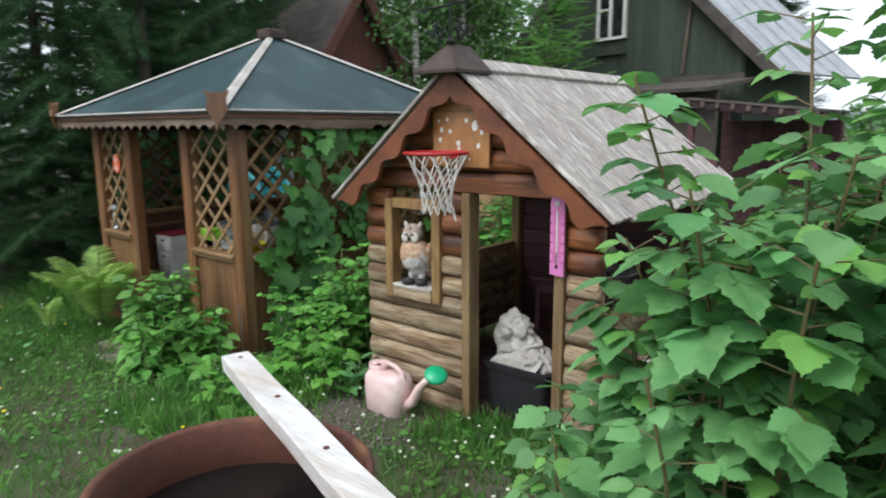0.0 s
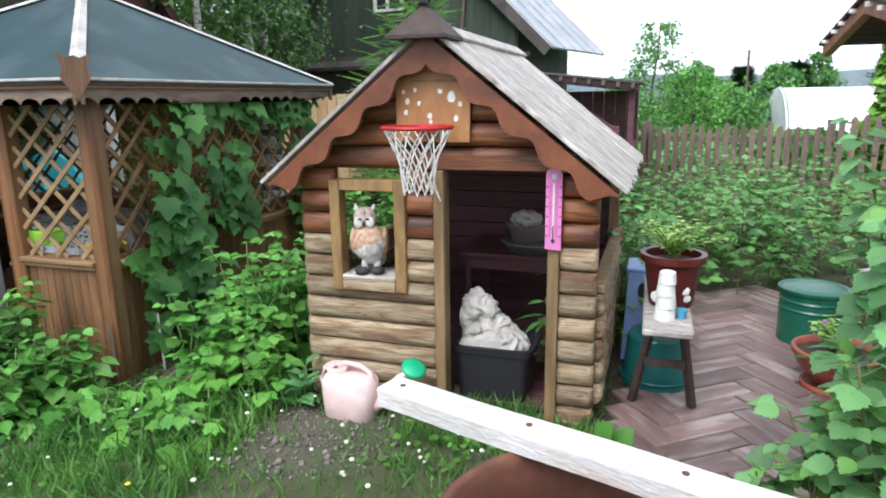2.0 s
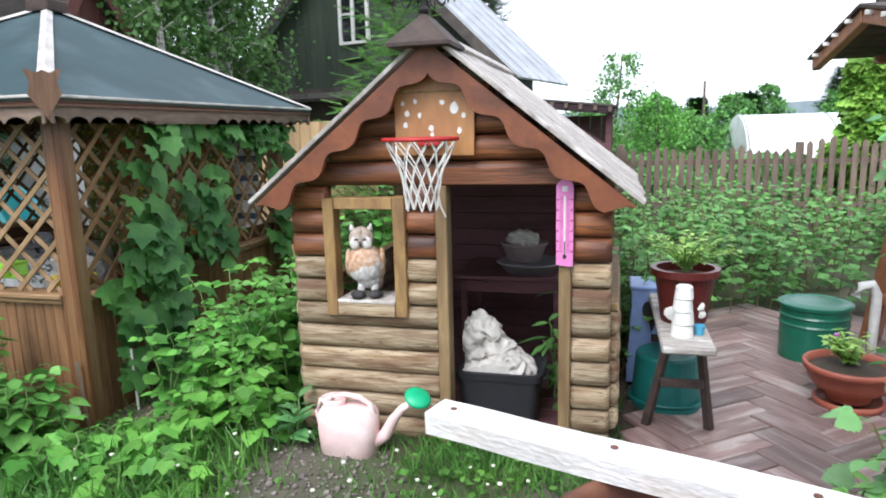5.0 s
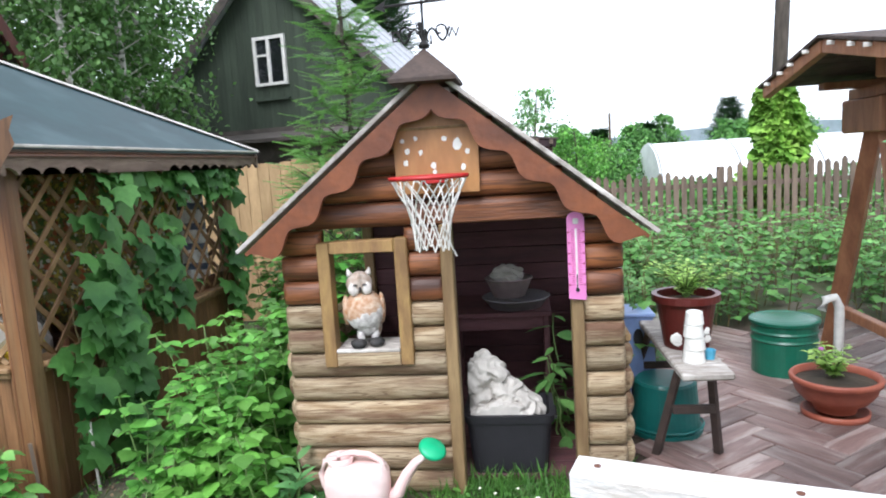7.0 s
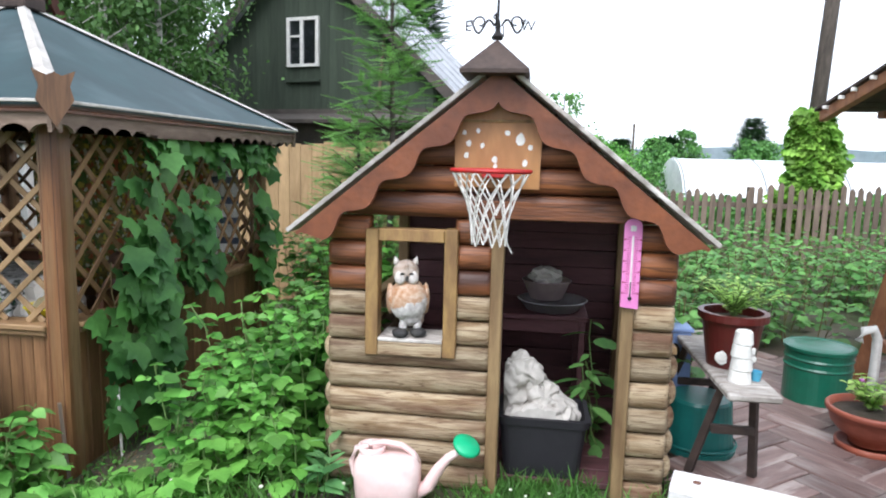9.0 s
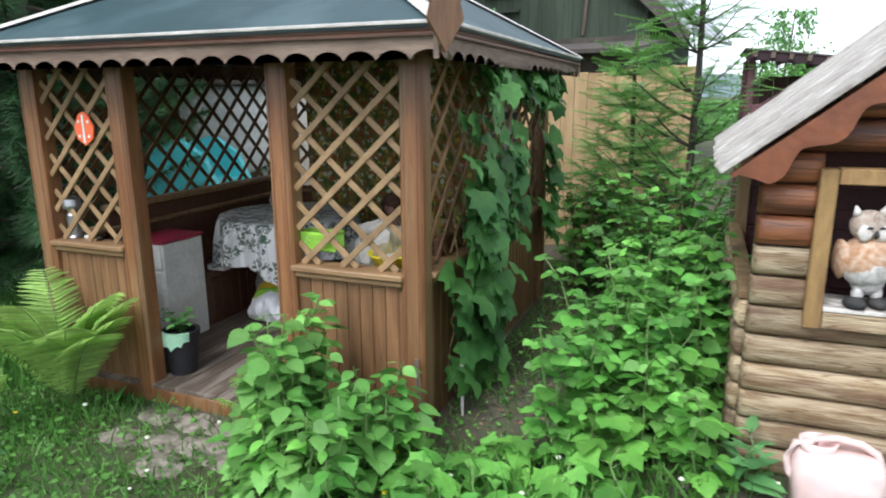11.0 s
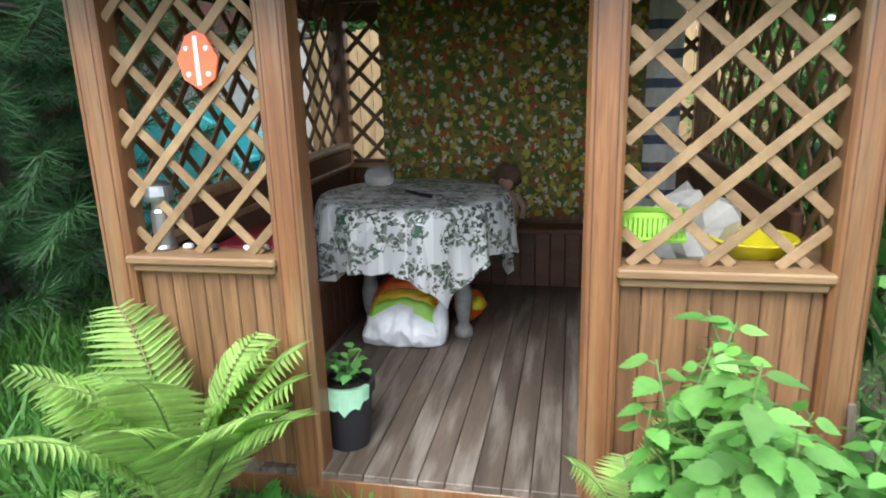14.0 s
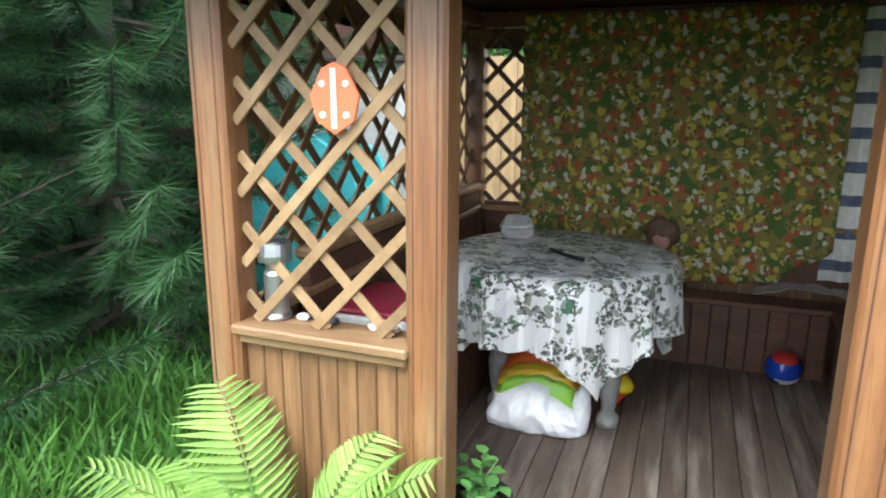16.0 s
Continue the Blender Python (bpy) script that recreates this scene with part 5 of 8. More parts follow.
def sprig(parent, at, n, hgt, spread, leaf, mt, size, seed, shape=None, name="foliage"):
    """Stems with leaves rising out of a pot."""
    rr = np.random.default_rng(seed)
    bm = bmesh.new()
    P, Fw = [], []
    for i in range(n):
        a = rr.uniform(0, 2 * math.pi)
        h2 = hgt * rr.uniform(0.5, 1.0)
        sp = spread * rr.uniform(0.3, 1)
        pts = [Vector(at) + Vector((math.cos(a) * sp * s * s, math.sin(a) * sp * s * s, h2 * s)) for s in (0, 0.35, 0.7, 1)]
        add_tube(bm, pts, 0.004, 0.002, 4)
        for s in np.linspace(0.25, 1, leaf):
            k = min(2, int(s * 3))
            f = s * 3 - k
            P.append(pts[k].lerp(pts[k + 1], min(1, f)))
            b = rr.uniform(0, 2 * math.pi)
            Fw.append((math.cos(b), math.sin(b), rr.uniform(-0.3, 0.5)))
    part("stem", bm, M_STEM, parent)
    P, Fw = np.array([tuple(p) for p in P]), np.array(Fw)
    up = np.tile([0.05, 0.03, 1.0], (len(P), 1))
    tv, tf = shape or LEAF
    part(name, scatter_mesh(name, tv, tf, P, Fw, up, rr.uniform(0.7, 1.2, len(P)) * size), mt, parent, kind="")


build_bench()
p = pot("red_flower_pot", (1.95, 0.33, 0.506), 0.15, 0.27, M_REDPOT, "dark red plastic pot with chipped paint on a bench")
for x, z, s in ((2.03, 0.60, 0.022), (1.87, 0.57, 0.035), (2.05, 0.56, 0.02)):
    a = math.atan2(-0.13, x - 1.95)
    part("paint_chip", blob(s, 0.006, s * 0.9, (1.95 + 0.121 * math.cos(a), 0.33 + 0.121 * math.sin(a), z), 2, 0.6, x * 9, 5), M_WHITE, p)
sprig(p, (1.95, 0.33, 0.735), 34, 0.22, 0.25, 10, M_FERN, 0.036, 5)
for i in range(4):
    z = 0.506 + 0.060 * i
    part("paper_cup", lathe([(0.052 - 0.003 * i, 0), (0.046 - 0.003 * i, 0.055), (0.036 - 0.002 * i, 0.06), (0.0, 0.06)], 20, (1.92 + 0.004 * (i % 2), 0.06, z)), M_WHITE, None, "white plastic cup stacked upside down on a bench", smooth=False, category="cup", group="stack of cups")
part("toy_cup", lathe([(0.02, 0), (0.027, 0.045), (0.022, 0.045), (0.016, 0.006)], 16, (2.0, 0.09, 0.506)), mat("sky_blue_plastic", (0.10, 0.42, 0.62), None, 3, 0.4), None, "small sky-blue plastic cup on a bench", category="cup")
k = thing("teal_bucket", (1.90, 0.62, -0.06), "dark teal plastic bucket upside down under a bench", "bucket")
part("bucket", lathe([(0.195, -0.06), (0.20, -0.03), (0.185, -0.028), (0.165, 0.22), (0.155, 0.235), (0.0, 0.235)], 32, (1.90, 0.62, 0)), M_TEALPL, k, smooth=False)
part("rim", lathe([(0.198, -0.02), (0.206, -0.012), (0.198, -0.004)], 32, (1.90, 0.62, 0), cap=False), M_TEALPL, k)


def build_blue_stool():
    s = thing("plastic_stool", (1.80, 0.98, -0.06), "pale blue plastic stool with oval hand holes", "stool")
    for y in (0.86, 1.10):
        o = [(1.69, -0.05), (1.74, -0.05), (1.76, 0.12), (1.84, 0.12), (1.86, -0.05), (1.91, -0.05), (1.885, 0.52), (1.715, 0.52)]
        part("side_panel", extrude_outline(o, 0.014, Matrix.Translation((0, y, 0)) @ XZ), M_BLUE, s)
        ov = [(1.80 + 0.028 * math.cos(a), 0.40 + 0.055 * math.sin(a)) for a in [2 * math.pi * i / 18 for i in range(18)]]
        part("hand_hole", extrude_outline(ov, 0.0185, Matrix.Translation((0, y - 0.003, 0)) @ XZ), M_BLACK, s)
    part("seat", box(1.70, 1.90, 0.85, 1.13, 0.521, 0.545, 0.006), M_BLUE, s)


build_blue_stool()
k = thing("green_cask", (2.88, 1.57, -0.07), "dark green enamelled metal barrel with ribbed wall", "barrel")
prof = [(0.195, -0.07), (0.203, -0.055), (0.203, 0.16)]
for z in (0.18, 0.235):
    prof += [(0.203, z - 0.012), (0.211, z), (0.203, z + 0.012)]
part("barrel", lathe(prof + [(0.206, 0.285), (0.214, 0.29)], 40, (2.88, 1.57, 0)), M_GREENENAM, k, smooth=False)
part("lid", lathe([(0.218, 0.291), (0.22, 0.312), (0.205, 0.318), (0.19, 0.312), (0.15, 0.32), (0.06, 0.326), (0.0, 0.327)], 40, (2.88, 1.57, 0)), M_GREENENAM, k, smooth=False)
k = thing("white_drain_pipe", (3.21, 1.55, -0.07), "white bent plastic drain pipe beside a barrel", "pipe")
part("pipe", tube([(3.21, 1.55, -0.07), (3.22, 1.55, 0.2), (3.22, 1.55, 0.38), (3.18, 1.53, 0.45), (3.12, 1.52, 0.44), (3.09, 1.51, 0.37)], 0.03, n=12), M_WHITE, k, smooth=True)
p = thing("terracotta_bowl", (2.86, 0.78, -0.065), "terracotta-coloured bowl planter with a thick saucer", "flower pot")
part("bowl", lathe([(0.105, 0.04), (0.115, 0.075), (0.165, 0.105), (0.205, 0.155), (0.218, 0.205), (0.232, 0.21), (0.236, 0.235), (0.228, 0.245), (0.212, 0.242), (0.205, 0.20)], 40, (2.86, 0.78, -0.065), cap=False), M_TERRA, p, smooth=True)
part("soil", lathe([(0.207, 0.205), (0.1, 0.222), (0.001, 0.228)], 28, (2.86, 0.78, -0.065), cap=False), M_SOIL, p)
part("saucer", lathe([(0.155, 0.0), (0.172, 0.012), (0.175, 0.045), (0.16, 0.046), (0.15, 0.02), (0.001, 0.02)], 36, (2.86, 0.78, -0.065)), M_TERRA, p, smooth=True)
sprig(p, (2.85, 0.78, 0.15), 24, 0.19, 0.16, 7, M_FERN, 0.055, 8)
fl = blob(0.016, 0.016, 0.012, (2.77, 0.75, 0.34), 1)
part("flower", fl, mat("purple_petal", (0.45, 0.14, 0.42), None, 8, 0.7), p, "small purple flower")


def build_swing():
    s = thing("garden_swing", (4.0, 1.7, -0.07), "brown timber garden swing with a shingled canopy", "garden swing")
    for x in (3.27, 4.84):
        for y, yt in ((0.84, 1.31), (2.03, 1.45)):
            part("leg", tube([(x, y, -0.08), (x, yt, 1.53)], 0.075, 0.066, 4), M_SWING, s, "square brown timber leg")
        part("head_block", box(x - 0.13, x + 0.13, 1.14, 1.61, 1.49, 1.70, 0.01), M_SWING, s)
        part("cross_beam", box(x - 0.05, x + 0.05, 0.10, 1.70, 1.702, 1.775, 0.008), M_SWING, s)
        part("stretcher", box(x - 0.03, x + 0.03, 1.0, 1.9, 0.22, 0.29, 0.006), M_SWING, s)
    part("ridge_beam", box(3.0, 5.2, 0.82, 0.92, 1.778, 1.99, 0.008), M_SWING, s)
    part("purlin", box(3.02, 5.6, 1.58, 1.67, 1.778, 1.825, 0.006), M_SWING, s)
    part("purlin", box(3.02, 5.6, 0.08, 0.17, 1.778, 1.825, 0.006), M_SWING, s)
    rise = math.atan2(0.165, 0.85)
    for sg in (-1, 1):
        m = Matrix.Translation((0, 0.87, 2.005)) @ Matrix.Rotation(-rise * sg, 4, "X")
        for i in range(8):
            y0, y1 = (0.0 + 0.117 * i, 0.117 * (i + 1) - 0.004) if sg > 0 else (-0.117 * (i + 1) + 0.004, -0.117 * i)
            part("canopy_board", box(2.68, 5.6, y0, y1, 0.0, 0.02, 0.003, m), M_SHINGLE, s)
        for x in (2.70, 3.4, 4.2, 4.9, 5.5):
            part("rafter", box(x, x + 0.05, 0.02 if sg > 0 else -0.9, 0.9 if sg > 0 else -0.02, -0.075, -0.003, 0.004, m), M_SWING, s)
        for i in range(4):
            y = sg * (0.16 + 0.19 * i + 0.03 * (i % 2))
            part("batten_end", box(2.665, 2.72, y - 0.008, y + 0.008, -0.028, -0.006, 0.002, m), M_WHITE, s, "pale sawn batten end")
    part("seat", box(3.50, 4.70, 1.07, 1.57, 0.30, 0.335, 0.006), M_SWING, s)
    for i in range(4):
        part("backrest_slat", box(3.50, 4.70, 1.58 + 0.03 * i, 1.605 + 0.03 * i, 0.42 + 0.11 * i, 0.51 + 0.11 * i, 0.005), M_SWING, s)
    for x in (3.54, 4.66):
        part("armrest_post", box(x - 0.025, x + 0.025, 1.58, 1.63, 0.336, 0.85, 0.005), M_SWING, s)
        bm = bmesh.new()
        for y0 in (1.11, 1.55):
            a, b = Vector((x, y0, 0.34)), Vector((x, 1.36, 1.70))
            n = 34
            for i in range(n):
                p0, p1 = a.lerp(b, i / n), a.lerp(b, (i + 0.92) / n)
                off = Vector((0.011, 0, 0)) if i % 2 else Vector((0, 0.011, 0))
                add_tube(bm, [p0 + off, p1 + off], 0.0035, n=4)
                add_tube(bm, [p0 - off, p1 - off], 0.0035, n=4)
        part("chain", bm, M_STEEL, s, "thin steel chain")
    s.matrix_basis = Matrix.Translation((0.10, 0.0, 0.03)) @ s.matrix_basis
    q = crumple(3.66, 4.75, 1.13, 1.55, lambda u, v: 0.39 + 0.05 * math.sin(math.pi * u), 7.0, mat("rose_patterned_cloth", (0.44, 0.30, 0.31), (0.62, 0.58, 0.56), 9, 0.9), None, "swing_cushion", "faded rose and grey cushion on a swing seat", n=20, amp=0.04)
    tagged(q, category="cushion")
    q = part("throw_blanket", box(3.6, 4.7, 1.535, 1.575, 0.45, 0.97, 0.015), mat("grey_rose_blanket", (0.40, 0.27, 0.28), (0.52, 0.48, 0.46), 6, 0.9, 0.4), s, "faded rose blanket over the backrest")


build_swing()


# ---- things in the gazebo ----
TX, TY, TZ = -3.07, 1.33, 0.568


def build_table():
    t = thing("round_table", (TX, TY, FLOOR_Z), "round table on carved grey legs", "table")
    part("tabletop", lathe([(0.0, 0.533), (0.48, 0.533), (0.495, 0.543), (0.495, 0.556), (0.48, 0.562), (0.0, 0.562)], 40, (TX, TY, 0)), M_GREYSTONE, t)
    for a in (187, 353, 90):
        x, y = TX + 0.265 * math.cos(radians(a)), TY + 0.27 * math.sin(radians(a))
        part("leg", lathe([(0.05, FLOOR_Z), (0.052, FLOOR_Z + 0.04), (0.03, FLOOR_Z + 0.07), (0.045, FLOOR_Z + 0.16), (0.052, FLOOR_Z + 0.24), (0.032, FLOOR_Z + 0.32), (0.045, FLOOR_Z + 0.40), (0.028, FLOOR_Z + 0.47), (0.05, FLOOR_Z + 0.58), (0.05, 0.533)], 16, (x, y, 0)), M_GREYSTONE, t, "turned grey table leg", smooth=True)
    # the cloth: a square laid over a disc, its corners hanging lower, in folds
    bm = bmesh.new()
    n, rings = 120, 16
    centre = bm.verts.new((TX, TY, TZ))
    prev = None
    Rt = 0.505
    for k in range(1, rings + 1):
        ring = []
        for i in range(n):
            a = 2 * math.pi * i / n
            sq = 1 / max(abs(math.cos(a + 0.26)), abs(math.sin(a + 0.26)))
            drop = 0.265 + 0.25 * (sq - 1) / 0.414 + 0.03 * math.sin(3 * a + 1)
            if k <= 6:
                r = Rt * k / 6
                p = (TX + r * math.cos(a), TY + r * math.sin(a), TZ + 0.002 * noise.noise(Vector((r * 8 * math.cos(a), r * 8 * math.sin(a), 2))))
            else:
                s = (k - 6) / (rings - 6)
                fold = 0.034 * math.sin(13 * a + 1.6 * math.sin(2 * a)) + 0.018 * math.sin(29 * a + 1.3) + 0.02 * noise.noise(Vector((math.cos(a) * 5, math.sin(a) * 5, s * 2)))
                r = Rt + 0.012 + 0.035 * s * (1 - 0.5 * s) + fold * s
                p = (TX + r * math.cos(a), TY + r * math.sin(a), TZ - 0.006 - drop * s)
            ring.append(bm.verts.new(p))
        if prev is None:
            for i in range(n):
                bm.faces.new((centre, ring[i], ring[(i + 1) % n]))
        else:
            for i in range(n):
                bm.faces.new((prev[i], prev[(i + 1) % n], ring[(i + 1) % n], ring[i]))
        prev = ring
    part("tablecloth", bm, M_TABLECLOTH, None, "white oilcloth printed with dark leaves on a round table", smooth=True, category="tablecloth")
    part("plastic_container", lathe([(0.075, 0), (0.085, 0.01), (0.085, 0.045), (0.092, 0.05), (0.085, 0.055), (0.06, 0.10), (0.0, 0.105)], 26, (-3.34, 1.60, TZ + 0.003)), M_CLEAR, None, "clear plastic food container on the tablecloth", smooth=True, category="container")
    f = thing("garden_fork", (-3.0, 1.22, TZ), "small dark garden hand tool on the tablecloth", "hand tool")
    part("handle", tube([(-3.06, 1.26, TZ + 0.012), (-2.94, 1.17, TZ + 0.012)], 0.008, 0.012, 6), M_BLACK, f)
    part("head", tube([(-3.06, 1.26, TZ + 0.014), (-3.10, 1.29, TZ + 0.02), (-3.115, 1.33, TZ + 0.014)], 0.01, 0.004, 6), M_BLACK, f)
    part("prong", tube([(-3.07, 1.27, TZ + 0.014), (-3.05, 1.31, TZ + 0.012)], 0.006, 0.003, 5), M_BLACK, f)


def build_pool_bundle():
    b = thing("folded_paddling_pool", (-3.10, 1.30, FLOOR_Z), "deflated rainbow paddling pool folded under the table", "paddling pool")
    white = mat("white_vinyl", (0.88, 0.88, 0.89), (0.80, 0.80, 0.84), 4, 0.3)
    cols = [white, M_LIME, mat("yellow_vinyl", (0.80, 0.52, 0.03), None, 3, 0.3), M_ORANGE, mat("crimson_vinyl", (0.42, 0.015, 0.05), None, 3, 0.3)]
    # a half-round roll: its bands arch one behind the other, each a little higher
    n = 40
    for i, (m, half, hgt, y0, y1) in enumerate(((M_LIME, 0.202, 0.255, 1.125, 1.21), (cols[2], 0.214, 0.295, 1.16, 1.27), (cols[3], 0.218, 0.335, 1.22, 1.33), (cols[4], 0.214, 0.365, 1.28, 1.46))):
        bm = bmesh.new()
        rows = []
        for k in range(9):
            v = k / 8
            y = y0 + (y1 - y0) * v
            puff = 0.90 + 0.10 * math.sin(math.pi * min(1, 0.12 + v))
            row = []
            for q in range(n + 1):
                a = math.pi * q / n
                wr = 1 + 0.05 * noise.noise(Vector((math.cos(a) * 3, v * 2 + i, math.sin(a) * 3))) + 0.02 * math.sin(17 * a + 3 * i + 5 * v)
                row.append(bm.verts.new((-3.115 + half * puff * wr * math.copysign(abs(math.cos(a)) ** 0.75, math.cos(a)), y + 0.02 * math.sin(a * 2 + i), FLOOR_Z + hgt * puff * wr * math.sin(a) ** 0.7)))
            rows.append(row)
        for r0_, r1_ in zip(rows, rows[1:]):
            for q in range(n):
                bm.faces.new((r0_[q], r0_[q + 1], r1_[q + 1], r1_[q]))
        bm.faces.new(rows[0][::-1])
        bm.faces.new(rows[-1])
        part("fold", bm, m, b, ("lime green", "yellow", "orange", "crimson")[i] + " vinyl band", smooth=True)
    # the white floor sheet, crumpled over the front end
    bm = bmesh.new()
    g = []
    nx, nz = 44, 30
    for i in range(nx + 1):
        row = []
        u = 2 * i / nx - 1
        peak = 0.235 - 0.09 * abs(u + 0.05) ** 1.2 - (0.03 if u > 0.35 else 0)
        for k in range(nz + 1):
            v = k / nz
            c = Vector((u * 1.7, v * 1.5, 2.2))
            cr = 1 - 2.4 * abs(noise.noise(c * 1.3)) + 0.4 * (1 - 2.2 * abs(noise.noise(c * 2.9)))
            bulge = math.sin(math.pi * min(1.0, v * 0.9 + 0.12)) ** 0.6
            row.append(bm.verts.new((-3.115 + u * 0.222 * (0.86 + 0.14 * math.sin(math.pi * min(1, v + 0.25))), 1.130 - (0.085 * math.sqrt(max(0, 1 - u * u)) + 0.022 * cr) * bulge, FLOOR_Z + 0.004 + peak * v)))
        g.append(row)
    for a, c in zip(g, g[1:]):
        for k in range(nz):
            bm.faces.new((a[k], c[k], c[k + 1], a[k + 1]))
    ex = bmesh.ops.extrude_face_region(bm, geom=bm.faces[:])
    bmesh.ops.translate(bm, verts=[v for v in ex["geom"] if isinstance(v, bmesh.types.BMVert)], vec=(0, 0.005, 0))
    part("floor_sheet", bm, white, b, "crumpled white vinyl sheet", smooth=True)
    part("tail_fold", blob(0.04, 0.07, 0.135, (-2.905, 1.16, FLOOR_Z + 0.12), 3, 0.3, 3, 6), white, b, smooth=True)
    t = thing("orange_toy", (-2.83, 1.58, FLOOR_Z), "orange and yellow inflatable toy on the gazebo floor", "toy")
    part("body", blob(0.10, 0.12, 0.082, (-2.82, 1.60, FLOOR_Z + 0.074), 3, 0.3, 5, 4), M_ORANGE, t, smooth=True)
    part("flap", blob(0.05, 0.07, 0.04, (-2.76, 1.535, FLOOR_Z + 0.10), 2, 0.3, 2, 4), M_YELLOW, t, "yellow flap", smooth=True)


def build_ball():
    bm = bmesh.new()
    bmesh.ops.create_uvsphere(bm, u_segments=24, v_segments=16, radius=0.092)
    for f in bm.faces:
        c = f.calc_center_median()
        f.material_index = 2 if c.z > 0.06 else (1 if c.z < -0.02 and noise.noise(c * 14) > -0.12 else 0)
        f.smooth = True
    bmesh.ops.rotate(bm, verts=bm.verts[:], cent=(0, 0, 0), matrix=Matrix.Rotation(0.3, 3, "X"))
    bmesh.ops.translate(bm, verts=bm.verts[:], vec=(-1.99, 2.095, FLOOR_Z + 0.0915))
    part("beach_ball", bm, [M_BLUEBALL, M_WHITE, M_RED], None, "blue, white and red ball on the floor boards", category="ball")


def build_curtain():
    def sheet(x0, x1, zt, zb, y, folds, amp, seed):
        bm = bmesh.new()
        nx, nz = 90, 24
        g = []
        for i in range(nx + 1):
            u = i / nx
            row = []
            for j in range(nz + 1):
                v = j / nz
                x = x0 + (x1 - x0) * u
                sag = 0.05 * math.sin(math.pi * u * 3 + seed) * (1 - v) * 0.3
                z = zt + (zb(u) - zt) * v + sag * 0.2
                yy = y + amp * math.sin(folds * u * 2 * math.pi + 1.5 * math.sin(5 * u + seed)) * (0.5 + 0.5 * v) + 0.012 * noise.noise(Vector((u * 6, v * 4, seed)))
                row.append(bm.verts.new((x, yy, z)))
            g.append(row)
        for i in range(nx):
            for j in range(nz):
                bm.faces.new((g[i][j], g[i + 1][j], g[i + 1][j + 1], g[i][j + 1]))
        ex = bmesh.ops.extrude_face_region(bm, geom=bm.faces[:])
        bmesh.ops.translate(bm, verts=[v for v in ex["geom"] if isinstance(v, bmesh.types.BMVert)], vec=(0, 0.004, 0))
        return bm

    part("floral_curtain", sheet(-3.515, -1.80, 1.72, lambda u: 0.46 - 0.235 * math.sin(math.pi * min(1, u * 0.72 + 0.10)) + 0.9 * max(0, u - 0.85), 2.31, 7, 0.032, 1), M_CURTAIN, None, "olive floral print curtain hung across the back", smooth=True, category="curtain")
    bm = sheet(-1.85, -1.58, 1.70, lambda u: 0.30, 2.338, 2, 0.012, 4)
    for f in bm.faces:
        z = f.calc_center_median().z
        f.material_index = 1 if (z * 1000 // 1) % 175 < 55 else 0
    part("striped_towel", bm, [M_WHITE, mat("slate_blue_print", (0.13, 0.16, 0.23), None, 12, 0.9)], None, "white towel with slate-blue wavy bands", category="towel")


def build_doll():
    bm = bmesh.new()

    def add(b, mi):
        me = bpy.data.meshes.new("tmp")
        for f in b.faces:
            f.material_index = mi
            f.smooth = True
        b.to_mesh(me)
        b.free()
        bm.from_mesh(me)
        bpy.data.meshes.remove(me)

    o = Vector((-2.66, 2.24, 0.195))
    add(blob(0.07, 0.06, 0.10, o + Vector((0, 0, 0.10)), 2, 0.1, 1), 1)
    add(blob(0.046, 0.045, 0.052, o + Vector((0, -0.014, 0.244)), 2), 0)
    add(blob(0.078, 0.06, 0.072, o + Vector((0, 0.012, 0.27)), 3, 0.35, 2, 12), 2)
    for s in (-1, 1):
        add(tube([o + Vector((0.05 * s, 0, 0.17)), o + Vector((0.10 * s, -0.03, 0.10)), o + Vector((0.09 * s, -0.06, 0.05))], 0.022, 0.018), 1)
        add(tube([o + Vector((0.03 * s, -0.02, 0.03)), o + Vector((0.05 * s, -0.14, 0.03)), o + Vector((0.05 * s, -0.17, 0.06))], 0.026, 0.022), 0)
    bm.transform(Matrix.Translation(o) @ Matrix.Scale(1.18, 4) @ Matrix.Translation(-o))
    me = bpy.data.meshes.new("doll")
    bm.to_mesh(me)
    bm.free()
    part("doll", me, [M_SKIN, M_DOLLPINK, mat("doll_hair", (0.16, 0.09, 0.06), None, 20, 0.8)], None, "small doll in a pink dress on the bench", category="doll")


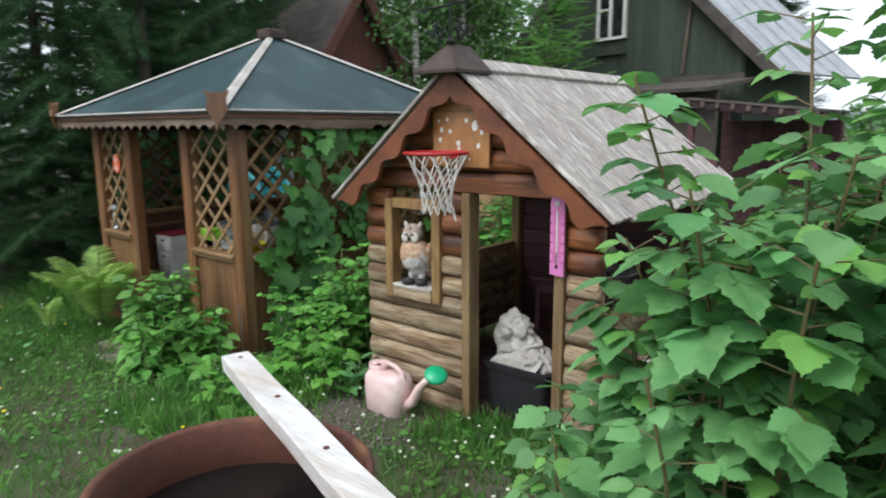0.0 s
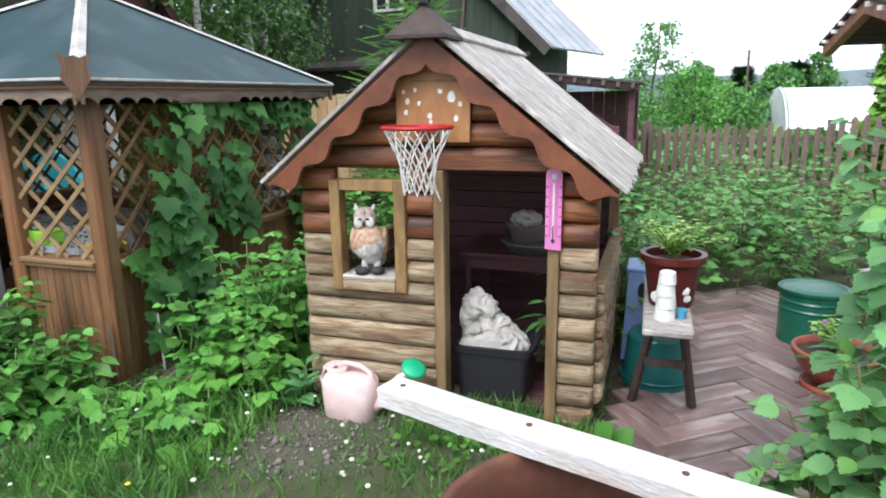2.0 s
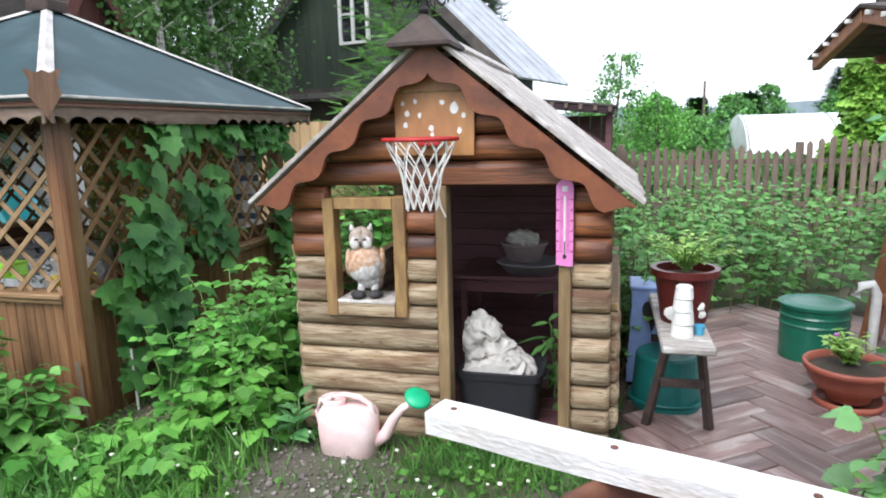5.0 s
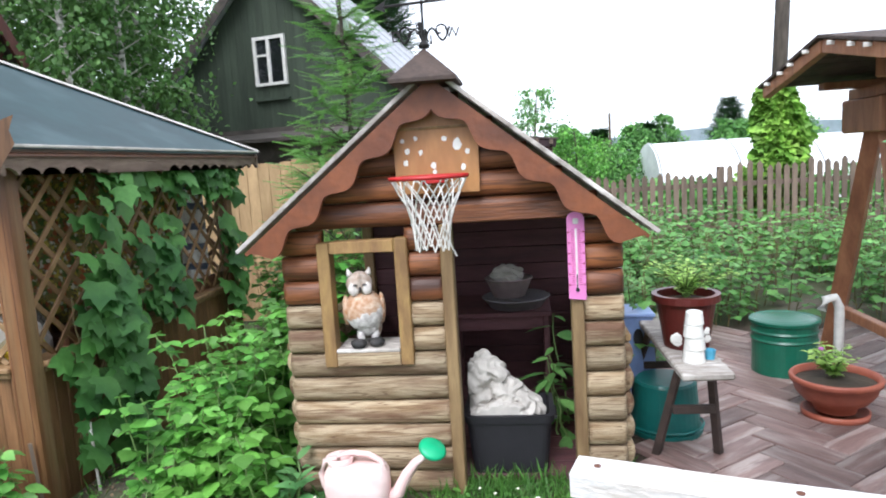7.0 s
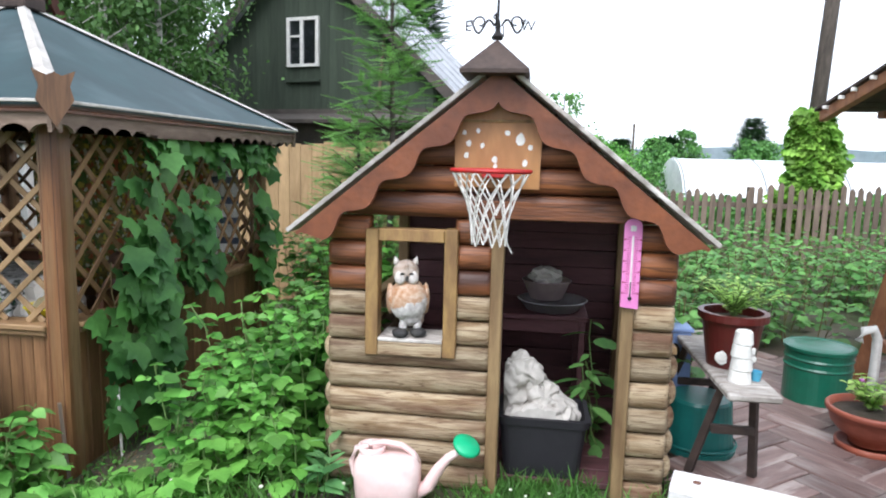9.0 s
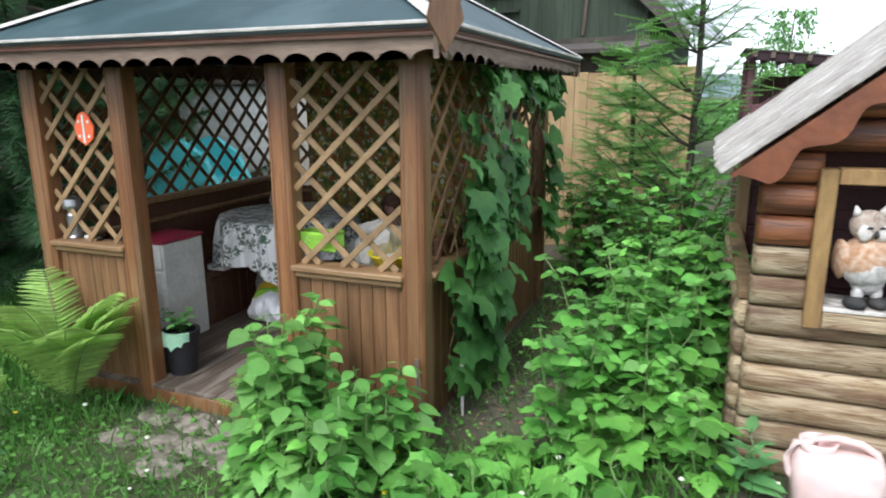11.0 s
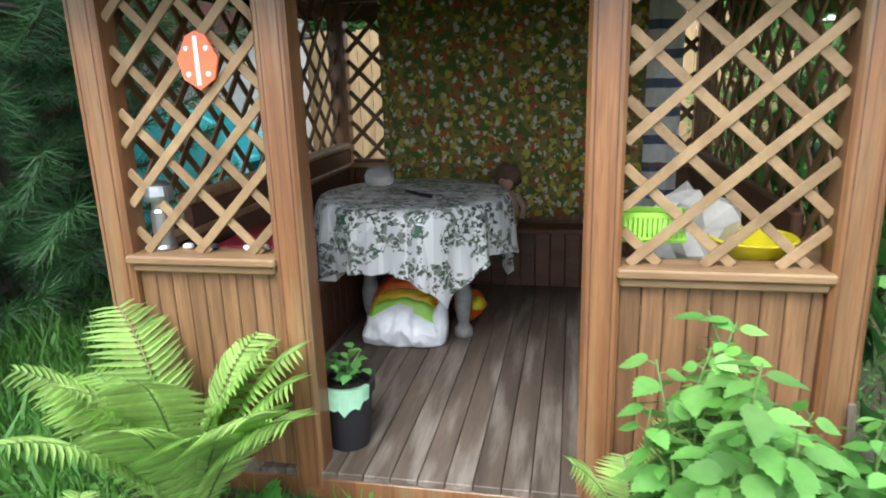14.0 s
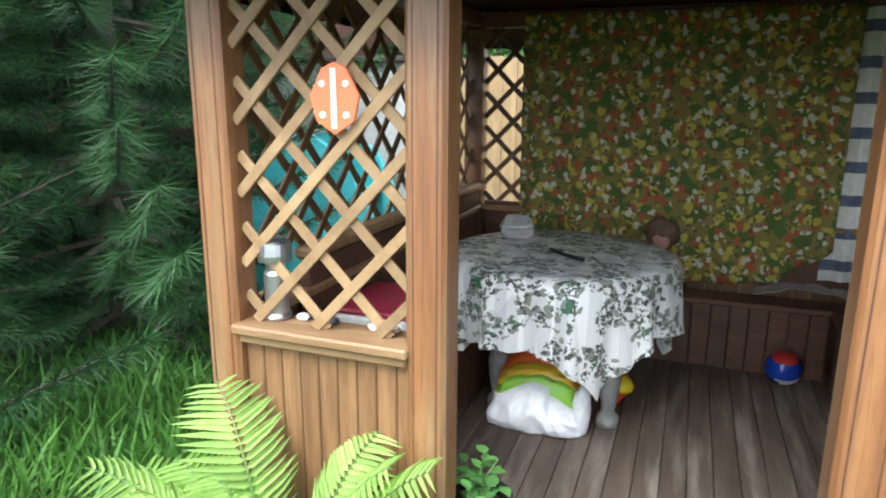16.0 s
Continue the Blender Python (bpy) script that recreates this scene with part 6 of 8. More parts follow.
def build_gazebo_clutter():
    c = thing("drawer_unit", (-3.46, 0.62, FLOOR_Z), "white plastic drawer unit with maroon top", "drawer unit")
    part("body", box(-3.60, -3.305, 0.43, 0.80, FLOOR_Z, 0.478, 0.008), M_WHITE, c)
    part("top", box(-3.61, -3.295, 0.42, 0.81, 0.48, 0.50, 0.006), M_MAROON, c, "maroon lid")
    for i in range(4):
        d = part("drawer", box(-3.59, -3.315, 0.416, 0.429, FLOOR_Z + 0.02 + 0.172 * i, FLOOR_Z + 0.18 + 0.172 * i, 0.004), M_WHITE, c)
        part("handle", box(-3.49, -3.42, 0.408, 0.4155, FLOOR_Z + 0.13 + 0.172 * i, FLOOR_Z + 0.145 + 0.172 * i, 0.002), M_BLACK, d)
    c.matrix_basis = Matrix.Translation((-0.13, 0, 0)) @ c.matrix_basis
    p = pot("dark_flower_pot", (-3.08, 0.155, FLOOR_Z), 0.105, 0.27, M_BLACK, "black plastic pot with a wilting plant", taper=0.75, rim=0.008)
    sprig(p, (-3.08, 0.155, 0.02), 14, 0.13, 0.15, 6, M_DARKLEAF, 0.05, 15)
    bm = bmesh.new()
    rim = []
    for i in range(13):      # a scrap of film hanging over the rim
        a = radians(-130 + 9 * i)
        u = abs(i - 6) / 6
        cx, cy = -3.08 + 0.117 * math.cos(a), 0.155 + 0.117 * math.sin(a)
        rim.append([bm.verts.new((cx - 0.02 * math.cos(a), cy - 0.02 * math.sin(a), 0.050)), bm.verts.new((cx, cy, 0.052)), bm.verts.new((cx + 0.004 * math.cos(7 * i), cy - 0.004, -0.045 + 0.05 * u + 0.012 * math.sin(4 * i)))])
    for r0_, r1_ in zip(rim, rim[1:]):
        bm.faces.new((r0_[0], r0_[1], r1_[1], r1_[0]))
        bm.faces.new((r0_[1], r0_[2], r1_[2], r1_[1]))
    part("film_scrap", bm, mat("pale_green_film", (0.36, 0.58, 0.40), (0.28, 0.48, 0.33), 6, 0.5), p, "pale green film over the rim")
    k = thing("steel_lantern", (-3.685, 0.02, SILL_Z + 0.01), "steel solar lantern standing on the sill", "lantern")
    part("body", lathe([(0.04, 0.0), (0.044, 0.01), (0.036, 0.02), (0.036, 0.14), (0.03, 0.15), (0.03, 0.18)], 20, (-3.685, 0.02, SILL_Z + 0.01)), M_STEEL, k, smooth=False)
    part("cap", lathe([(0.05, 0.18), (0.052, 0.20), (0.048, 0.235), (0.03, 0.25), (0, 0.252)], 20, (-3.685, 0.02, SILL_Z + 0.01)), M_STEEL, k, smooth=False)
    s = thing("orange_reflector", (-3.40, 0.02, 1.15), "orange plastic reflector with a white bar in the lattice", "reflector")
    o = [(-0.072, 0.015), (-0.035, 0.085), (0.0, 0.10), (0.035, 0.085), (0.072, 0.015), (0.055, -0.05), (0.0, -0.085), (-0.055, -0.05)]
    part("plate", extrude_outline([(x - 3.43, z + 1.24) for x, z in o], 0.01, Matrix.Translation((0, -0.046, 0)) @ XZ), M_SIGN, s)
    part("bar", box(-3.438, -3.422, -0.0505, -0.0465, 1.17, 1.325, 0.001), M_WHITE, s, "white vertical bar")
    for dx, dz in ((-0.035, 0.045), (0.035, 0.045), (-0.035, -0.035), (0.035, -0.035)):
        part("stud", lathe([(0.01, 0), (0.008, 0.004), (0, 0.005)], 10, (0, 0, 0), Matrix.Translation((-3.43 + dx, -0.0465, 1.24 + dz)) @ Matrix.Rotation(radians(90), 4, "X")), M_WHITE, s)
    b = thing("lime_basket", (-1.98, 0.05, 0.66), "lime green plastic basket hooked on the lattice", "basket")
    part("base", box(-2.085, -1.885, 0.012, 0.10, 0.655, 0.662, 0.002), M_LIME, b)
    for z0, z1 in ((0.663, 0.673), (0.735, 0.752)):
        for y in (0.007, 0.100):
            part("rim_bar", box(-2.09, -1.88, y, y + 0.005, z0, z1, 0.001), M_LIME, b)
        for x in (-2.09, -1.885):
            part("rim_bar", box(x, x + 0.005, 0.0125, 0.0995, z0, z1, 0.001), M_LIME, b)
    for i in range(14):
        x = -2.085 + 0.0147 * i
        for y in (0.0075, 0.1005):
            part("slat", box(x, x + 0.009, y, y + 0.004, 0.6735, 0.7345, 0), M_LIME, b)
    part("yellow_bowl", lathe([(0.085, 0.0), (0.13, 0.10), (0.14, 0.105), (0.133, 0.112), (0.08, 0.01)], 30, (-1.645, 0.19, SILL_Z - 0.055)), M_YELLOW, None, "bright yellow plastic bowl behind the sill", smooth=True, category="bowl")
    bag = part("clear_plastic_bag", blob(0.17, 0.16, 0.19, (-1.79, 0.36, SILL_Z - 0.02), 3, 0.45, 6, 6), M_CLOTH, None, "crumpled whitish plastic bag on the side bench", category="bag")
    bag = part("white_plastic_bag", blob(0.24, 0.17, 0.16, (-1.72, 0.28, 0.32), 3, 0.5, 8, 7), M_CLOTH, None, "crumpled white plastic bags under a yellow bowl", category="bag")
    q = crumple(-2.17, -1.66, 2.16, 2.285, lambda u, v: 0.235 + 0.05 * math.sin(math.pi * u), 3.0, mat("grey_rose_blanket2", (0.30, 0.265, 0.25), (0.23, 0.2, 0.19), 6, 0.95, 0.5), None, "folded_blanket", "folded grey blanket on the back bench", n=18, amp=0.02)
    tagged(q, category="blanket")
    part("book", box(-3.55, -3.40, 0.95, 1.12, 0.177, 0.215, 0.003), M_WHITE, None, "pale book lying on the side bench", category="book")
    part("red_toy", blob(0.06, 0.05, 0.03, (-3.53, 1.25, 0.205), 2, 0.3, 4), M_ORANGE, None, "small orange toy on the side bench", smooth=True, category="toy")
    for i, x in enumerate((-3.60, -3.50, -3.36, -3.30)):
        part("sill_pebble", blob(0.022, 0.018, 0.012, (x, 0.03, SILL_Z + 0.019), 2, 0.3, i), (M_WHITE, M_BLACK, M_WHITE, M_STONE)[i], None, "small pale stone on the gazebo sill", category="stone", group="stones on the sill")


build_table()
build_pool_bundle()
build_ball()
build_curtain()
build_doll()
build_gazebo_clutter()

# ---- plants ----
def plant_bush(name, label, bases, heights, leaf, mt, seed, lean=0.25, step=0.055, shape=BERRY, canem=M_CANE, petiole=0.07, leaflets=3, cane_r=0.006, low=0.12, droop=0.35, category="bush", kind="", single=None, mt2=None):
    """Canes rising from their bases, with compound leaves at every node."""
    rr = np.random.default_rng(seed)
    x, y = np.mean([b[0] for b in bases]), np.mean([b[1] for b in bases])
    t = thing(name, (x, y, gz(x, y)), label, category, kind=kind)
    joined = kind == "stuff" or len(bases) > 92
    bm = bmesh.new()
    P, Fw, S = [], [], []
    for (bx, by), hgt in zip(bases, heights):
        a = rr.uniform(0, 2 * math.pi)
        ln = lean * rr.uniform(0.3, 1.0) * hgt
        z0 = gz(bx, by) - 0.03
        pts = []
        for s in np.linspace(0, 1, 7):
            pts.append(Vector((bx + math.cos(a) * ln * s ** 1.8 + 0.012 * rr.normal(), by + math.sin(a) * ln * s ** 1.8 + 0.012 * rr.normal(), z0 + hgt * (s - 0.10 * s ** 3))))
        add_tube(bm, pts, cane_r, cane_r * 0.45, 5)
        n = max(3, int(hgt / step))
        ang = rr.uniform(0, 6.28)
        for i in range(n):
            s = low + (1 - low) * (i + rr.uniform(0, 0.6)) / n
            k = min(5, int(s * 6))
            p = pts[k].lerp(pts[k + 1], min(1.0, s * 6 - k))
            ang += 2.4 + rr.normal() * 0.3
            d = Vector((math.cos(ang), math.sin(ang), rr.uniform(0.05, 0.7))).normalized()
            pl = petiole * rr.uniform(0.6, 1.4) * (1.15 - 0.5 * s)
            q = p + d * pl
            add_tube(bm, [p, q], 0.0018, 0.0014, 3)
            ls = leaf * rr.uniform(0.55, 1.3) * (1.1 - 0.35 * s)
            f0 = Vector((d.x, d.y, d.z * 0.3 - droop * rr.uniform(0.3, 1.3)))
            P.append(tuple(q)), Fw.append(tuple(f0)), S.append(ls)
            side = Vector((-d.y, d.x, 0))
            for sg in ((-1, 1) if leaflets >= 3 else ()):
                P.append(tuple(q - d * pl * 0.25)), Fw.append(tuple(side * sg + f0 * 0.45)), S.append(ls * 0.82)
            if leaflets >= 5:
                for sg in (-1, 1):
                    P.append(tuple(q - d * pl * 0.6)), Fw.append(tuple(side * sg + f0 * 0.1)), S.append(ls * 0.7)
        if not joined:
            part("cane", bm, canem, t)
            bm = bmesh.new()
    if joined:
        part("cane", bm, canem, t, kind="stuff")
    else:
        bm.free()
    P, Fw, S = np.array(P), np.array(Fw), np.array(S)
    up = np.tile([0.0, 0.0, 1.0], (len(P), 1)) + rr.normal(0, 0.28, (len(P), 3))
    if single is not None:      # the leaves that hang nearest the path are pieces of their own
        near = [i for i in range(len(P)) if P[i][1] < single][:300]
        me = bpy.data.meshes.new("leaf")
        me.from_pydata(shape[0], [], shape[1])
        me.materials.append(mt)
        for i in near:
            fw = Vector(Fw[i]).normalized()
            sd = fw.cross(Vector(up[i])).normalized()
            nr = sd.cross(fw)
            m = Matrix((sd, fw, nr)).transposed().to_4x4()
            ob = new("leaf", me)
            ob.parent = t
            ob.matrix_parent_inverse = WM[t].inverted()
            ob.matrix_basis = Matrix.Translation(P[i]) @ m @ Matrix.Scale(S[i], 4)
        rest = np.setdiff1d(np.arange(len(P)), near)
        P, Fw, up, S = P[rest], Fw[rest], up[rest], S[rest]
    if mt2 is not None:      # the paler young leaves
        pale = rr.random(len(P)) < 0.3
        part("young_foliage", scatter_mesh("young_foliage", *shape, P[pale], Fw[pale], up[pale], S[pale] * 0.8), mt2, t, kind="stuff")
        P, Fw, up, S = P[~pale], Fw[~pale], up[~pale], S[~pale]
    part("foliage", scatter_mesh("foliage", *shape, P, Fw, up, S), mt, t, kind="stuff")
    return t


def spots(n, seed, x0, x1, y0, y1, keep=None):
    rr = random.Random(seed)
    out = []
    while len(out) < n:
        p = (rr.uniform(x0, x1), rr.uniform(y0, y1))
        if keep is None or keep(*p):
            out.append(p)
    return out


def build_bushes():
    rr = random.Random(11)
    # raspberry thicket beside the path
    b = spots(14, 91, 2.45, 2.8, -1.70, -1.4) + spots(78, 1, 2.4, 3.75, -1.70, -0.7, lambda x, y: x > 2.36 + 0.36 * (y + 1.6) and y < -0.72 + 0.25 * (x - 2.2) and math.hypot(x - 3.07, y + 2.83) > 1.05)
    plant_bush("raspberry_bush", "raspberry canes with large toothed green leaves", b, [min(2.15, 1.15 + 1.75 * (x - 2.3) - 0.35 * max(0, y + 1.2)) * rr.uniform(0.8, 1.08) for x, y in b], 0.097, M_LEAF, 2, petiole=0.095, step=0.030, droop=0.5, lean=0.2, single=-1.45, mt2=M_NETTLE)
    b = spots(17, 92, 2.05, 2.5, -1.72, -1.35)
    plant_bush("raspberry_edge", "raspberry shoots leaning out over the path", b, [(0.60 + 0.9 * (x - 2.0)) * rr.uniform(0.8, 1.15) for x, y in b], 0.10, M_LEAF, 25, petiole=0.08, step=0.042, droop=0.5, lean=0.28, mt2=M_NETTLE)
    b = [(2.66, -1.70), (2.62, -1.64)]
    plant_bush("raspberry_shoot", "slender raspberry shoot rising above the thicket", b, [1.6, 1.45], 0.085, M_LEAF, 24, petiole=0.08, step=0.11, droop=0.4, low=0.3)
    b = spots(11, 3, 2.34, 2.62, -1.3, -0.85)
    plant_bush("young_raspberry", "low raspberry shoots spilling over the paving edge", b, [rr.uniform(0.25, 0.5) for _ in b], 0.11, M_LEAF, 4, petiole=0.07, lean=0.5)
    # light-leaved bush between gazebo and playhouse
    b = spots(90, 5, -0.85, -0.06, -0.25, 0.95, lambda x, y: x > -0.62 - 0.25 * (0.3 - y))
    plant_bush("berry_bush", "bright green berry bush between gazebo and playhouse", b, [rr.uniform(0.55, 1.0) * (0.78 if y < 0.05 else 1.0) for x, y in b], 0.095, M_LEAFLITE, 6, lean=0.35, step=0.05, petiole=0.07, droop=0.3, canem=M_STEM, mt2=M_NETTLE)
    b = spots(30, 7, -1.25, -0.2, -0.8, -0.1)
    plant_bush("low_weeds", "low leafy weeds at the lawn edge", b, [rr.uniform(0.12, 0.28) for _ in b], 0.12, M_LEAFLITE, 8, lean=0.5, step=0.04, petiole=0.06, canem=M_STEM, shape=LOBED, leaflets=1)
    b = spots(22, 9, -0.95, 0.0, 1.7, 4.2)
    plant_bush("back_shrubs", "dark green shrubs behind the playhouse", b, [rr.uniform(0.6, 1.1) for _ in b], 0.10, M_DARKLEAF, 10, lean=0.4, step=0.07, petiole=0.09)
    b = spots(14, 29, -0.6, -0.08, 1.5, 2.7) + spots(20, 28, -1.2, -0.55, 2.45, 3.2)
    plant_bush("tall_shrub", "tall light green shrub before the board fence", b, [rr.uniform(0.9, 1.2) * (1.15 if y < 2.4 else 1.0) for x, y in b], 0.10, M_LEAFLITE, 30, lean=0.3, step=0.06, petiole=0.08, mt2=M_LEAF)
    # nettle-like plants at the gazebo front
    b = spots(78, 12, -1.98, -1.34, -0.82, -0.28)
    plant_bush("leafy_perennial", "pale green leafy plants against the gazebo panel", b, [rr.uniform(0.36, 0.66) * (1.42 if -1.95 < x < -1.74 and y > -0.65 else 0.92) for x, y in b], 0.12, M_NETTLE, 13, lean=0.2, step=0.032, petiole=0.03, canem=M_STEM, leaflets=1, droop=0.35, shape=jagged_leaf(7, 0.33), mt2=M_LEAFLITE)
    b = [(0.02, -0.16), (0.05, -0.20), (0.0, -0.22)]
    plant_bush("milkweed", "long-leaved green plant at the playhouse corner", b, [0.34, 0.28, 0.22], 0.15, M_LEAF, 14, lean=0.3, step=0.035, petiole=0.01, canem=M_STEM, leaflets=1, shape=jagged_leaf(4, 0.16), droop=-0.3)
    b = [(1.32, 0.62), (1.36, 0.70), (1.30, 0.55), (1.35, 0.50)]
    plant_bush("shade_plant", "long-leaved plant growing inside the playhouse", b, [0.62, 0.8, 0.55, 0.5], 0.19, M_DARKLEAF, 15, lean=0.3, step=0.075, petiole=0.03, canem=M_STEM, leaflets=1, shape=jagged_leaf(4, 0.18))
    # raspberry rows beyond the terrace, too many to count
    b = spots(300, 16, 1.2, 6.6, 2.35, 6.6, lambda x, y: not (2.6 < x < 5.3 and y < 2.75))
    t = plant_bush("raspberry_rows", "dense green raspberry rows before the picket fence", b, [rr.uniform(0.6, 1.02) for _ in b], 0.092, M_DARKLEAF, 17, lean=0.35, step=0.055, petiole=0.12, kind="stuff")
    b = spots(50, 18, 1.64, 1.95, 0.9, 2.2)
    plant_bush("side_shrub", "green shrub along the playhouse side", b, [rr.uniform(0.5, 0.95) for _ in b], 0.09, M_DARKLEAF, 19, lean=0.3, step=0.08)
    b = spots(26, 20, -3.95, -2.95, -1.9, -0.95)
    plant_bush("ground_weeds", "low wild weeds beside the fern", b, [rr.uniform(0.12, 0.28) for _ in b], 0.06, M_LEAF, 21, lean=0.6, step=0.03, petiole=0.03, canem=M_STEM, leaflets=1)


build_bushes()


def build_fern(name, at, n, length, seed, label, tilt=0.55):
    rr = np.random.default_rng(seed)
    x, y = at
    z = gz(x, y)
    t = thing(name, (x, y, z), label, "fern")
    PIN = ([(0, 0, 0), (0.060, 0.10, 0.02), (0.048, 0.55, 0.0), (0.0, 1.0, -0.16), (-0.048, 0.55, 0.0), (-0.060, 0.10, 0.02)], [(0, 1, 2, 3), (0, 3, 4, 5)])
    for i in range(n):
        a = 2 * math.pi * i / n + rr.normal() * 0.18
        L = length * rr.uniform(0.72, 1.06)
        ti = tilt * rr.uniform(0.45, 1.4)
        d = Vector((math.cos(a), math.sin(a), 0))
        if d.y > 0:
            d.y *= 0.12 if name == "ostrich_fern" else 1.0
            ti *= 0.55 + 0.45 * abs(d.x)
        d.normalize()
        pts = []
        for s in np.linspace(0, 1, 15):
            out = L * (math.sin(ti) * s + 0.15 * s ** 2.6)
            pts.append(Vector((x, y, z)) + d * out + Vector((0, 0, L * (math.cos(ti) * s - 0.20 * s ** 3.2))))
        bm = tube(pts, 0.006, 0.0015, 4)
        fr = part("frond", bm, M_STEM, t)
        P, Fw, U, S = [], [], [], []
        side = Vector((-d.y, d.x, 0))
        m = 30
        for k in range(m):
            s = 0.14 + 0.86 * k / m
            j = min(13, int(s * 14))
            p = pts[j].lerp(pts[j + 1], s * 14 - j)
            tan = (pts[j + 1] - pts[j]).normalized()
            nor = side.cross(tan)
            w = 0.19 * length * math.sin(math.pi * (0.10 + 0.88 * (1 - s) ** 0.8)) ** 0.9 * (1 if s > 0.25 else s / 0.25)
            for sg in (-1, 1):
                f = side * sg + tan * 0.42 - nor * 0.0 + Vector((0, 0, -0.12 * rr.uniform(0, 1)))
                P.append(tuple(p)), Fw.append(tuple(f)), U.append(tuple(nor if nor.z > 0 else -nor)), S.append(max(0.012, w * rr.uniform(0.9, 1.08)))
        part("frond_blade", scatter_mesh("frond_blade", *PIN, np.array(P), np.array(Fw), np.array(U), np.array(S)), M_FERN, fr)


build_fern("ostrich_fern", (-3.50, -0.30), 20, 0.93, 31, "large bright green fern against the gazebo panel", 0.36)
build_fern("small_fern", (-3.62, -0.72), 3, 0.50, 32, "small young fern in the grass", 0.2)
build_fern("side_fern", (-2.02, -0.36), 6, 0.60, 33, "small fern among leafy plants", 0.4)


def build_vine():
    rr = np.random.default_rng(41)
    t = thing("climbing_vine", (-1.34, 1.0, gz(-1.34, 1.0)), "lobed-leaf creeper hanging over the gazebo lattice", "vine")
    P, Fw, U, S = [], [], [], []
    bm = bmesh.new()
    runs = []
    for i in range(22):       # hanging along the eave
        y = rr.uniform(0.04, 2.3)
        runs.append(((y, 1.60), (y + rr.normal() * 0.12, 1.60 - rr.uniform(0.06, 0.27))))
    for i in range(7):       # the column that drops to the ground
        y = rr.uniform(0.28, 0.62)
        runs.append(((y, 1.45 - rr.uniform(0, 0.7)), (y + 0.05 + rr.normal() * 0.09, rr.uniform(-0.22, 0.4))))
    for i in range(5):       # strands wandering over the lattice
        y = rr.uniform(0.7, 2.3)
        runs.append(((y, rr.uniform(0.6, 1.35)), (y + rr.normal() * 0.3, rr.uniform(0.35, 0.8))))
    for i in range(3):
        y = rr.uniform(1.85, 2.4)
        runs.append(((y, rr.uniform(0.9, 1.5)), (y + rr.normal() * 0.1, rr.uniform(0.3, 0.9))))
    for (y0, z0), (y1, z1) in runs:
        n = max(3, int(abs(z0 - z1) / 0.055))
        pts = []
        for k in range(n + 1):
            s = k / n
            p = Vector((-1.352 + 0.03 * rr.uniform(0, 1), y0 + (y1 - y0) * s + 0.03 * rr.normal(), z0 + (z1 - z0) * s))
            pts.append(p)
            for _ in range(1 + (rr.random() < 0.45)):
                P.append(tuple(p + Vector((rr.uniform(0.0, 0.14 if y0 < 0.8 else 0.08), rr.normal() * 0.06, rr.normal() * 0.03))))
                Fw.append((rr.uniform(0.1, 0.8), rr.normal() * 0.55, -1.0 + 0.5 * rr.uniform(0, 1)))
                U.append((1.0, rr.normal() * 0.35, 0.55 + rr.normal() * 0.3))
                S.append(rr.uniform(0.08, 0.175))
        add_tube(bm, pts, 0.004, 0.0025, 4)
    part("stem", bm, M_CANE, t, kind="stuff")
    part("foliage", scatter_mesh("foliage", *LOBED, np.array(P), np.array(Fw), np.array(U), np.array(S)), M_VINE, t, kind="stuff")
    part("plant_stake", tube([(-1.275, 0.205, -0.26), (-1.28, 0.2, 0.19)], 0.008, n=6), M_WHITEWOOD, None, "thin pale stake beside the gazebo", category="stake")
    part("plant_stake", tube([(-1.36, -0.10, -0.30), (-1.40, -0.10, 0.20)], 0.012, n=4), M_GREYFENCE, None, "short grey lath leaning on the gazebo post", category="stake")


build_vine()


# ---- lawn ----
def lawn_free(x, y):
    house = (x > -0.02) & (x < 1.62) & (y > -0.02)
    gaz = (x > -3.92) & (x < -1.34) & (y > -0.10) & (y < 2.5)
    pave = (x > 1.66) & (y > -1.25)
    gravel = ((x - 0.1) / 0.62) ** 2 + ((y + 0.52) / 0.4) ** 2 < 0.7
    steps = ((x + 2.58) / 0.62) ** 2 + ((y + 0.36) / 0.36) ** 2 < 0.9
    drum = (x - 1.74) ** 2 + (y + 2.05) ** 2 < 0.11
    bed = (x > -1.3) & (x < 0) & (y > -0.1)
    return ~(house | gaz | pave | drum), gravel | steps | bed


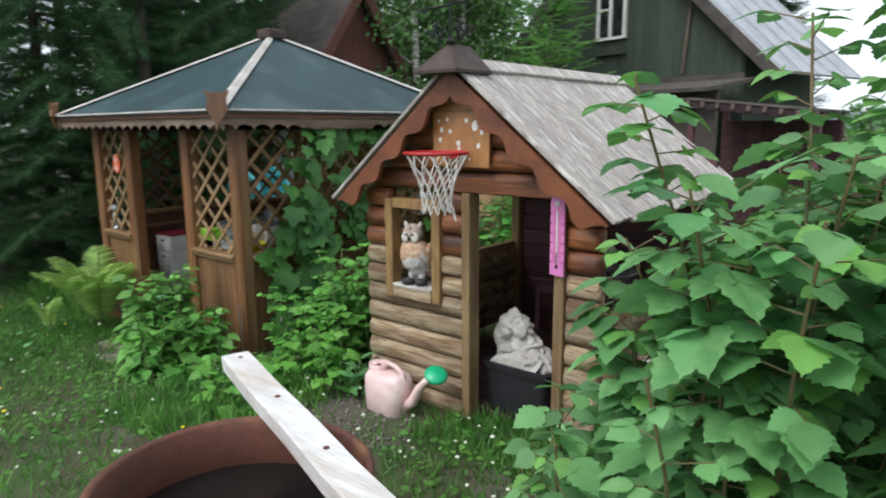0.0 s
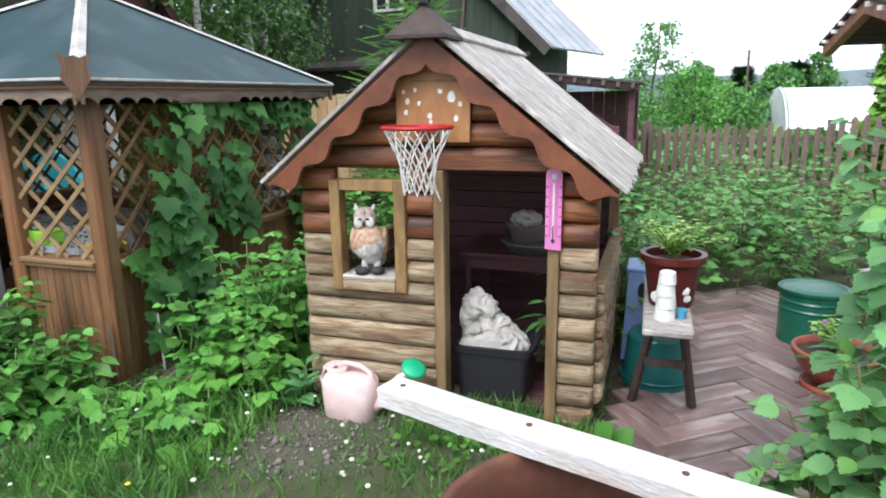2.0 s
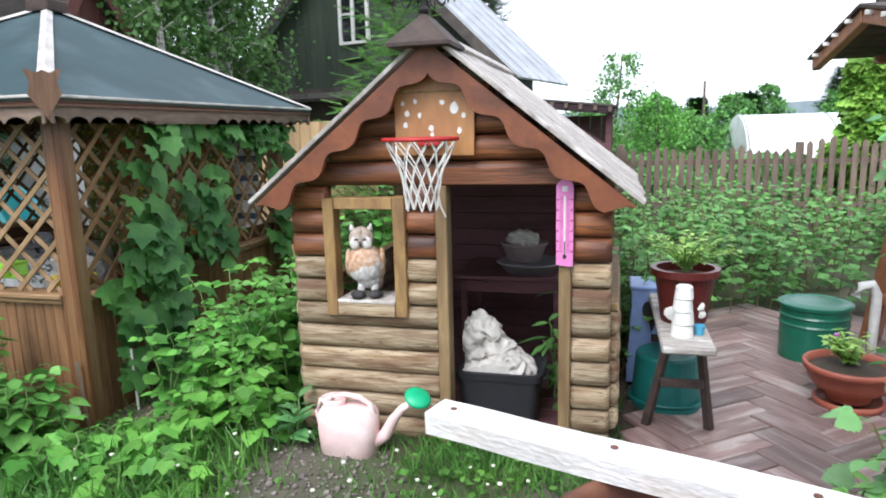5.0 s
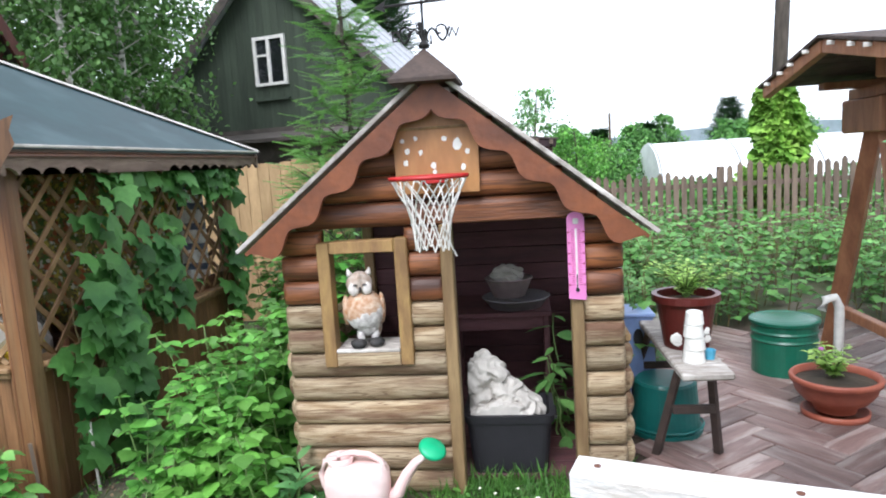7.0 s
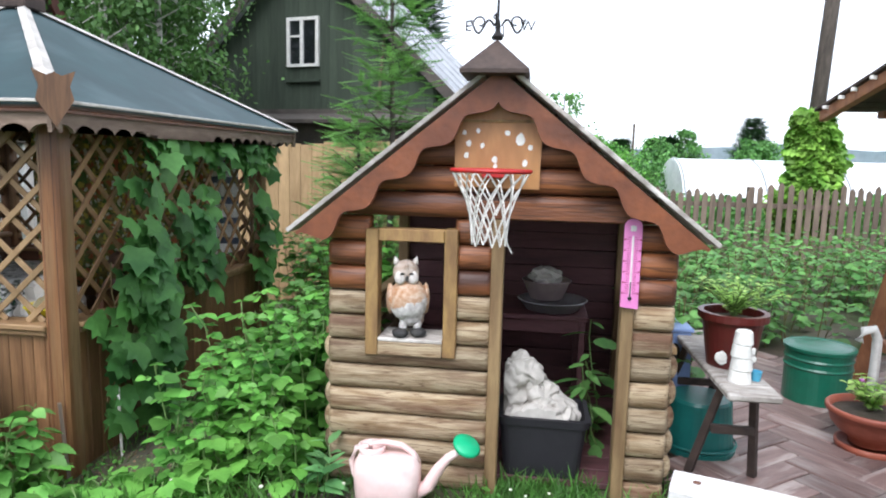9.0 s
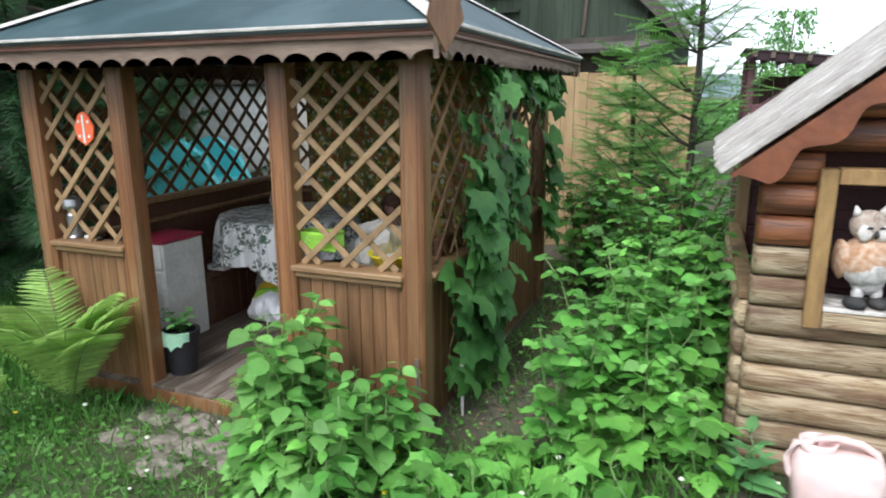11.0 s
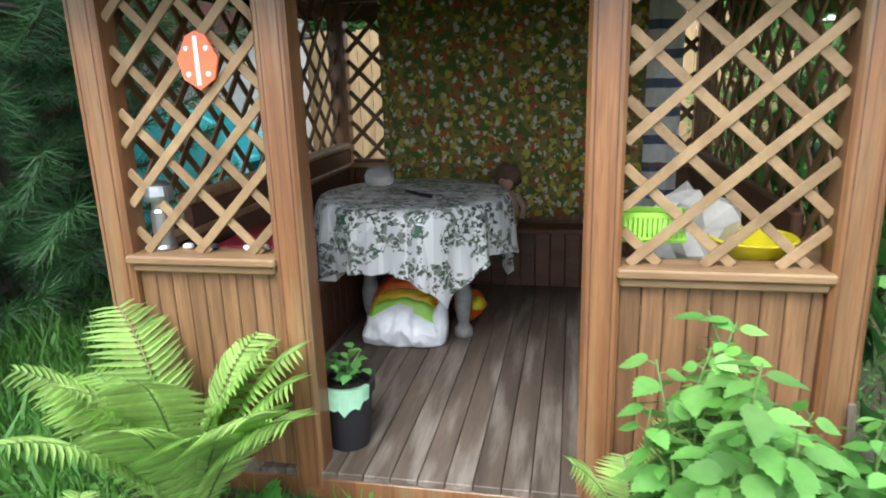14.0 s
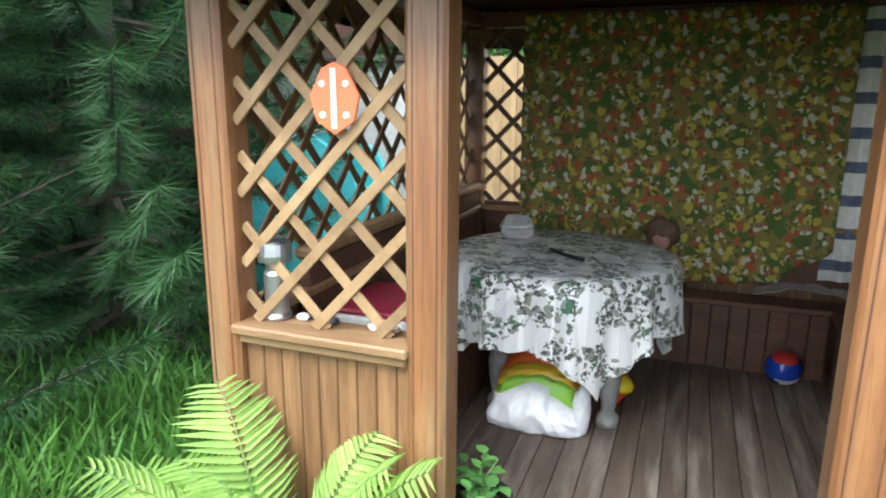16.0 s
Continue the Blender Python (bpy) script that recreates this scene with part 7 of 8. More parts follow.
def build_lawn():
    n = 120000
    x = RNG.uniform(-8.5, 3.6, n)
    y = RNG.uniform(-4.6, 3.2, n)
    dens = np.array([noise.noise(Vector((a * 0.9, b * 0.9, 4.2))) for a, b in zip(x[::1], y[::1])])
    ok, thin = lawn_free(x, y)
    ok &= (RNG.random(n) < np.clip(0.75 + 0.9 * dens, 0.25, 1)) & (~thin | (RNG.random(n) < 0.4))
    ok &= (np.hypot(x - 0.0, y + 2.0) < 5.2) | (RNG.random(n) < 0.35)
    x, y = x[ok], y[ok]
    n = len(x)
    tall = np.ones(n)
    BL = ([(a * 0.62, b, c) for a, b, c in BLADE[0]], BLADE[1])
    # longer tufts at the playhouse door and under the trees beside the gazebo
    for cnt, x0, x1, y0, y1, k in ((1100, 0.66, 1.62, -0.40, -0.02, 1.1), (350, 0.84, 1.3, -0.02, 0.10, 1.0), (9000, -5.6, -3.1, -2.4, -0.1, 1.0), (2500, -1.2, 0.0, -1.3, -0.3, 1.4), (9000, -6.0, -3.95, -0.3, 2.2, 2.2)):
        x = np.concatenate([x, RNG.uniform(x0, x1, cnt)])
        y = np.concatenate([y, RNG.uniform(y0, y1, cnt)])
        tall = np.concatenate([tall, k * RNG.uniform(0.6, 1.2, cnt)])
    n = len(x)
    pos = np.stack([x, y, gz_rows(x) - 0.012], 1)
    fwd = np.stack([RNG.normal(0, 0.42, n), RNG.normal(0, 0.42, n), np.ones(n)], 1)
    up = np.stack([RNG.normal(0, 1, n), RNG.normal(0, 1, n), np.zeros(n)], 1)
    size = RNG.uniform(0.045, 0.135, n) * tall
    part("lawn_grass", scatter_mesh("lawn_grass", *BL, pos, fwd, up, size), M_GRASS, None, "uneven mown grass with weeds", kind="stuff", category="grass")
    # clover and broad weeds
    n = 15000
    x = RNG.uniform(-7, 3.2, n)
    y = RNG.uniform(-4.2, 0.6, n)
    ok, thin = lawn_free(x, y)
    d2 = np.array([noise.noise(Vector((a * 1.3, b * 1.3, 9.1))) for a, b in zip(x, y)])
    ok &= (~thin | (RNG.random(n) < 0.2)) & (RNG.random(n) < np.clip(0.45 + 1.2 * d2, 0.05, 1))
    x, y = x[ok], y[ok]
    n = len(x)
    pos = np.stack([x, y, gz_rows(x) + RNG.uniform(0.0, 0.075, n)], 1)
    fwd = unit_rows(n, -0.2, 0.5)
    up = np.stack([RNG.normal(0, 0.3, n), RNG.normal(0, 0.3, n), np.ones(n)], 1)
    part("lawn_clover", scatter_mesh("lawn_clover", *LEAF, pos, fwd, up, RNG.uniform(0.02, 0.055, n)), M_GRASS, None, "clover and broad-leaved weeds in the lawn", kind="stuff", category="weeds")
    # flower heads
    for name, m, cnt, r, lab in (("clover_blossom", M_PETALW, 150, 0.011, "scattered white clover heads in the lawn"), ("dandelion_blossom", M_PETALY, 46, 0.013, "scattered yellow dandelions in the lawn")):
        bm = bmesh.new()
        rr = random.Random(r * 1e4)
        k = 0
        while k < cnt:
            a, b = (rr.uniform(-4.8, -0.1), rr.uniform(-3.0, -0.3)) if m is M_PETALY or rr.random() < 0.72 else (rr.uniform(0.0, 1.6), rr.uniform(-1.2, -0.1))
            okk, th = lawn_free(np.array([a]), np.array([b]))
            if not okk[0]:
                continue
            k += 1
            z = gz(a, b) + rr.uniform(0.05, 0.13)
            vs = bmesh.ops.create_icosphere(bm, subdivisions=1, radius=r * rr.uniform(0.7, 1.3))["verts"]
            for v in vs:
                v.co.z *= 0.7 if m is M_PETALW else 0.4
                v.co += Vector((a, b, z))
        part(name, bm, m, None, lab, kind="stuff", category="flowers")
    # gravel by the can and soil crumbs
    n = 800
    a = RNG.uniform(0, 6.283, n)
    q = np.sqrt(RNG.random(n))
    x, y = 0.1 + 0.62 * q * np.cos(a), -0.52 + 0.40 * q * np.sin(a)
    OCT = ([(1, 0, 0), (-1, 0, 0), (0, 1, 0), (0, -1, 0), (0, 0, 0.7), (0, 0, -0.7)], [(0, 2, 4), (2, 1, 4), (1, 3, 4), (3, 0, 4), (2, 0, 5), (1, 2, 5), (3, 1, 5), (0, 3, 5)])
    pos = np.stack([x, y, gz_rows(x) + 0.004], 1)
    part("gravel_patch", scatter_mesh("gravel_patch", *OCT, pos, unit_rows(n, -0.3, 0.3), np.tile([0.1, 0.1, 1.0], (n, 1)), RNG.uniform(0.005, 0.014, n) * (1 + 1.2 * (RNG.random(n) > 0.93))), mat("grey_gravel", (0.22, 0.19, 0.165), (0.13, 0.11, 0.095), 30, 0.9, isl_rand=0.45), None, "loose grey gravel on bare soil", kind="stuff", category="gravel")
    for i, (sx, sy, rx, ry) in enumerate(((-2.94, -0.19, 0.13, 0.08), (-2.69, -0.20, 0.11, 0.085), (-2.44, -0.19, 0.13, 0.08), (-2.22, -0.24, 0.10, 0.075), (-2.46, -0.38, 0.14, 0.09), (-2.72, -0.42, 0.12, 0.09), (-2.96, -0.45, 0.11, 0.08), (-2.25, -0.47, 0.11, 0.08), (-2.56, -0.62, 0.13, 0.09))):
        part("stepping_stone", blob(rx * 1.12, ry * 1.15, 0.022, (sx, sy, gz(sx, sy) - 0.004), 4, 0.5, i * 3, 3.0), M_STONE, None, "flat pale stepping stone in the grass", smooth=True, category="stone", group="stepping stones")
    # dry litter on the bare bed beside the gazebo
    n = 6000
    x, y = RNG.uniform(-1.36, -0.02, n), RNG.uniform(-0.35, 3.6, n)
    part("leaf_litter", scatter_mesh("leaf_litter", *LEAF, np.stack([x, y, gz_rows(x) + RNG.uniform(0.002, 0.02, n)], 1), unit_rows(n, -0.2, 0.3), np.stack([RNG.normal(0, 0.35, n), RNG.normal(0, 0.35, n), np.ones(n)], 1), RNG.uniform(0.005, 0.026, n)), M_LITTER, None, "dry brown leaf litter on bare soil", kind="stuff", category="leaf litter")
    n = 1000
    x, y = RNG.uniform(-1.3, -0.05, n), RNG.uniform(-0.3, 3.4, n)
    part("bed_weeds", scatter_mesh("bed_weeds", *jagged_leaf(4, 0.28), np.stack([x, y, gz_rows(x) + RNG.uniform(0.01, 0.09, n)], 1), unit_rows(n, -0.2, 0.5), np.stack([RNG.normal(0, 0.3, n), RNG.normal(0, 0.3, n), np.ones(n)], 1), RNG.uniform(0.012, 0.045, n)), M_LEAFLITE, None, "scattered seedlings and low weeds on bare soil", kind="stuff", category="weeds")
    # low broad-leaved weeds between the grass, stones and fern
    n = 5200
    x, y = RNG.uniform(-4.9, -1.0, n), -0.12 - 1.9 * RNG.random(n) ** 1.3
    near = np.array([noise.noise(Vector((a * 2.3, b * 2.3, 9.1))) for a, b in zip(x, y)]) > -0.12
    x, y = x[near], y[near]
    n = len(x)
    part("lawn_weeds", scatter_mesh("lawn_weeds", *jagged_leaf(4, 0.26), np.stack([x, y, gz_rows(x) + 0.01 + 0.085 * RNG.random(n) ** 2], 1), unit_rows(n, -0.3, 0.6), np.stack([RNG.normal(0, 0.4, n), RNG.normal(0, 0.4, n), np.ones(n)], 1), RNG.uniform(0.012, 0.042, n)), M_GRASS, None, "low broad-leaved weeds in the grass and between stones", kind="stuff", category="weeds")
    # a few broad dock leaves
    bm_pts = [(-3.36, -0.14, 0.2), (1.66, -0.28, 0.2), (1.72, -0.30, 0.16), (-0.2, -0.9, 0.14)]
    P = np.array([(a, b, gz(a, b) + 0.02) for a, b, _ in bm_pts])
    part("dock_leaf", scatter_mesh("dock_leaf", *BERRY, P, np.array([(0.7, -0.5, 0.4), (0.2, -0.4, 0.9), (0.5, 0.1, 0.8), (-0.4, -0.5, 0.6)]), np.tile([0.0, -0.5, 0.9], (4, 1)), np.array([s for _, _, s in bm_pts])), M_LEAFLITE, None, "single broad dock leaves in the grass", category="weeds", kind="stuff")


build_lawn()

# ---- trees, fences and houses around ----
def leaf_tree(name, at, hgt, crown_r, seed, label, bark, leafm, n=5500, leaf=0.09, low=0.35, r0=0.11, lean=0.3):
    rr = np.random.default_rng(seed)
    x, y = at
    z = gz(x, y) if abs(x) < 20 else -0.3
    t = thing(name, (x, y, z), label, "tree")
    top = Vector((x + rr.normal() * lean, y + rr.normal() * lean, z + hgt))
    trunk = [Vector((x, y, z - 0.05)).lerp(top, s) + Vector((0.06 * math.sin(5 * s + seed), 0.06 * math.cos(4 * s + seed), 0)) * (s > 0) for s in np.linspace(0, 1, 9)]
    part("trunk", tube(trunk, r0, r0 * 0.15, 9), bark, t, smooth=True)
    bm = bmesh.new()
    P, Fw = [], []
    nb = 34
    for i in range(nb):
        s = low + (0.97 - low) * (i + rr.random()) / nb
        k = min(7, int(s * 8))
        p = trunk[k].lerp(trunk[k + 1], s * 8 - k)
        a = 2.4 * i + rr.normal() * 0.4
        L = crown_r * (1.05 - 0.55 * abs(2 * (s - low) / (1 - low) - 0.75)) * rr.uniform(0.65, 1.1)
        d = Vector((math.cos(a), math.sin(a), rr.uniform(0.15, 0.7)))
        q = p + d.normalized() * L
        mid = p.lerp(q, 0.55) + Vector((0, 0, 0.12 * L))
        q = q - Vector((0, 0, 0.18 * L))
        add_tube(bm, [p, mid, q], r0 * 0.26 * (1.1 - s), 0.006, 5)
        m = max(20, int(n / nb * L / crown_r))
        for _ in range(m):
            u = rr.uniform(0.3, 1.05)
            c = p.lerp(mid, u / 0.55) if u < 0.55 else mid.lerp(q, (u - 0.55) / 0.45)
            cl = 0.30 * L * (0.4 + u * 0.6)
            P.append(tuple(c + Vector((rr.normal(), rr.normal(), rr.normal() * 0.8 - 0.25)) * cl * 0.62))
            Fw.append((rr.normal() * 0.7, rr.normal() * 0.7, -0.7 + rr.normal() * 0.5))
    part("bough", bm, bark, t, kind="stuff")
    P, Fw = np.array(P), np.array(Fw)
    up = rr.normal(0, 1, (len(P), 3)) + [0, 0, 0.7]
    part("crown", scatter_mesh("crown", *QUADLEAF, P, Fw, up, rr.uniform(0.7, 1.3, len(P)) * leaf), leafm, t)


def conifer(name, at, hgt, r, seed, label, mt, z_low=0.2, whorls=22, per=7, twigs=9, size=0.2, shape=None, r0=0.1, droop=0.25, up_tip=0.25):
    rr = np.random.default_rng(seed)
    x, y = at
    z = gz(x, y)
    t = thing(name, (x, y, z), label, "tree")
    part("trunk", tube([(x, y, z - 0.05), (x + 0.03, y, z + hgt * 0.5), (x, y + 0.02, z + hgt)], r0, 0.012, 8), M_BARK, t, smooth=True)
    bm = bmesh.new()
    P, Fw = [], []
    for w in range(whorls):
        s = (w + rr.uniform(-0.2, 0.2)) / whorls
        h2 = z + z_low + (hgt - z_low) * max(0, s)
        L0 = r * (1 - s) ** 0.85 + 0.08
        for k in range(per):
            a = 2 * math.pi * (k + rr.random() * 0.7) / per + w * 0.9
            L = L0 * rr.uniform(0.7, 1.1)
            d = Vector((math.cos(a), math.sin(a), 0))
            pts = [Vector((x, y, h2)) + d * L * u + Vector((0, 0, L * (up_tip * u - droop * math.sin(math.pi * u) * 0.6))) for u in (0, 0.33, 0.66, 1)]
            add_tube(bm, pts, 0.006 + 0.012 * (1 - s) * r, 0.003, 4)
            m = max(3, int(twigs * L / max(r, 0.3)) + 2)
            for i in range(m):
                u = 0.18 + 0.84 * i / m
                j = min(2, int(u * 3))
                p = pts[j].lerp(pts[j + 1], min(1, u * 3 - j))
                sd = Vector((-d.y, d.x, 0))
                for sg in (-1, 1):
                    f = d * 0.65 + sd * sg * rr.uniform(0.5, 1.0) + Vector((0, 0, rr.normal() * 0.18 + 0.05))
                    P.append(tuple(p)), Fw.append(tuple(f))
            P.append(tuple(pts[3])), Fw.append(tuple(d + Vector((0, 0, 0.25))))
    P.append((x, y, z + hgt - 0.1)), Fw.append((0.02, 0, 1.0))
    part("bough", bm, M_BARK, t, kind="stuff")
    P, Fw = np.array(P), np.array(Fw)
    up = np.tile([0.02, 0.01, 1.0], (len(P), 1)) + rr.normal(0, 0.2, (len(P), 3))
    part("crown", scatter_mesh("crown", *(shape or SPRAY), P, Fw, up, rr.uniform(0.75, 1.25, len(P)) * size), mt, t)


conifer("young_spruce", (-0.32, 2.62), 3.35, 0.72, 51, "young bright green spruce behind the playhouse", M_SPRUCE, 0.25, 14, 5, 9, 0.22, r0=0.035, up_tip=0.62, droop=0.12)
conifer("young_spruce", (-0.85, 3.5), 2.1, 0.62, 52, "low young spruce beside a board fence", M_SPRUCE, 0.1, 12, 6, 11, 0.22, r0=0.035, up_tip=0.35)
for i, (px_, py_, ph, pr) in enumerate(((-5.9, 1.5, 8.0, 2.0), (-6.6, -0.6, 8.5, 2.2), (-8.2, 1.0, 9.5, 2.6), (-7.6, 3.6, 9.0, 2.3), (-9.8, -2.2, 9.0, 2.6), (-10.5, 3.2, 10, 2.8), (-7.0, 2.2, 8.5, 2.2), (-8.4, -1.6, 9.0, 2.5), (-9.2, 5.4, 9.5, 2.6))):
    conifer("cedar_pine", (px_, py_), ph, pr, 60 + i, "dark green long-needled pine at the garden edge", M_NEEDLE, 0.25, 30, 7, 24, 0.15, TUFT, 0.11, 0.2, 0.15)
for i, (tx, ty, th, tr, nn) in enumerate(((-6.6, 8.6, 9.5, 2.2, 7500), (-7.0, 10.4, 10, 2.0, 7500), (-8.8, 9.5, 10.5, 2.4, 7500), (-8.0, 7.4, 9.0, 1.7, 6000), (-10.5, 7.0, 10, 2.6, 7500), (-12.8, 10.5, 11, 3.0, 7500), (-9.4, 12.3, 11, 2.4, 7000), (-6.1, 7.2, 8.5, 1.35, 6000), (-5.75, 8.3, 9.0, 1.3, 7000), (-6.35, 9.6, 10.0, 1.5, 7000))):
    leaf_tree("birch_tree", (tx, ty), th, tr, 70 + i, "slender white-barked birch with small leaves", M_BIRCH, M_BIRCHLEAF, nn * 0.95, 0.115, 0.14, 0.10)
for i, (tx, ty, th, tr) in enumerate(((-15, 4, 11, 3.8), (-11.5, 12.5, 12, 3.4), (-10.2, 16.5, 13, 3.6), (-16, -1, 11, 3.6), (-14, -5.5, 10, 3.6), (-17.5, 8.5, 12, 4.0), (-12, 14.5, 12, 3.6), (-18, 14, 13, 4.2))):
    leaf_tree("woodland_tree", (tx, ty), th, tr, 90 + i, "tall leafy tree of the wood behind", M_BARK, M_BIRCHLEAF, 7000, 0.19, 0.06, 0.2)
# trees out in the open on the other side
for i, (tx, ty, th, tr, lf) in enumerate(((1.5, 16.4, 3.6, 1.2, 0.09), (2.6, 15.0, 2.2, 1.3, 0.09), (1.2, 13.0, 2.0, 0.9, 0.09), (10.5, 44, 4.0, 1.5, 0.22), (4.0, 17.0, 1.8, 1.1, 0.1), (22, 52, 3.8, 2.6, 0.28), (7.2, 33, 3.0, 1.4, 0.18), (13.0, 36, 3.0, 1.8, 0.2), (3.4, 28, 2.9, 1.3, 0.16))):
    leaf_tree("fruit_tree", (tx, ty), th, tr, 110 + i, "small round leafy garden tree beyond the fence", M_BARK, M_DARKLEAF if i != 1 else M_LEAFLITE, 4200, lf, 0.15, 0.07)
for i, (tx, ty, th, tr) in enumerate(((9.0, 40, 3.3, 0.8), (14.5, 42, 4.7, 1.8), (6.3, 42, 3.2, 0.7), (-3.9, 23.0, 10.5, 2.2), (-5.6, 26, 12.0, 2.6))):
    conifer("distant_fir", (tx, ty), th, tr, 130 + i, "dark distant fir tree", M_NEEDLE, 0.3, 30 if ty > 30 else 40, 9, 12 if ty > 30 else 14, 0.55 if ty > 30 else 0.5, r0=0.1)


def far_hedge():
    n = 26000
    x = RNG.uniform(-2, 46, n)
    y = 22 + 22 * RNG.random(n)
    hh = 0.85 + 0.8 * np.array([noise.noise(Vector((a * 0.25, b * 0.3, 2.2))) for a, b in zip(x, y)])
    z = -0.1 + np.clip(hh, 0.4, 1.7) * np.sqrt(RNG.random(n))
    pos = np.stack([x, y, z], 1)
    part("distant_gardens", scatter_mesh("distant_gardens", *QUADLEAF, pos, unit_rows(n, -1, 0.5), unit_rows(n, 0, 1), RNG.uniform(0.25, 0.5, n)), M_DARKLEAF, None, "hazy belt of distant garden bushes", kind="stuff", category="bushes")
    bm = bmesh.new()
    pr = None
    for i in range(61):
        a = -30 + 2.4 * i
        d = 420
        v = (d * math.sin(radians(a)), d * math.cos(radians(a)), 12 + 6 * noise.noise(Vector((i * 0.17, 0, 0))) + 3 * noise.noise(Vector((i * 0.6, 2, 0))))
        q = (bm.verts.new((v[0], v[1], -2)), bm.verts.new(v))
        if pr:
            bm.faces.new((pr[0], q[0], q[1], pr[1]))
        pr = q
    part("backdrop_hills", bm, M_HILL, None, "low hazy blue hills on the horizon", kind="structure", category="hills")


far_hedge()


def mid_hedge():
    n = 9000
    x = RNG.uniform(0.5, 14, n)
    y = RNG.uniform(8.2, 12.5, n)
    hh = 0.85 + 0.35 * np.array([noise.noise(Vector((a * 0.8, b * 0.6, 7.2))) for a, b in zip(x, y)])
    z = -0.1 + np.clip(hh, 0.4, 1.5) * np.sqrt(RNG.random(n))
    part("garden_rows", scatter_mesh("garden_rows", *LEAF, np.stack([x, y, z], 1), unit_rows(n, -0.8, 0.4), unit_rows(n, 0.2, 1), RNG.uniform(0.12, 0.24, n)), M_DARKLEAF, None, "green garden rows beyond the picket fence", kind="stuff", category="bushes")


mid_hedge()


def build_houses():
    # green house with a steep gable
    h = thing("green_house", (-5.35, 16, -0.3), "old dark green board house with steep metal roof", "house")
    y = 13.5
    rx, rz, sl = -5.35, 7.6, 0.94
    x = -9.0
    while x < -1.75:
        top = rz - sl * abs(x + 0.11 - rx) - 0.05
        if top > 0:
            bm = bmesh.new()
            t0, t1 = rz - sl * abs(x - rx) - 0.08, rz - sl * abs(x + 0.215 - rx) - 0.08
            o = [(x, 0.35), (x + 0.215, 0.35), (x + 0.215, max(t1, 0)), (x, max(t0, 0))]
            bm.free()
            part("wall_board", extrude_outline(o, 0.03, Matrix.Translation((0, y, 0)) @ XZ), M_GREENWALL, h)
        x += 0.22
    part("side_wall", box(-1.78, -1.70, y + 0.03, y + 3.3, 0.3, 3.9, 0), M_GREENWALL, h)
    part("side_wall", box(-9.0, -8.92, y + 0.03, y + 3.3, 0.3, 3.9, 0), M_GREENWALL, h)
    part("back_wall", box(-8.9, -1.8, y + 3.2, y + 3.3, 0.3, 3.9, 0), M_GREENWALL, h)
    ang = math.atan(sl)
    for sg in (-1, 1):
        m = Matrix.Translation((rx, 0, rz)) @ Matrix.Rotation(ang * sg, 4, "Y")
        a, b = (0, 6.35) if sg > 0 else (-6.1, 0)
        part("roof", box(a, b, y - 0.35, y + 3.4, 0.0, 0.05, 0, m), M_SLATE, h, "light grey sheet-metal roof")
        for i in range(6):
            yy = y - 0.3 + 0.72 * i
            part("roof_seam", box(a, b, yy, yy + 0.04, 0.051, 0.09, 0, m), M_SLATE, h)
        part("barge_board", box(a, b, y - 0.37, y - 0.352, -0.2, 0.04, 0, m), M_DARKROOF, h)
    part("storey_band", box(-9.05, -1.65, y - 0.06, y - 0.001, 3.22, 3.34, 0), M_DARKROOF, h)
    w = part("window", box(-5.82, -4.88, y - 0.075, y - 0.002, 4.40, 4.47, 0), M_WHITE, h, "white two-light window frame")
    part("frame", box(-5.82, -4.88, y - 0.075, y - 0.002, 5.54, 5.62, 0), M_WHITE, w)
    for xx in (-5.82, -5.42, -4.97):
        part("frame", box(xx, xx + 0.09, y - 0.075, y - 0.002, 4.471, 5.539, 0), M_WHITE, w)
    part("frame", box(-5.73, -5.42, y - 0.07, y - 0.002, 5.13, 5.18, 0), M_WHITE, w)
    part("pane", box(-5.73, -5.421, y - 0.03, y - 0.002, 4.472, 5.129, 0), M_GLASSDARK, w)
    part("pane", box(-5.73, -5.421, y - 0.03, y - 0.002, 5.181, 5.538, 0), M_GLASSDARK, w)
    part("pane", box(-5.329, -4.971, y - 0.03, y - 0.002, 4.472, 5.538, 0), M_GLASSDARK, w)
    part("sill", box(-5.85, -4.85, y - 0.10, y - 0.002, 4.02, 4.08, 0), M_GREENWALL, w)
    part("downpipe", tube([(-3.2, y - 0.05, 3.4), (-3.0, y - 0.05, 5.6)], 0.04, n=6), M_GREYFENCE, h)
    part("porch_roof", box(-8.5, -1.2, 11.4, 13.2, 3.0, 3.08, 0, Matrix.Translation((0, 12.3, 3.0)) @ Matrix.Rotation(radians(8), 4, "X") @ Matrix.Translation((0, -12.3, -3.0))), M_DARKROOF, h, "dark old lean-to roof")
    part("porch_wall", box(-8.3, -1.4, 12.0, 12.1, -0.3, 2.95, 0), M_DARKROOF, h)
    c = Vector((-5.35, 13.5, 0))
    h.matrix_basis = Matrix.Translation(c + Vector((0.28, 0, -0.65))) @ Matrix.Rotation(radians(-13), 4, "Z") @ Matrix.Translation(-c) @ h.matrix_basis
    # red barn behind the gazebo
    b = thing("red_barn", (-8.0, 6.2, -0.3), "red-brown board barn with an old grey roof", "barn")
    o = [(4.6, -0.3), (7.2, -0.3), (7.2, 2.3), (5.9, 4.1), (4.6, 2.3)]
    part("gable_wall", extrude_outline(o, 0.08, Matrix.Translation((-6.6, 0, 0)) @ YZ), M_BARN, b)
    part("side_wall", box(-11.5, -6.605, 4.6, 4.68, -0.3, 2.3, 0), M_BARN, b)
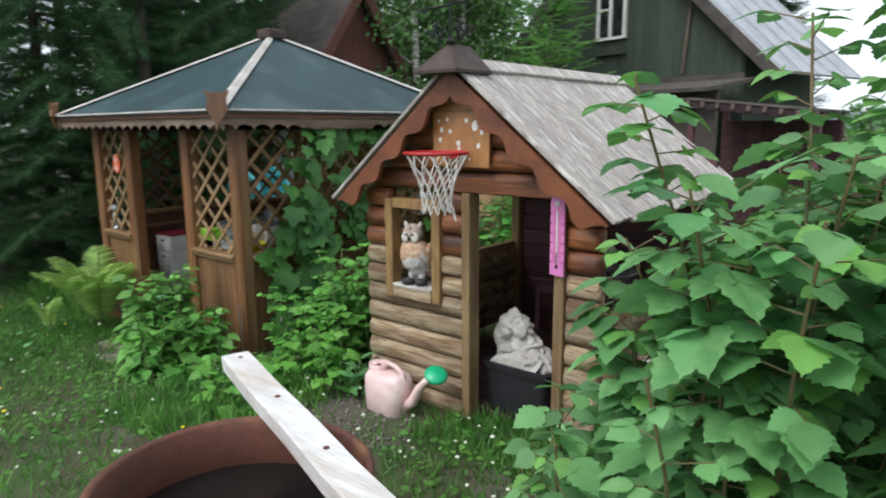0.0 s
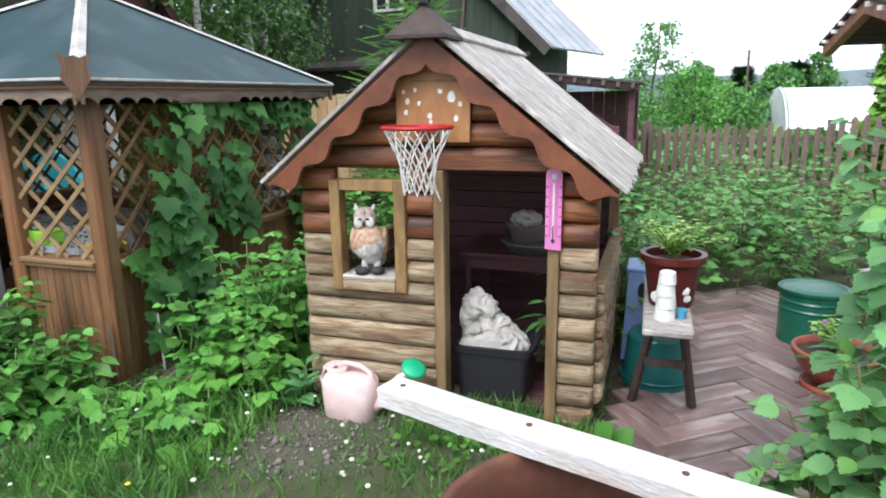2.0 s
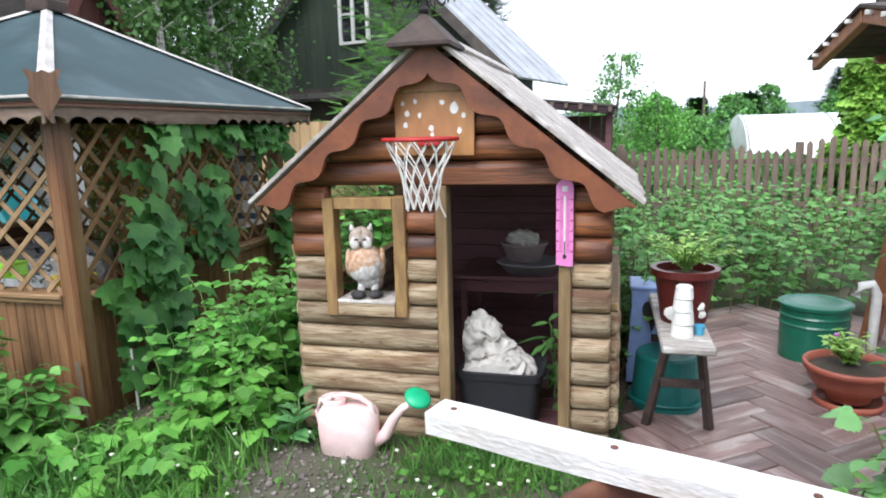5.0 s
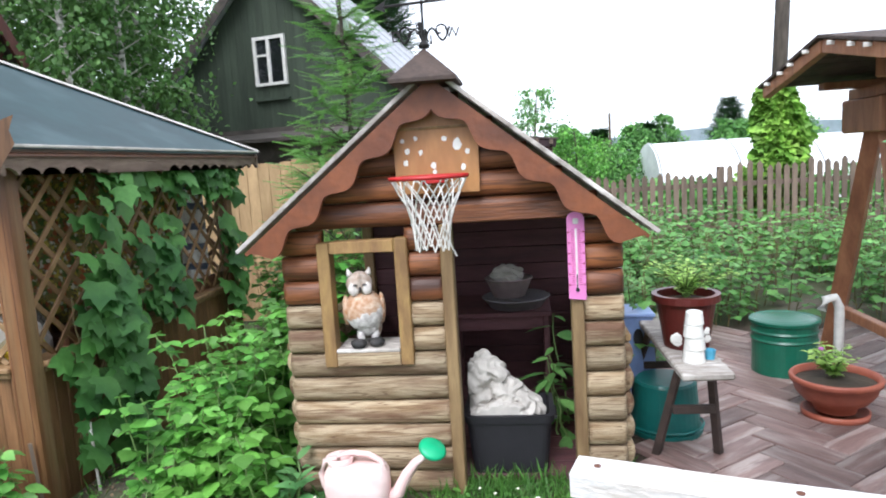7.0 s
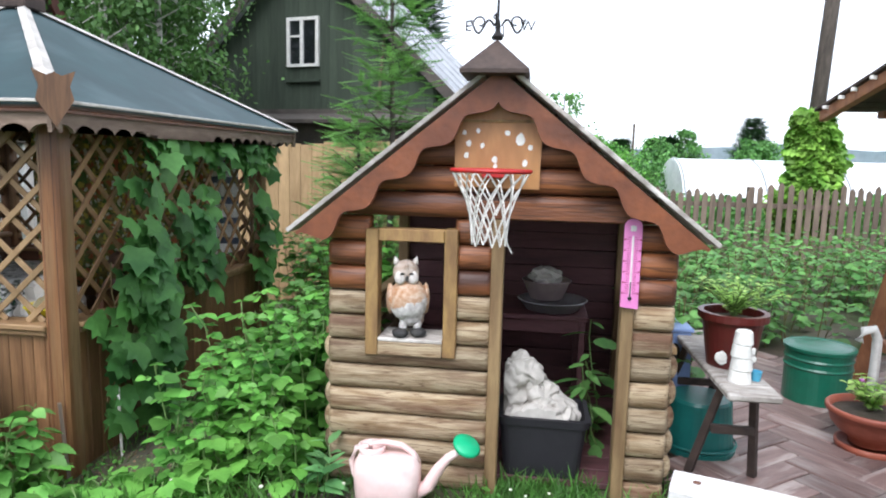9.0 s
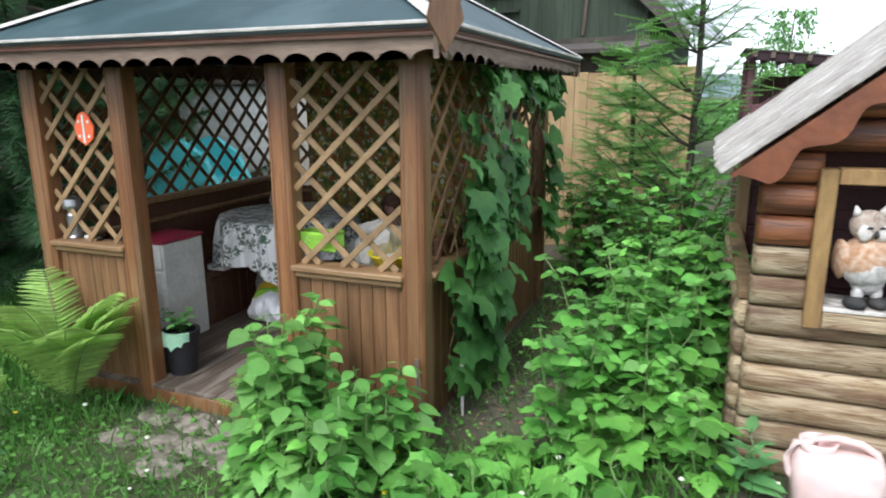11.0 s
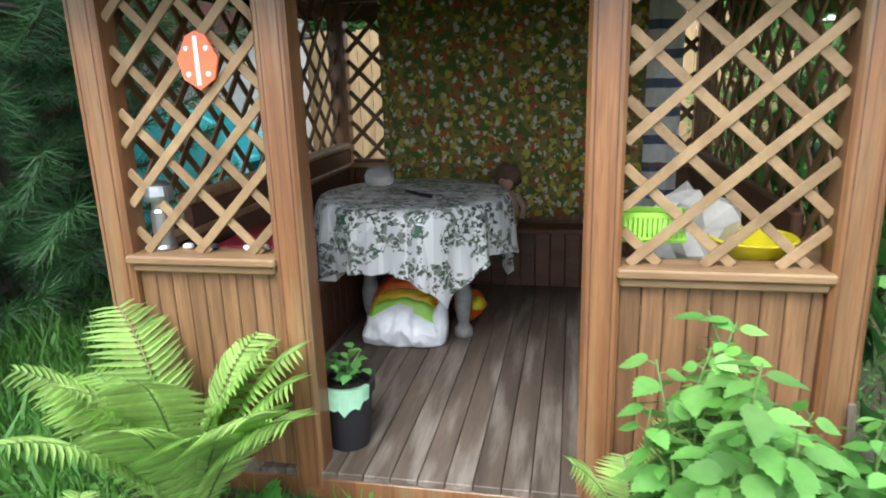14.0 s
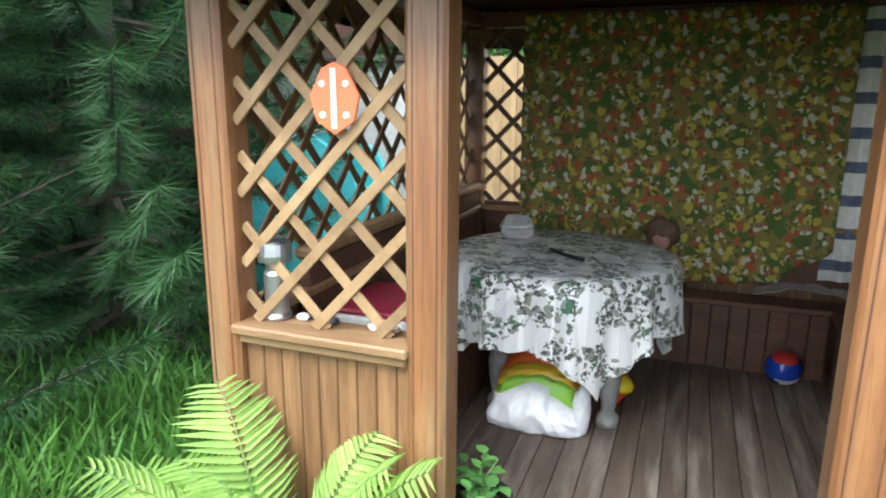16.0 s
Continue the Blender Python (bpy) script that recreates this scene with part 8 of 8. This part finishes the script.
    part("side_wall", box(-11.5, -6.605, 7.12, 7.2, -0.3, 2.3, 0), M_BARN, b)
    ang = math.atan2(1.8, 1.3)
    for sg in (-1, 1):
        m = Matrix.Translation((0, 5.9, 4.14)) @ Matrix.Rotation(-ang * sg, 4, "X")
        y0, y1 = (0, 2.45) if sg > 0 else (-2.45, 0)
        part("roof", box(-11.7, -6.3, y0, y1, 0, 0.05, 0, m), M_DARKROOF, b)
        part("verge", box(-6.3, -6.26, y0, y1, -0.12, 0.06, 0, m), M_BARN, b)
    # dark shed with a flat roof beyond the playhouse
    s = thing("dark_shed", (1.0, 5.6, -0.1), "dark open shed with a sagging tarred roof", "shed")
    m = Matrix.Translation((0.1, 0, 1.86)) @ Matrix.Rotation(radians(6.5), 4, "Y")
    for i in range(6):
        part("roof_sheet", box(0, 1.50, 4.80 + 0.26 * i, 5.075 + 0.26 * i, 0.012 * (i % 2), 0.018 + 0.012 * (i % 2), 0.003, m), M_DARKROOF, s)
    part("fascia", box(0.02, 1.48, 4.815, 4.84, -0.09, -0.002, 0.004, m), mat("maroon_board", (0.035, 0.016, 0.02), None, 4, 0.8), s)
    for i in range(9):
        part("rafter_end", box(0.08 + 0.165 * i, 0.12 + 0.165 * i, 4.78, 6.3, -0.06, -0.004, 0.003, m), M_GREYFENCE, s)
    for xx in (0.15, 1.46):
        for yy in (4.95, 6.2):
            part("post", box(xx, xx + 0.07, yy, yy + 0.07, -0.15, 1.82 - 0.115 * xx, 0.004), M_DARKWOOD, s)
    for i in range(9):
        part("wall_board", box(0.2 + 0.148 * i, 0.344 + 0.148 * i, 6.1, 6.13, -0.1, 1.62, 0.003), M_DARKWOOD, s)
    part("side_rail", box(1.462, 1.528, 5.021, 6.199, 0.9, 0.98, 0.003), M_DARKWOOD, s)
    # film greenhouse
    g = thing("film_greenhouse", (9, 16, -0.1), "long arched white film greenhouse", "greenhouse")
    bm = bmesh.new()
    rows = []
    for x in (4.6, 14.5):
        rows.append([bm.verts.new((x, 16 - 2.0 * math.cos(math.pi * i / 20), -0.1 + 1.78 * math.sin(math.pi * i / 20) ** 0.8)) for i in range(21)])
    for i in range(20):
        bm.faces.new((rows[0][i], rows[0][i + 1], rows[1][i + 1], rows[1][i]))
    bm.faces.new(rows[0])
    bm.faces.new(rows[1][::-1])
    part("film", bm, M_FILM, g)
    for i in range(6):
        x = 4.65 + 1.95 * i
        part("hoop", tube([(x, 16 - 2.02 * math.cos(math.pi * k / 14), -0.1 + 1.80 * math.sin(math.pi * k / 14) ** 0.8) for k in range(15)], 0.02, n=5), M_STEEL, g)


build_houses()


def build_fences():
    f = thing("board_fence", (-2.5, 4.62, -0.2), "tall tan board fence behind the gazebo", "fence")
    x = -6.4
    i = 0
    while x < -0.3:
        part("board", box(x, x + 0.138, 4.60, 4.622, -0.3, 1.62 + 0.06 * max(0, x + 2) + 0.012 * math.sin(i * 1.9), 0.003), M_TANFENCE, f)
        x += 0.142
        i += 1
    part("rail", box(-6.4, -0.3, 4.623, 4.66, 1.2, 1.28, 0), M_TANFENCE, f)
    part("top_rail", box(-6.4, -0.3, 4.66, 4.70, 1.56, 1.62, 0), M_DARKROOF, f)
    f = thing("picket_fence", (4.5, 7.0, -0.1), "weathered grey picket fence", "fence")
    rr = random.Random(5)
    x = 1.0
    while x < 10:
        hgt = 1.13 + rr.uniform(-0.04, 0.05) + (0.1 if x > 4 else 0)
        o = [(x, -0.15), (x + 0.075, -0.15), (x + 0.075, hgt - 0.05), (x + 0.0375, hgt), (x, hgt - 0.05)]
        part("picket", extrude_outline(o, 0.018, Matrix.Translation((0, 7.0 + rr.uniform(-0.006, 0.006), 0)) @ XZ), M_GREYFENCE, f)
        x += 0.112 if x < 3.6 or x > 4.6 else 0.14
    for z in (0.3, 0.9):
        part("rail", box(1.0, 10, 7.03, 7.07, z, z + 0.07, 0), M_GREYFENCE, f)
    for x in (1.6, 4.0, 6.4, 8.8):
        part("post", box(x, x + 0.09, 7.075, 7.165, -0.2, 1.2, 0.004), M_GREYFENCE, f)
    p = thing("utility_pole", (5.07, 8.0, -0.1), "grey wooden utility pole", "pole")
    part("pole", tube([(5.07, 8.0, -0.2), (5.38, 8.02, 7.0)], 0.12, 0.095, 10), M_BARK, p, smooth=True)
    hp = thing("hop_column", (4.98, 7.5, -0.1), "bright green hop vine climbing a pole", "climbing plant")
    n = 3600
    z = RNG.random(n) ** 0.9 * 2.42
    r = 0.42 * np.sqrt(np.clip(1 - (z / 2.8) ** 2.2, 0.02, 1)) * (0.65 + 0.5 * RNG.random(n))
    a = RNG.uniform(0, 6.283, n)
    pos = np.stack([4.98 + r * np.cos(a) + 0.05 * np.sin(z * 5), 7.5 + r * np.sin(a), z - 0.1], 1)
    loose = 1 + 0.5 * np.array([noise.noise(Vector((math.cos(q) * 1.4, math.sin(q) * 1.4, h * 2.2))) for q, h in zip(a, z)])
    pos[:, 0] = 4.98 + (pos[:, 0] - 4.98) * loose
    pos[:, 1] = 7.5 + 0.6 * (pos[:, 1] - 7.5) * loose
    fwd = np.stack([np.cos(a), np.sin(a), RNG.normal(-0.5, 0.4, n)], 1) + RNG.normal(0, 0.55, (n, 3))
    part("foliage", scatter_mesh("foliage", *LOBED, pos, fwd, np.stack([np.cos(a), np.sin(a), np.full(n, 0.9)], 1) + RNG.normal(0, 0.5, (n, 3)), RNG.uniform(0.06, 0.14, n)), M_HOP, hp)
    part("stem", tube([(4.95, 7.5, -0.15), (5.0, 7.55, 2.35)], 0.02, 0.01, 6), M_STEM, hp)
    t = thing("far_post", (3.4, 26, -0.1), "thin grey post among distant gardens", "pole")
    part("post", tube([(4.9, 26, -0.2), (4.9, 26, 3.2)], 0.05, n=6), M_GREYFENCE, t)
    # things seen through the gazebo's left lattice
    c = thing("turquoise_slide", (-5.1, 2.4, gz(-5.1, 2.4)), "turquoise plastic children's slide beside the gazebo", "slide")
    o = [(-5.55, 0.55), (-5.35, 0.95), (-5.05, 1.02), (-4.75, 0.85), (-4.55, 0.45), (-4.55, -0.3), (-5.5, -0.3)]
    part("side_panel", extrude_outline(o, 0.06, Matrix.Translation((0, 2.35, 0)) @ XZ), M_CYAN, c)
    part("side_panel", extrude_outline(o, 0.06, Matrix.Translation((0, 2.85, 0)) @ XZ), M_CYAN, c)
    part("chute", box(-5.3, -4.7, 2.42, 2.84, 0.55, 0.60, 0.01), M_CYAN, c)
    w = thing("white_shed", (-5.9, 3.9, -0.3), "whitewashed shed wall behind the gazebo", "shed")
    part("wall", box(-6.4, -4.9, 3.85, 3.95, -0.35, 1.55, 0.01), M_WHITE, w)
    part("roof", box(-6.5, -4.8, 3.75, 4.5, 1.552, 1.60, 0.01), M_DARKROOF, w)
    part("wall_side", box(-4.98, -4.9, 3.951, 4.45, -0.35, 1.55, 0.01), M_WHITE, w)


build_fences()

# ---- paving: planks of tile laid in herringbone ----
def build_paving():
    bm = box(1.64, 5.6, -1.3, 2.9, -0.12, -0.085, 0)
    pv = part("pavement", bm, M_SOIL, None, "brown herringbone paving of plank-shaped tiles", kind="structure", category="pavement")
    me = {}
    W, L, G = 0.148, 0.444, 0.006
    for k in range(4):
        b = box(0, L - G, 0, W - G, -0.03, 0, 0.004)
        m = bpy.data.meshes.new("tile")
        b.to_mesh(m)
        b.free()
        m.materials.append(M_TILE)
        me[k] = m
    rot = Matrix.Translation((3.4, 0.8, -0.052)) @ Matrix.Rotation(radians(38), 4, "Z")
    rr = random.Random(8)
    count = 0
    for i in range(-30, 30):
        for j in range(-12, 12):
            ox, oy = i * W + j * L, i * W - j * L
            for vert in (0, 1):
                if not vert:
                    loc = Matrix.Translation((ox, oy, 0))
                    c = Vector((ox + L / 2, oy + W / 2, 0))
                else:
                    loc = Matrix.Translation((ox + W, oy + W, 0)) @ Matrix.Rotation(radians(90), 4, "Z")
                    c = Vector((ox + W / 2, oy + W + L / 2, 0))
                p = rot @ c
                if not (1.78 < p.x < 5.3 and -1.1 < p.y < 2.7):
                    continue
                ob = new("tile", me[rr.randrange(4)])
                ob.matrix_basis = rot @ loc @ Matrix.Translation((0, 0, rr.uniform(-0.003, 0.003)))
                ob.parent = pv
                count += 1


build_paving()
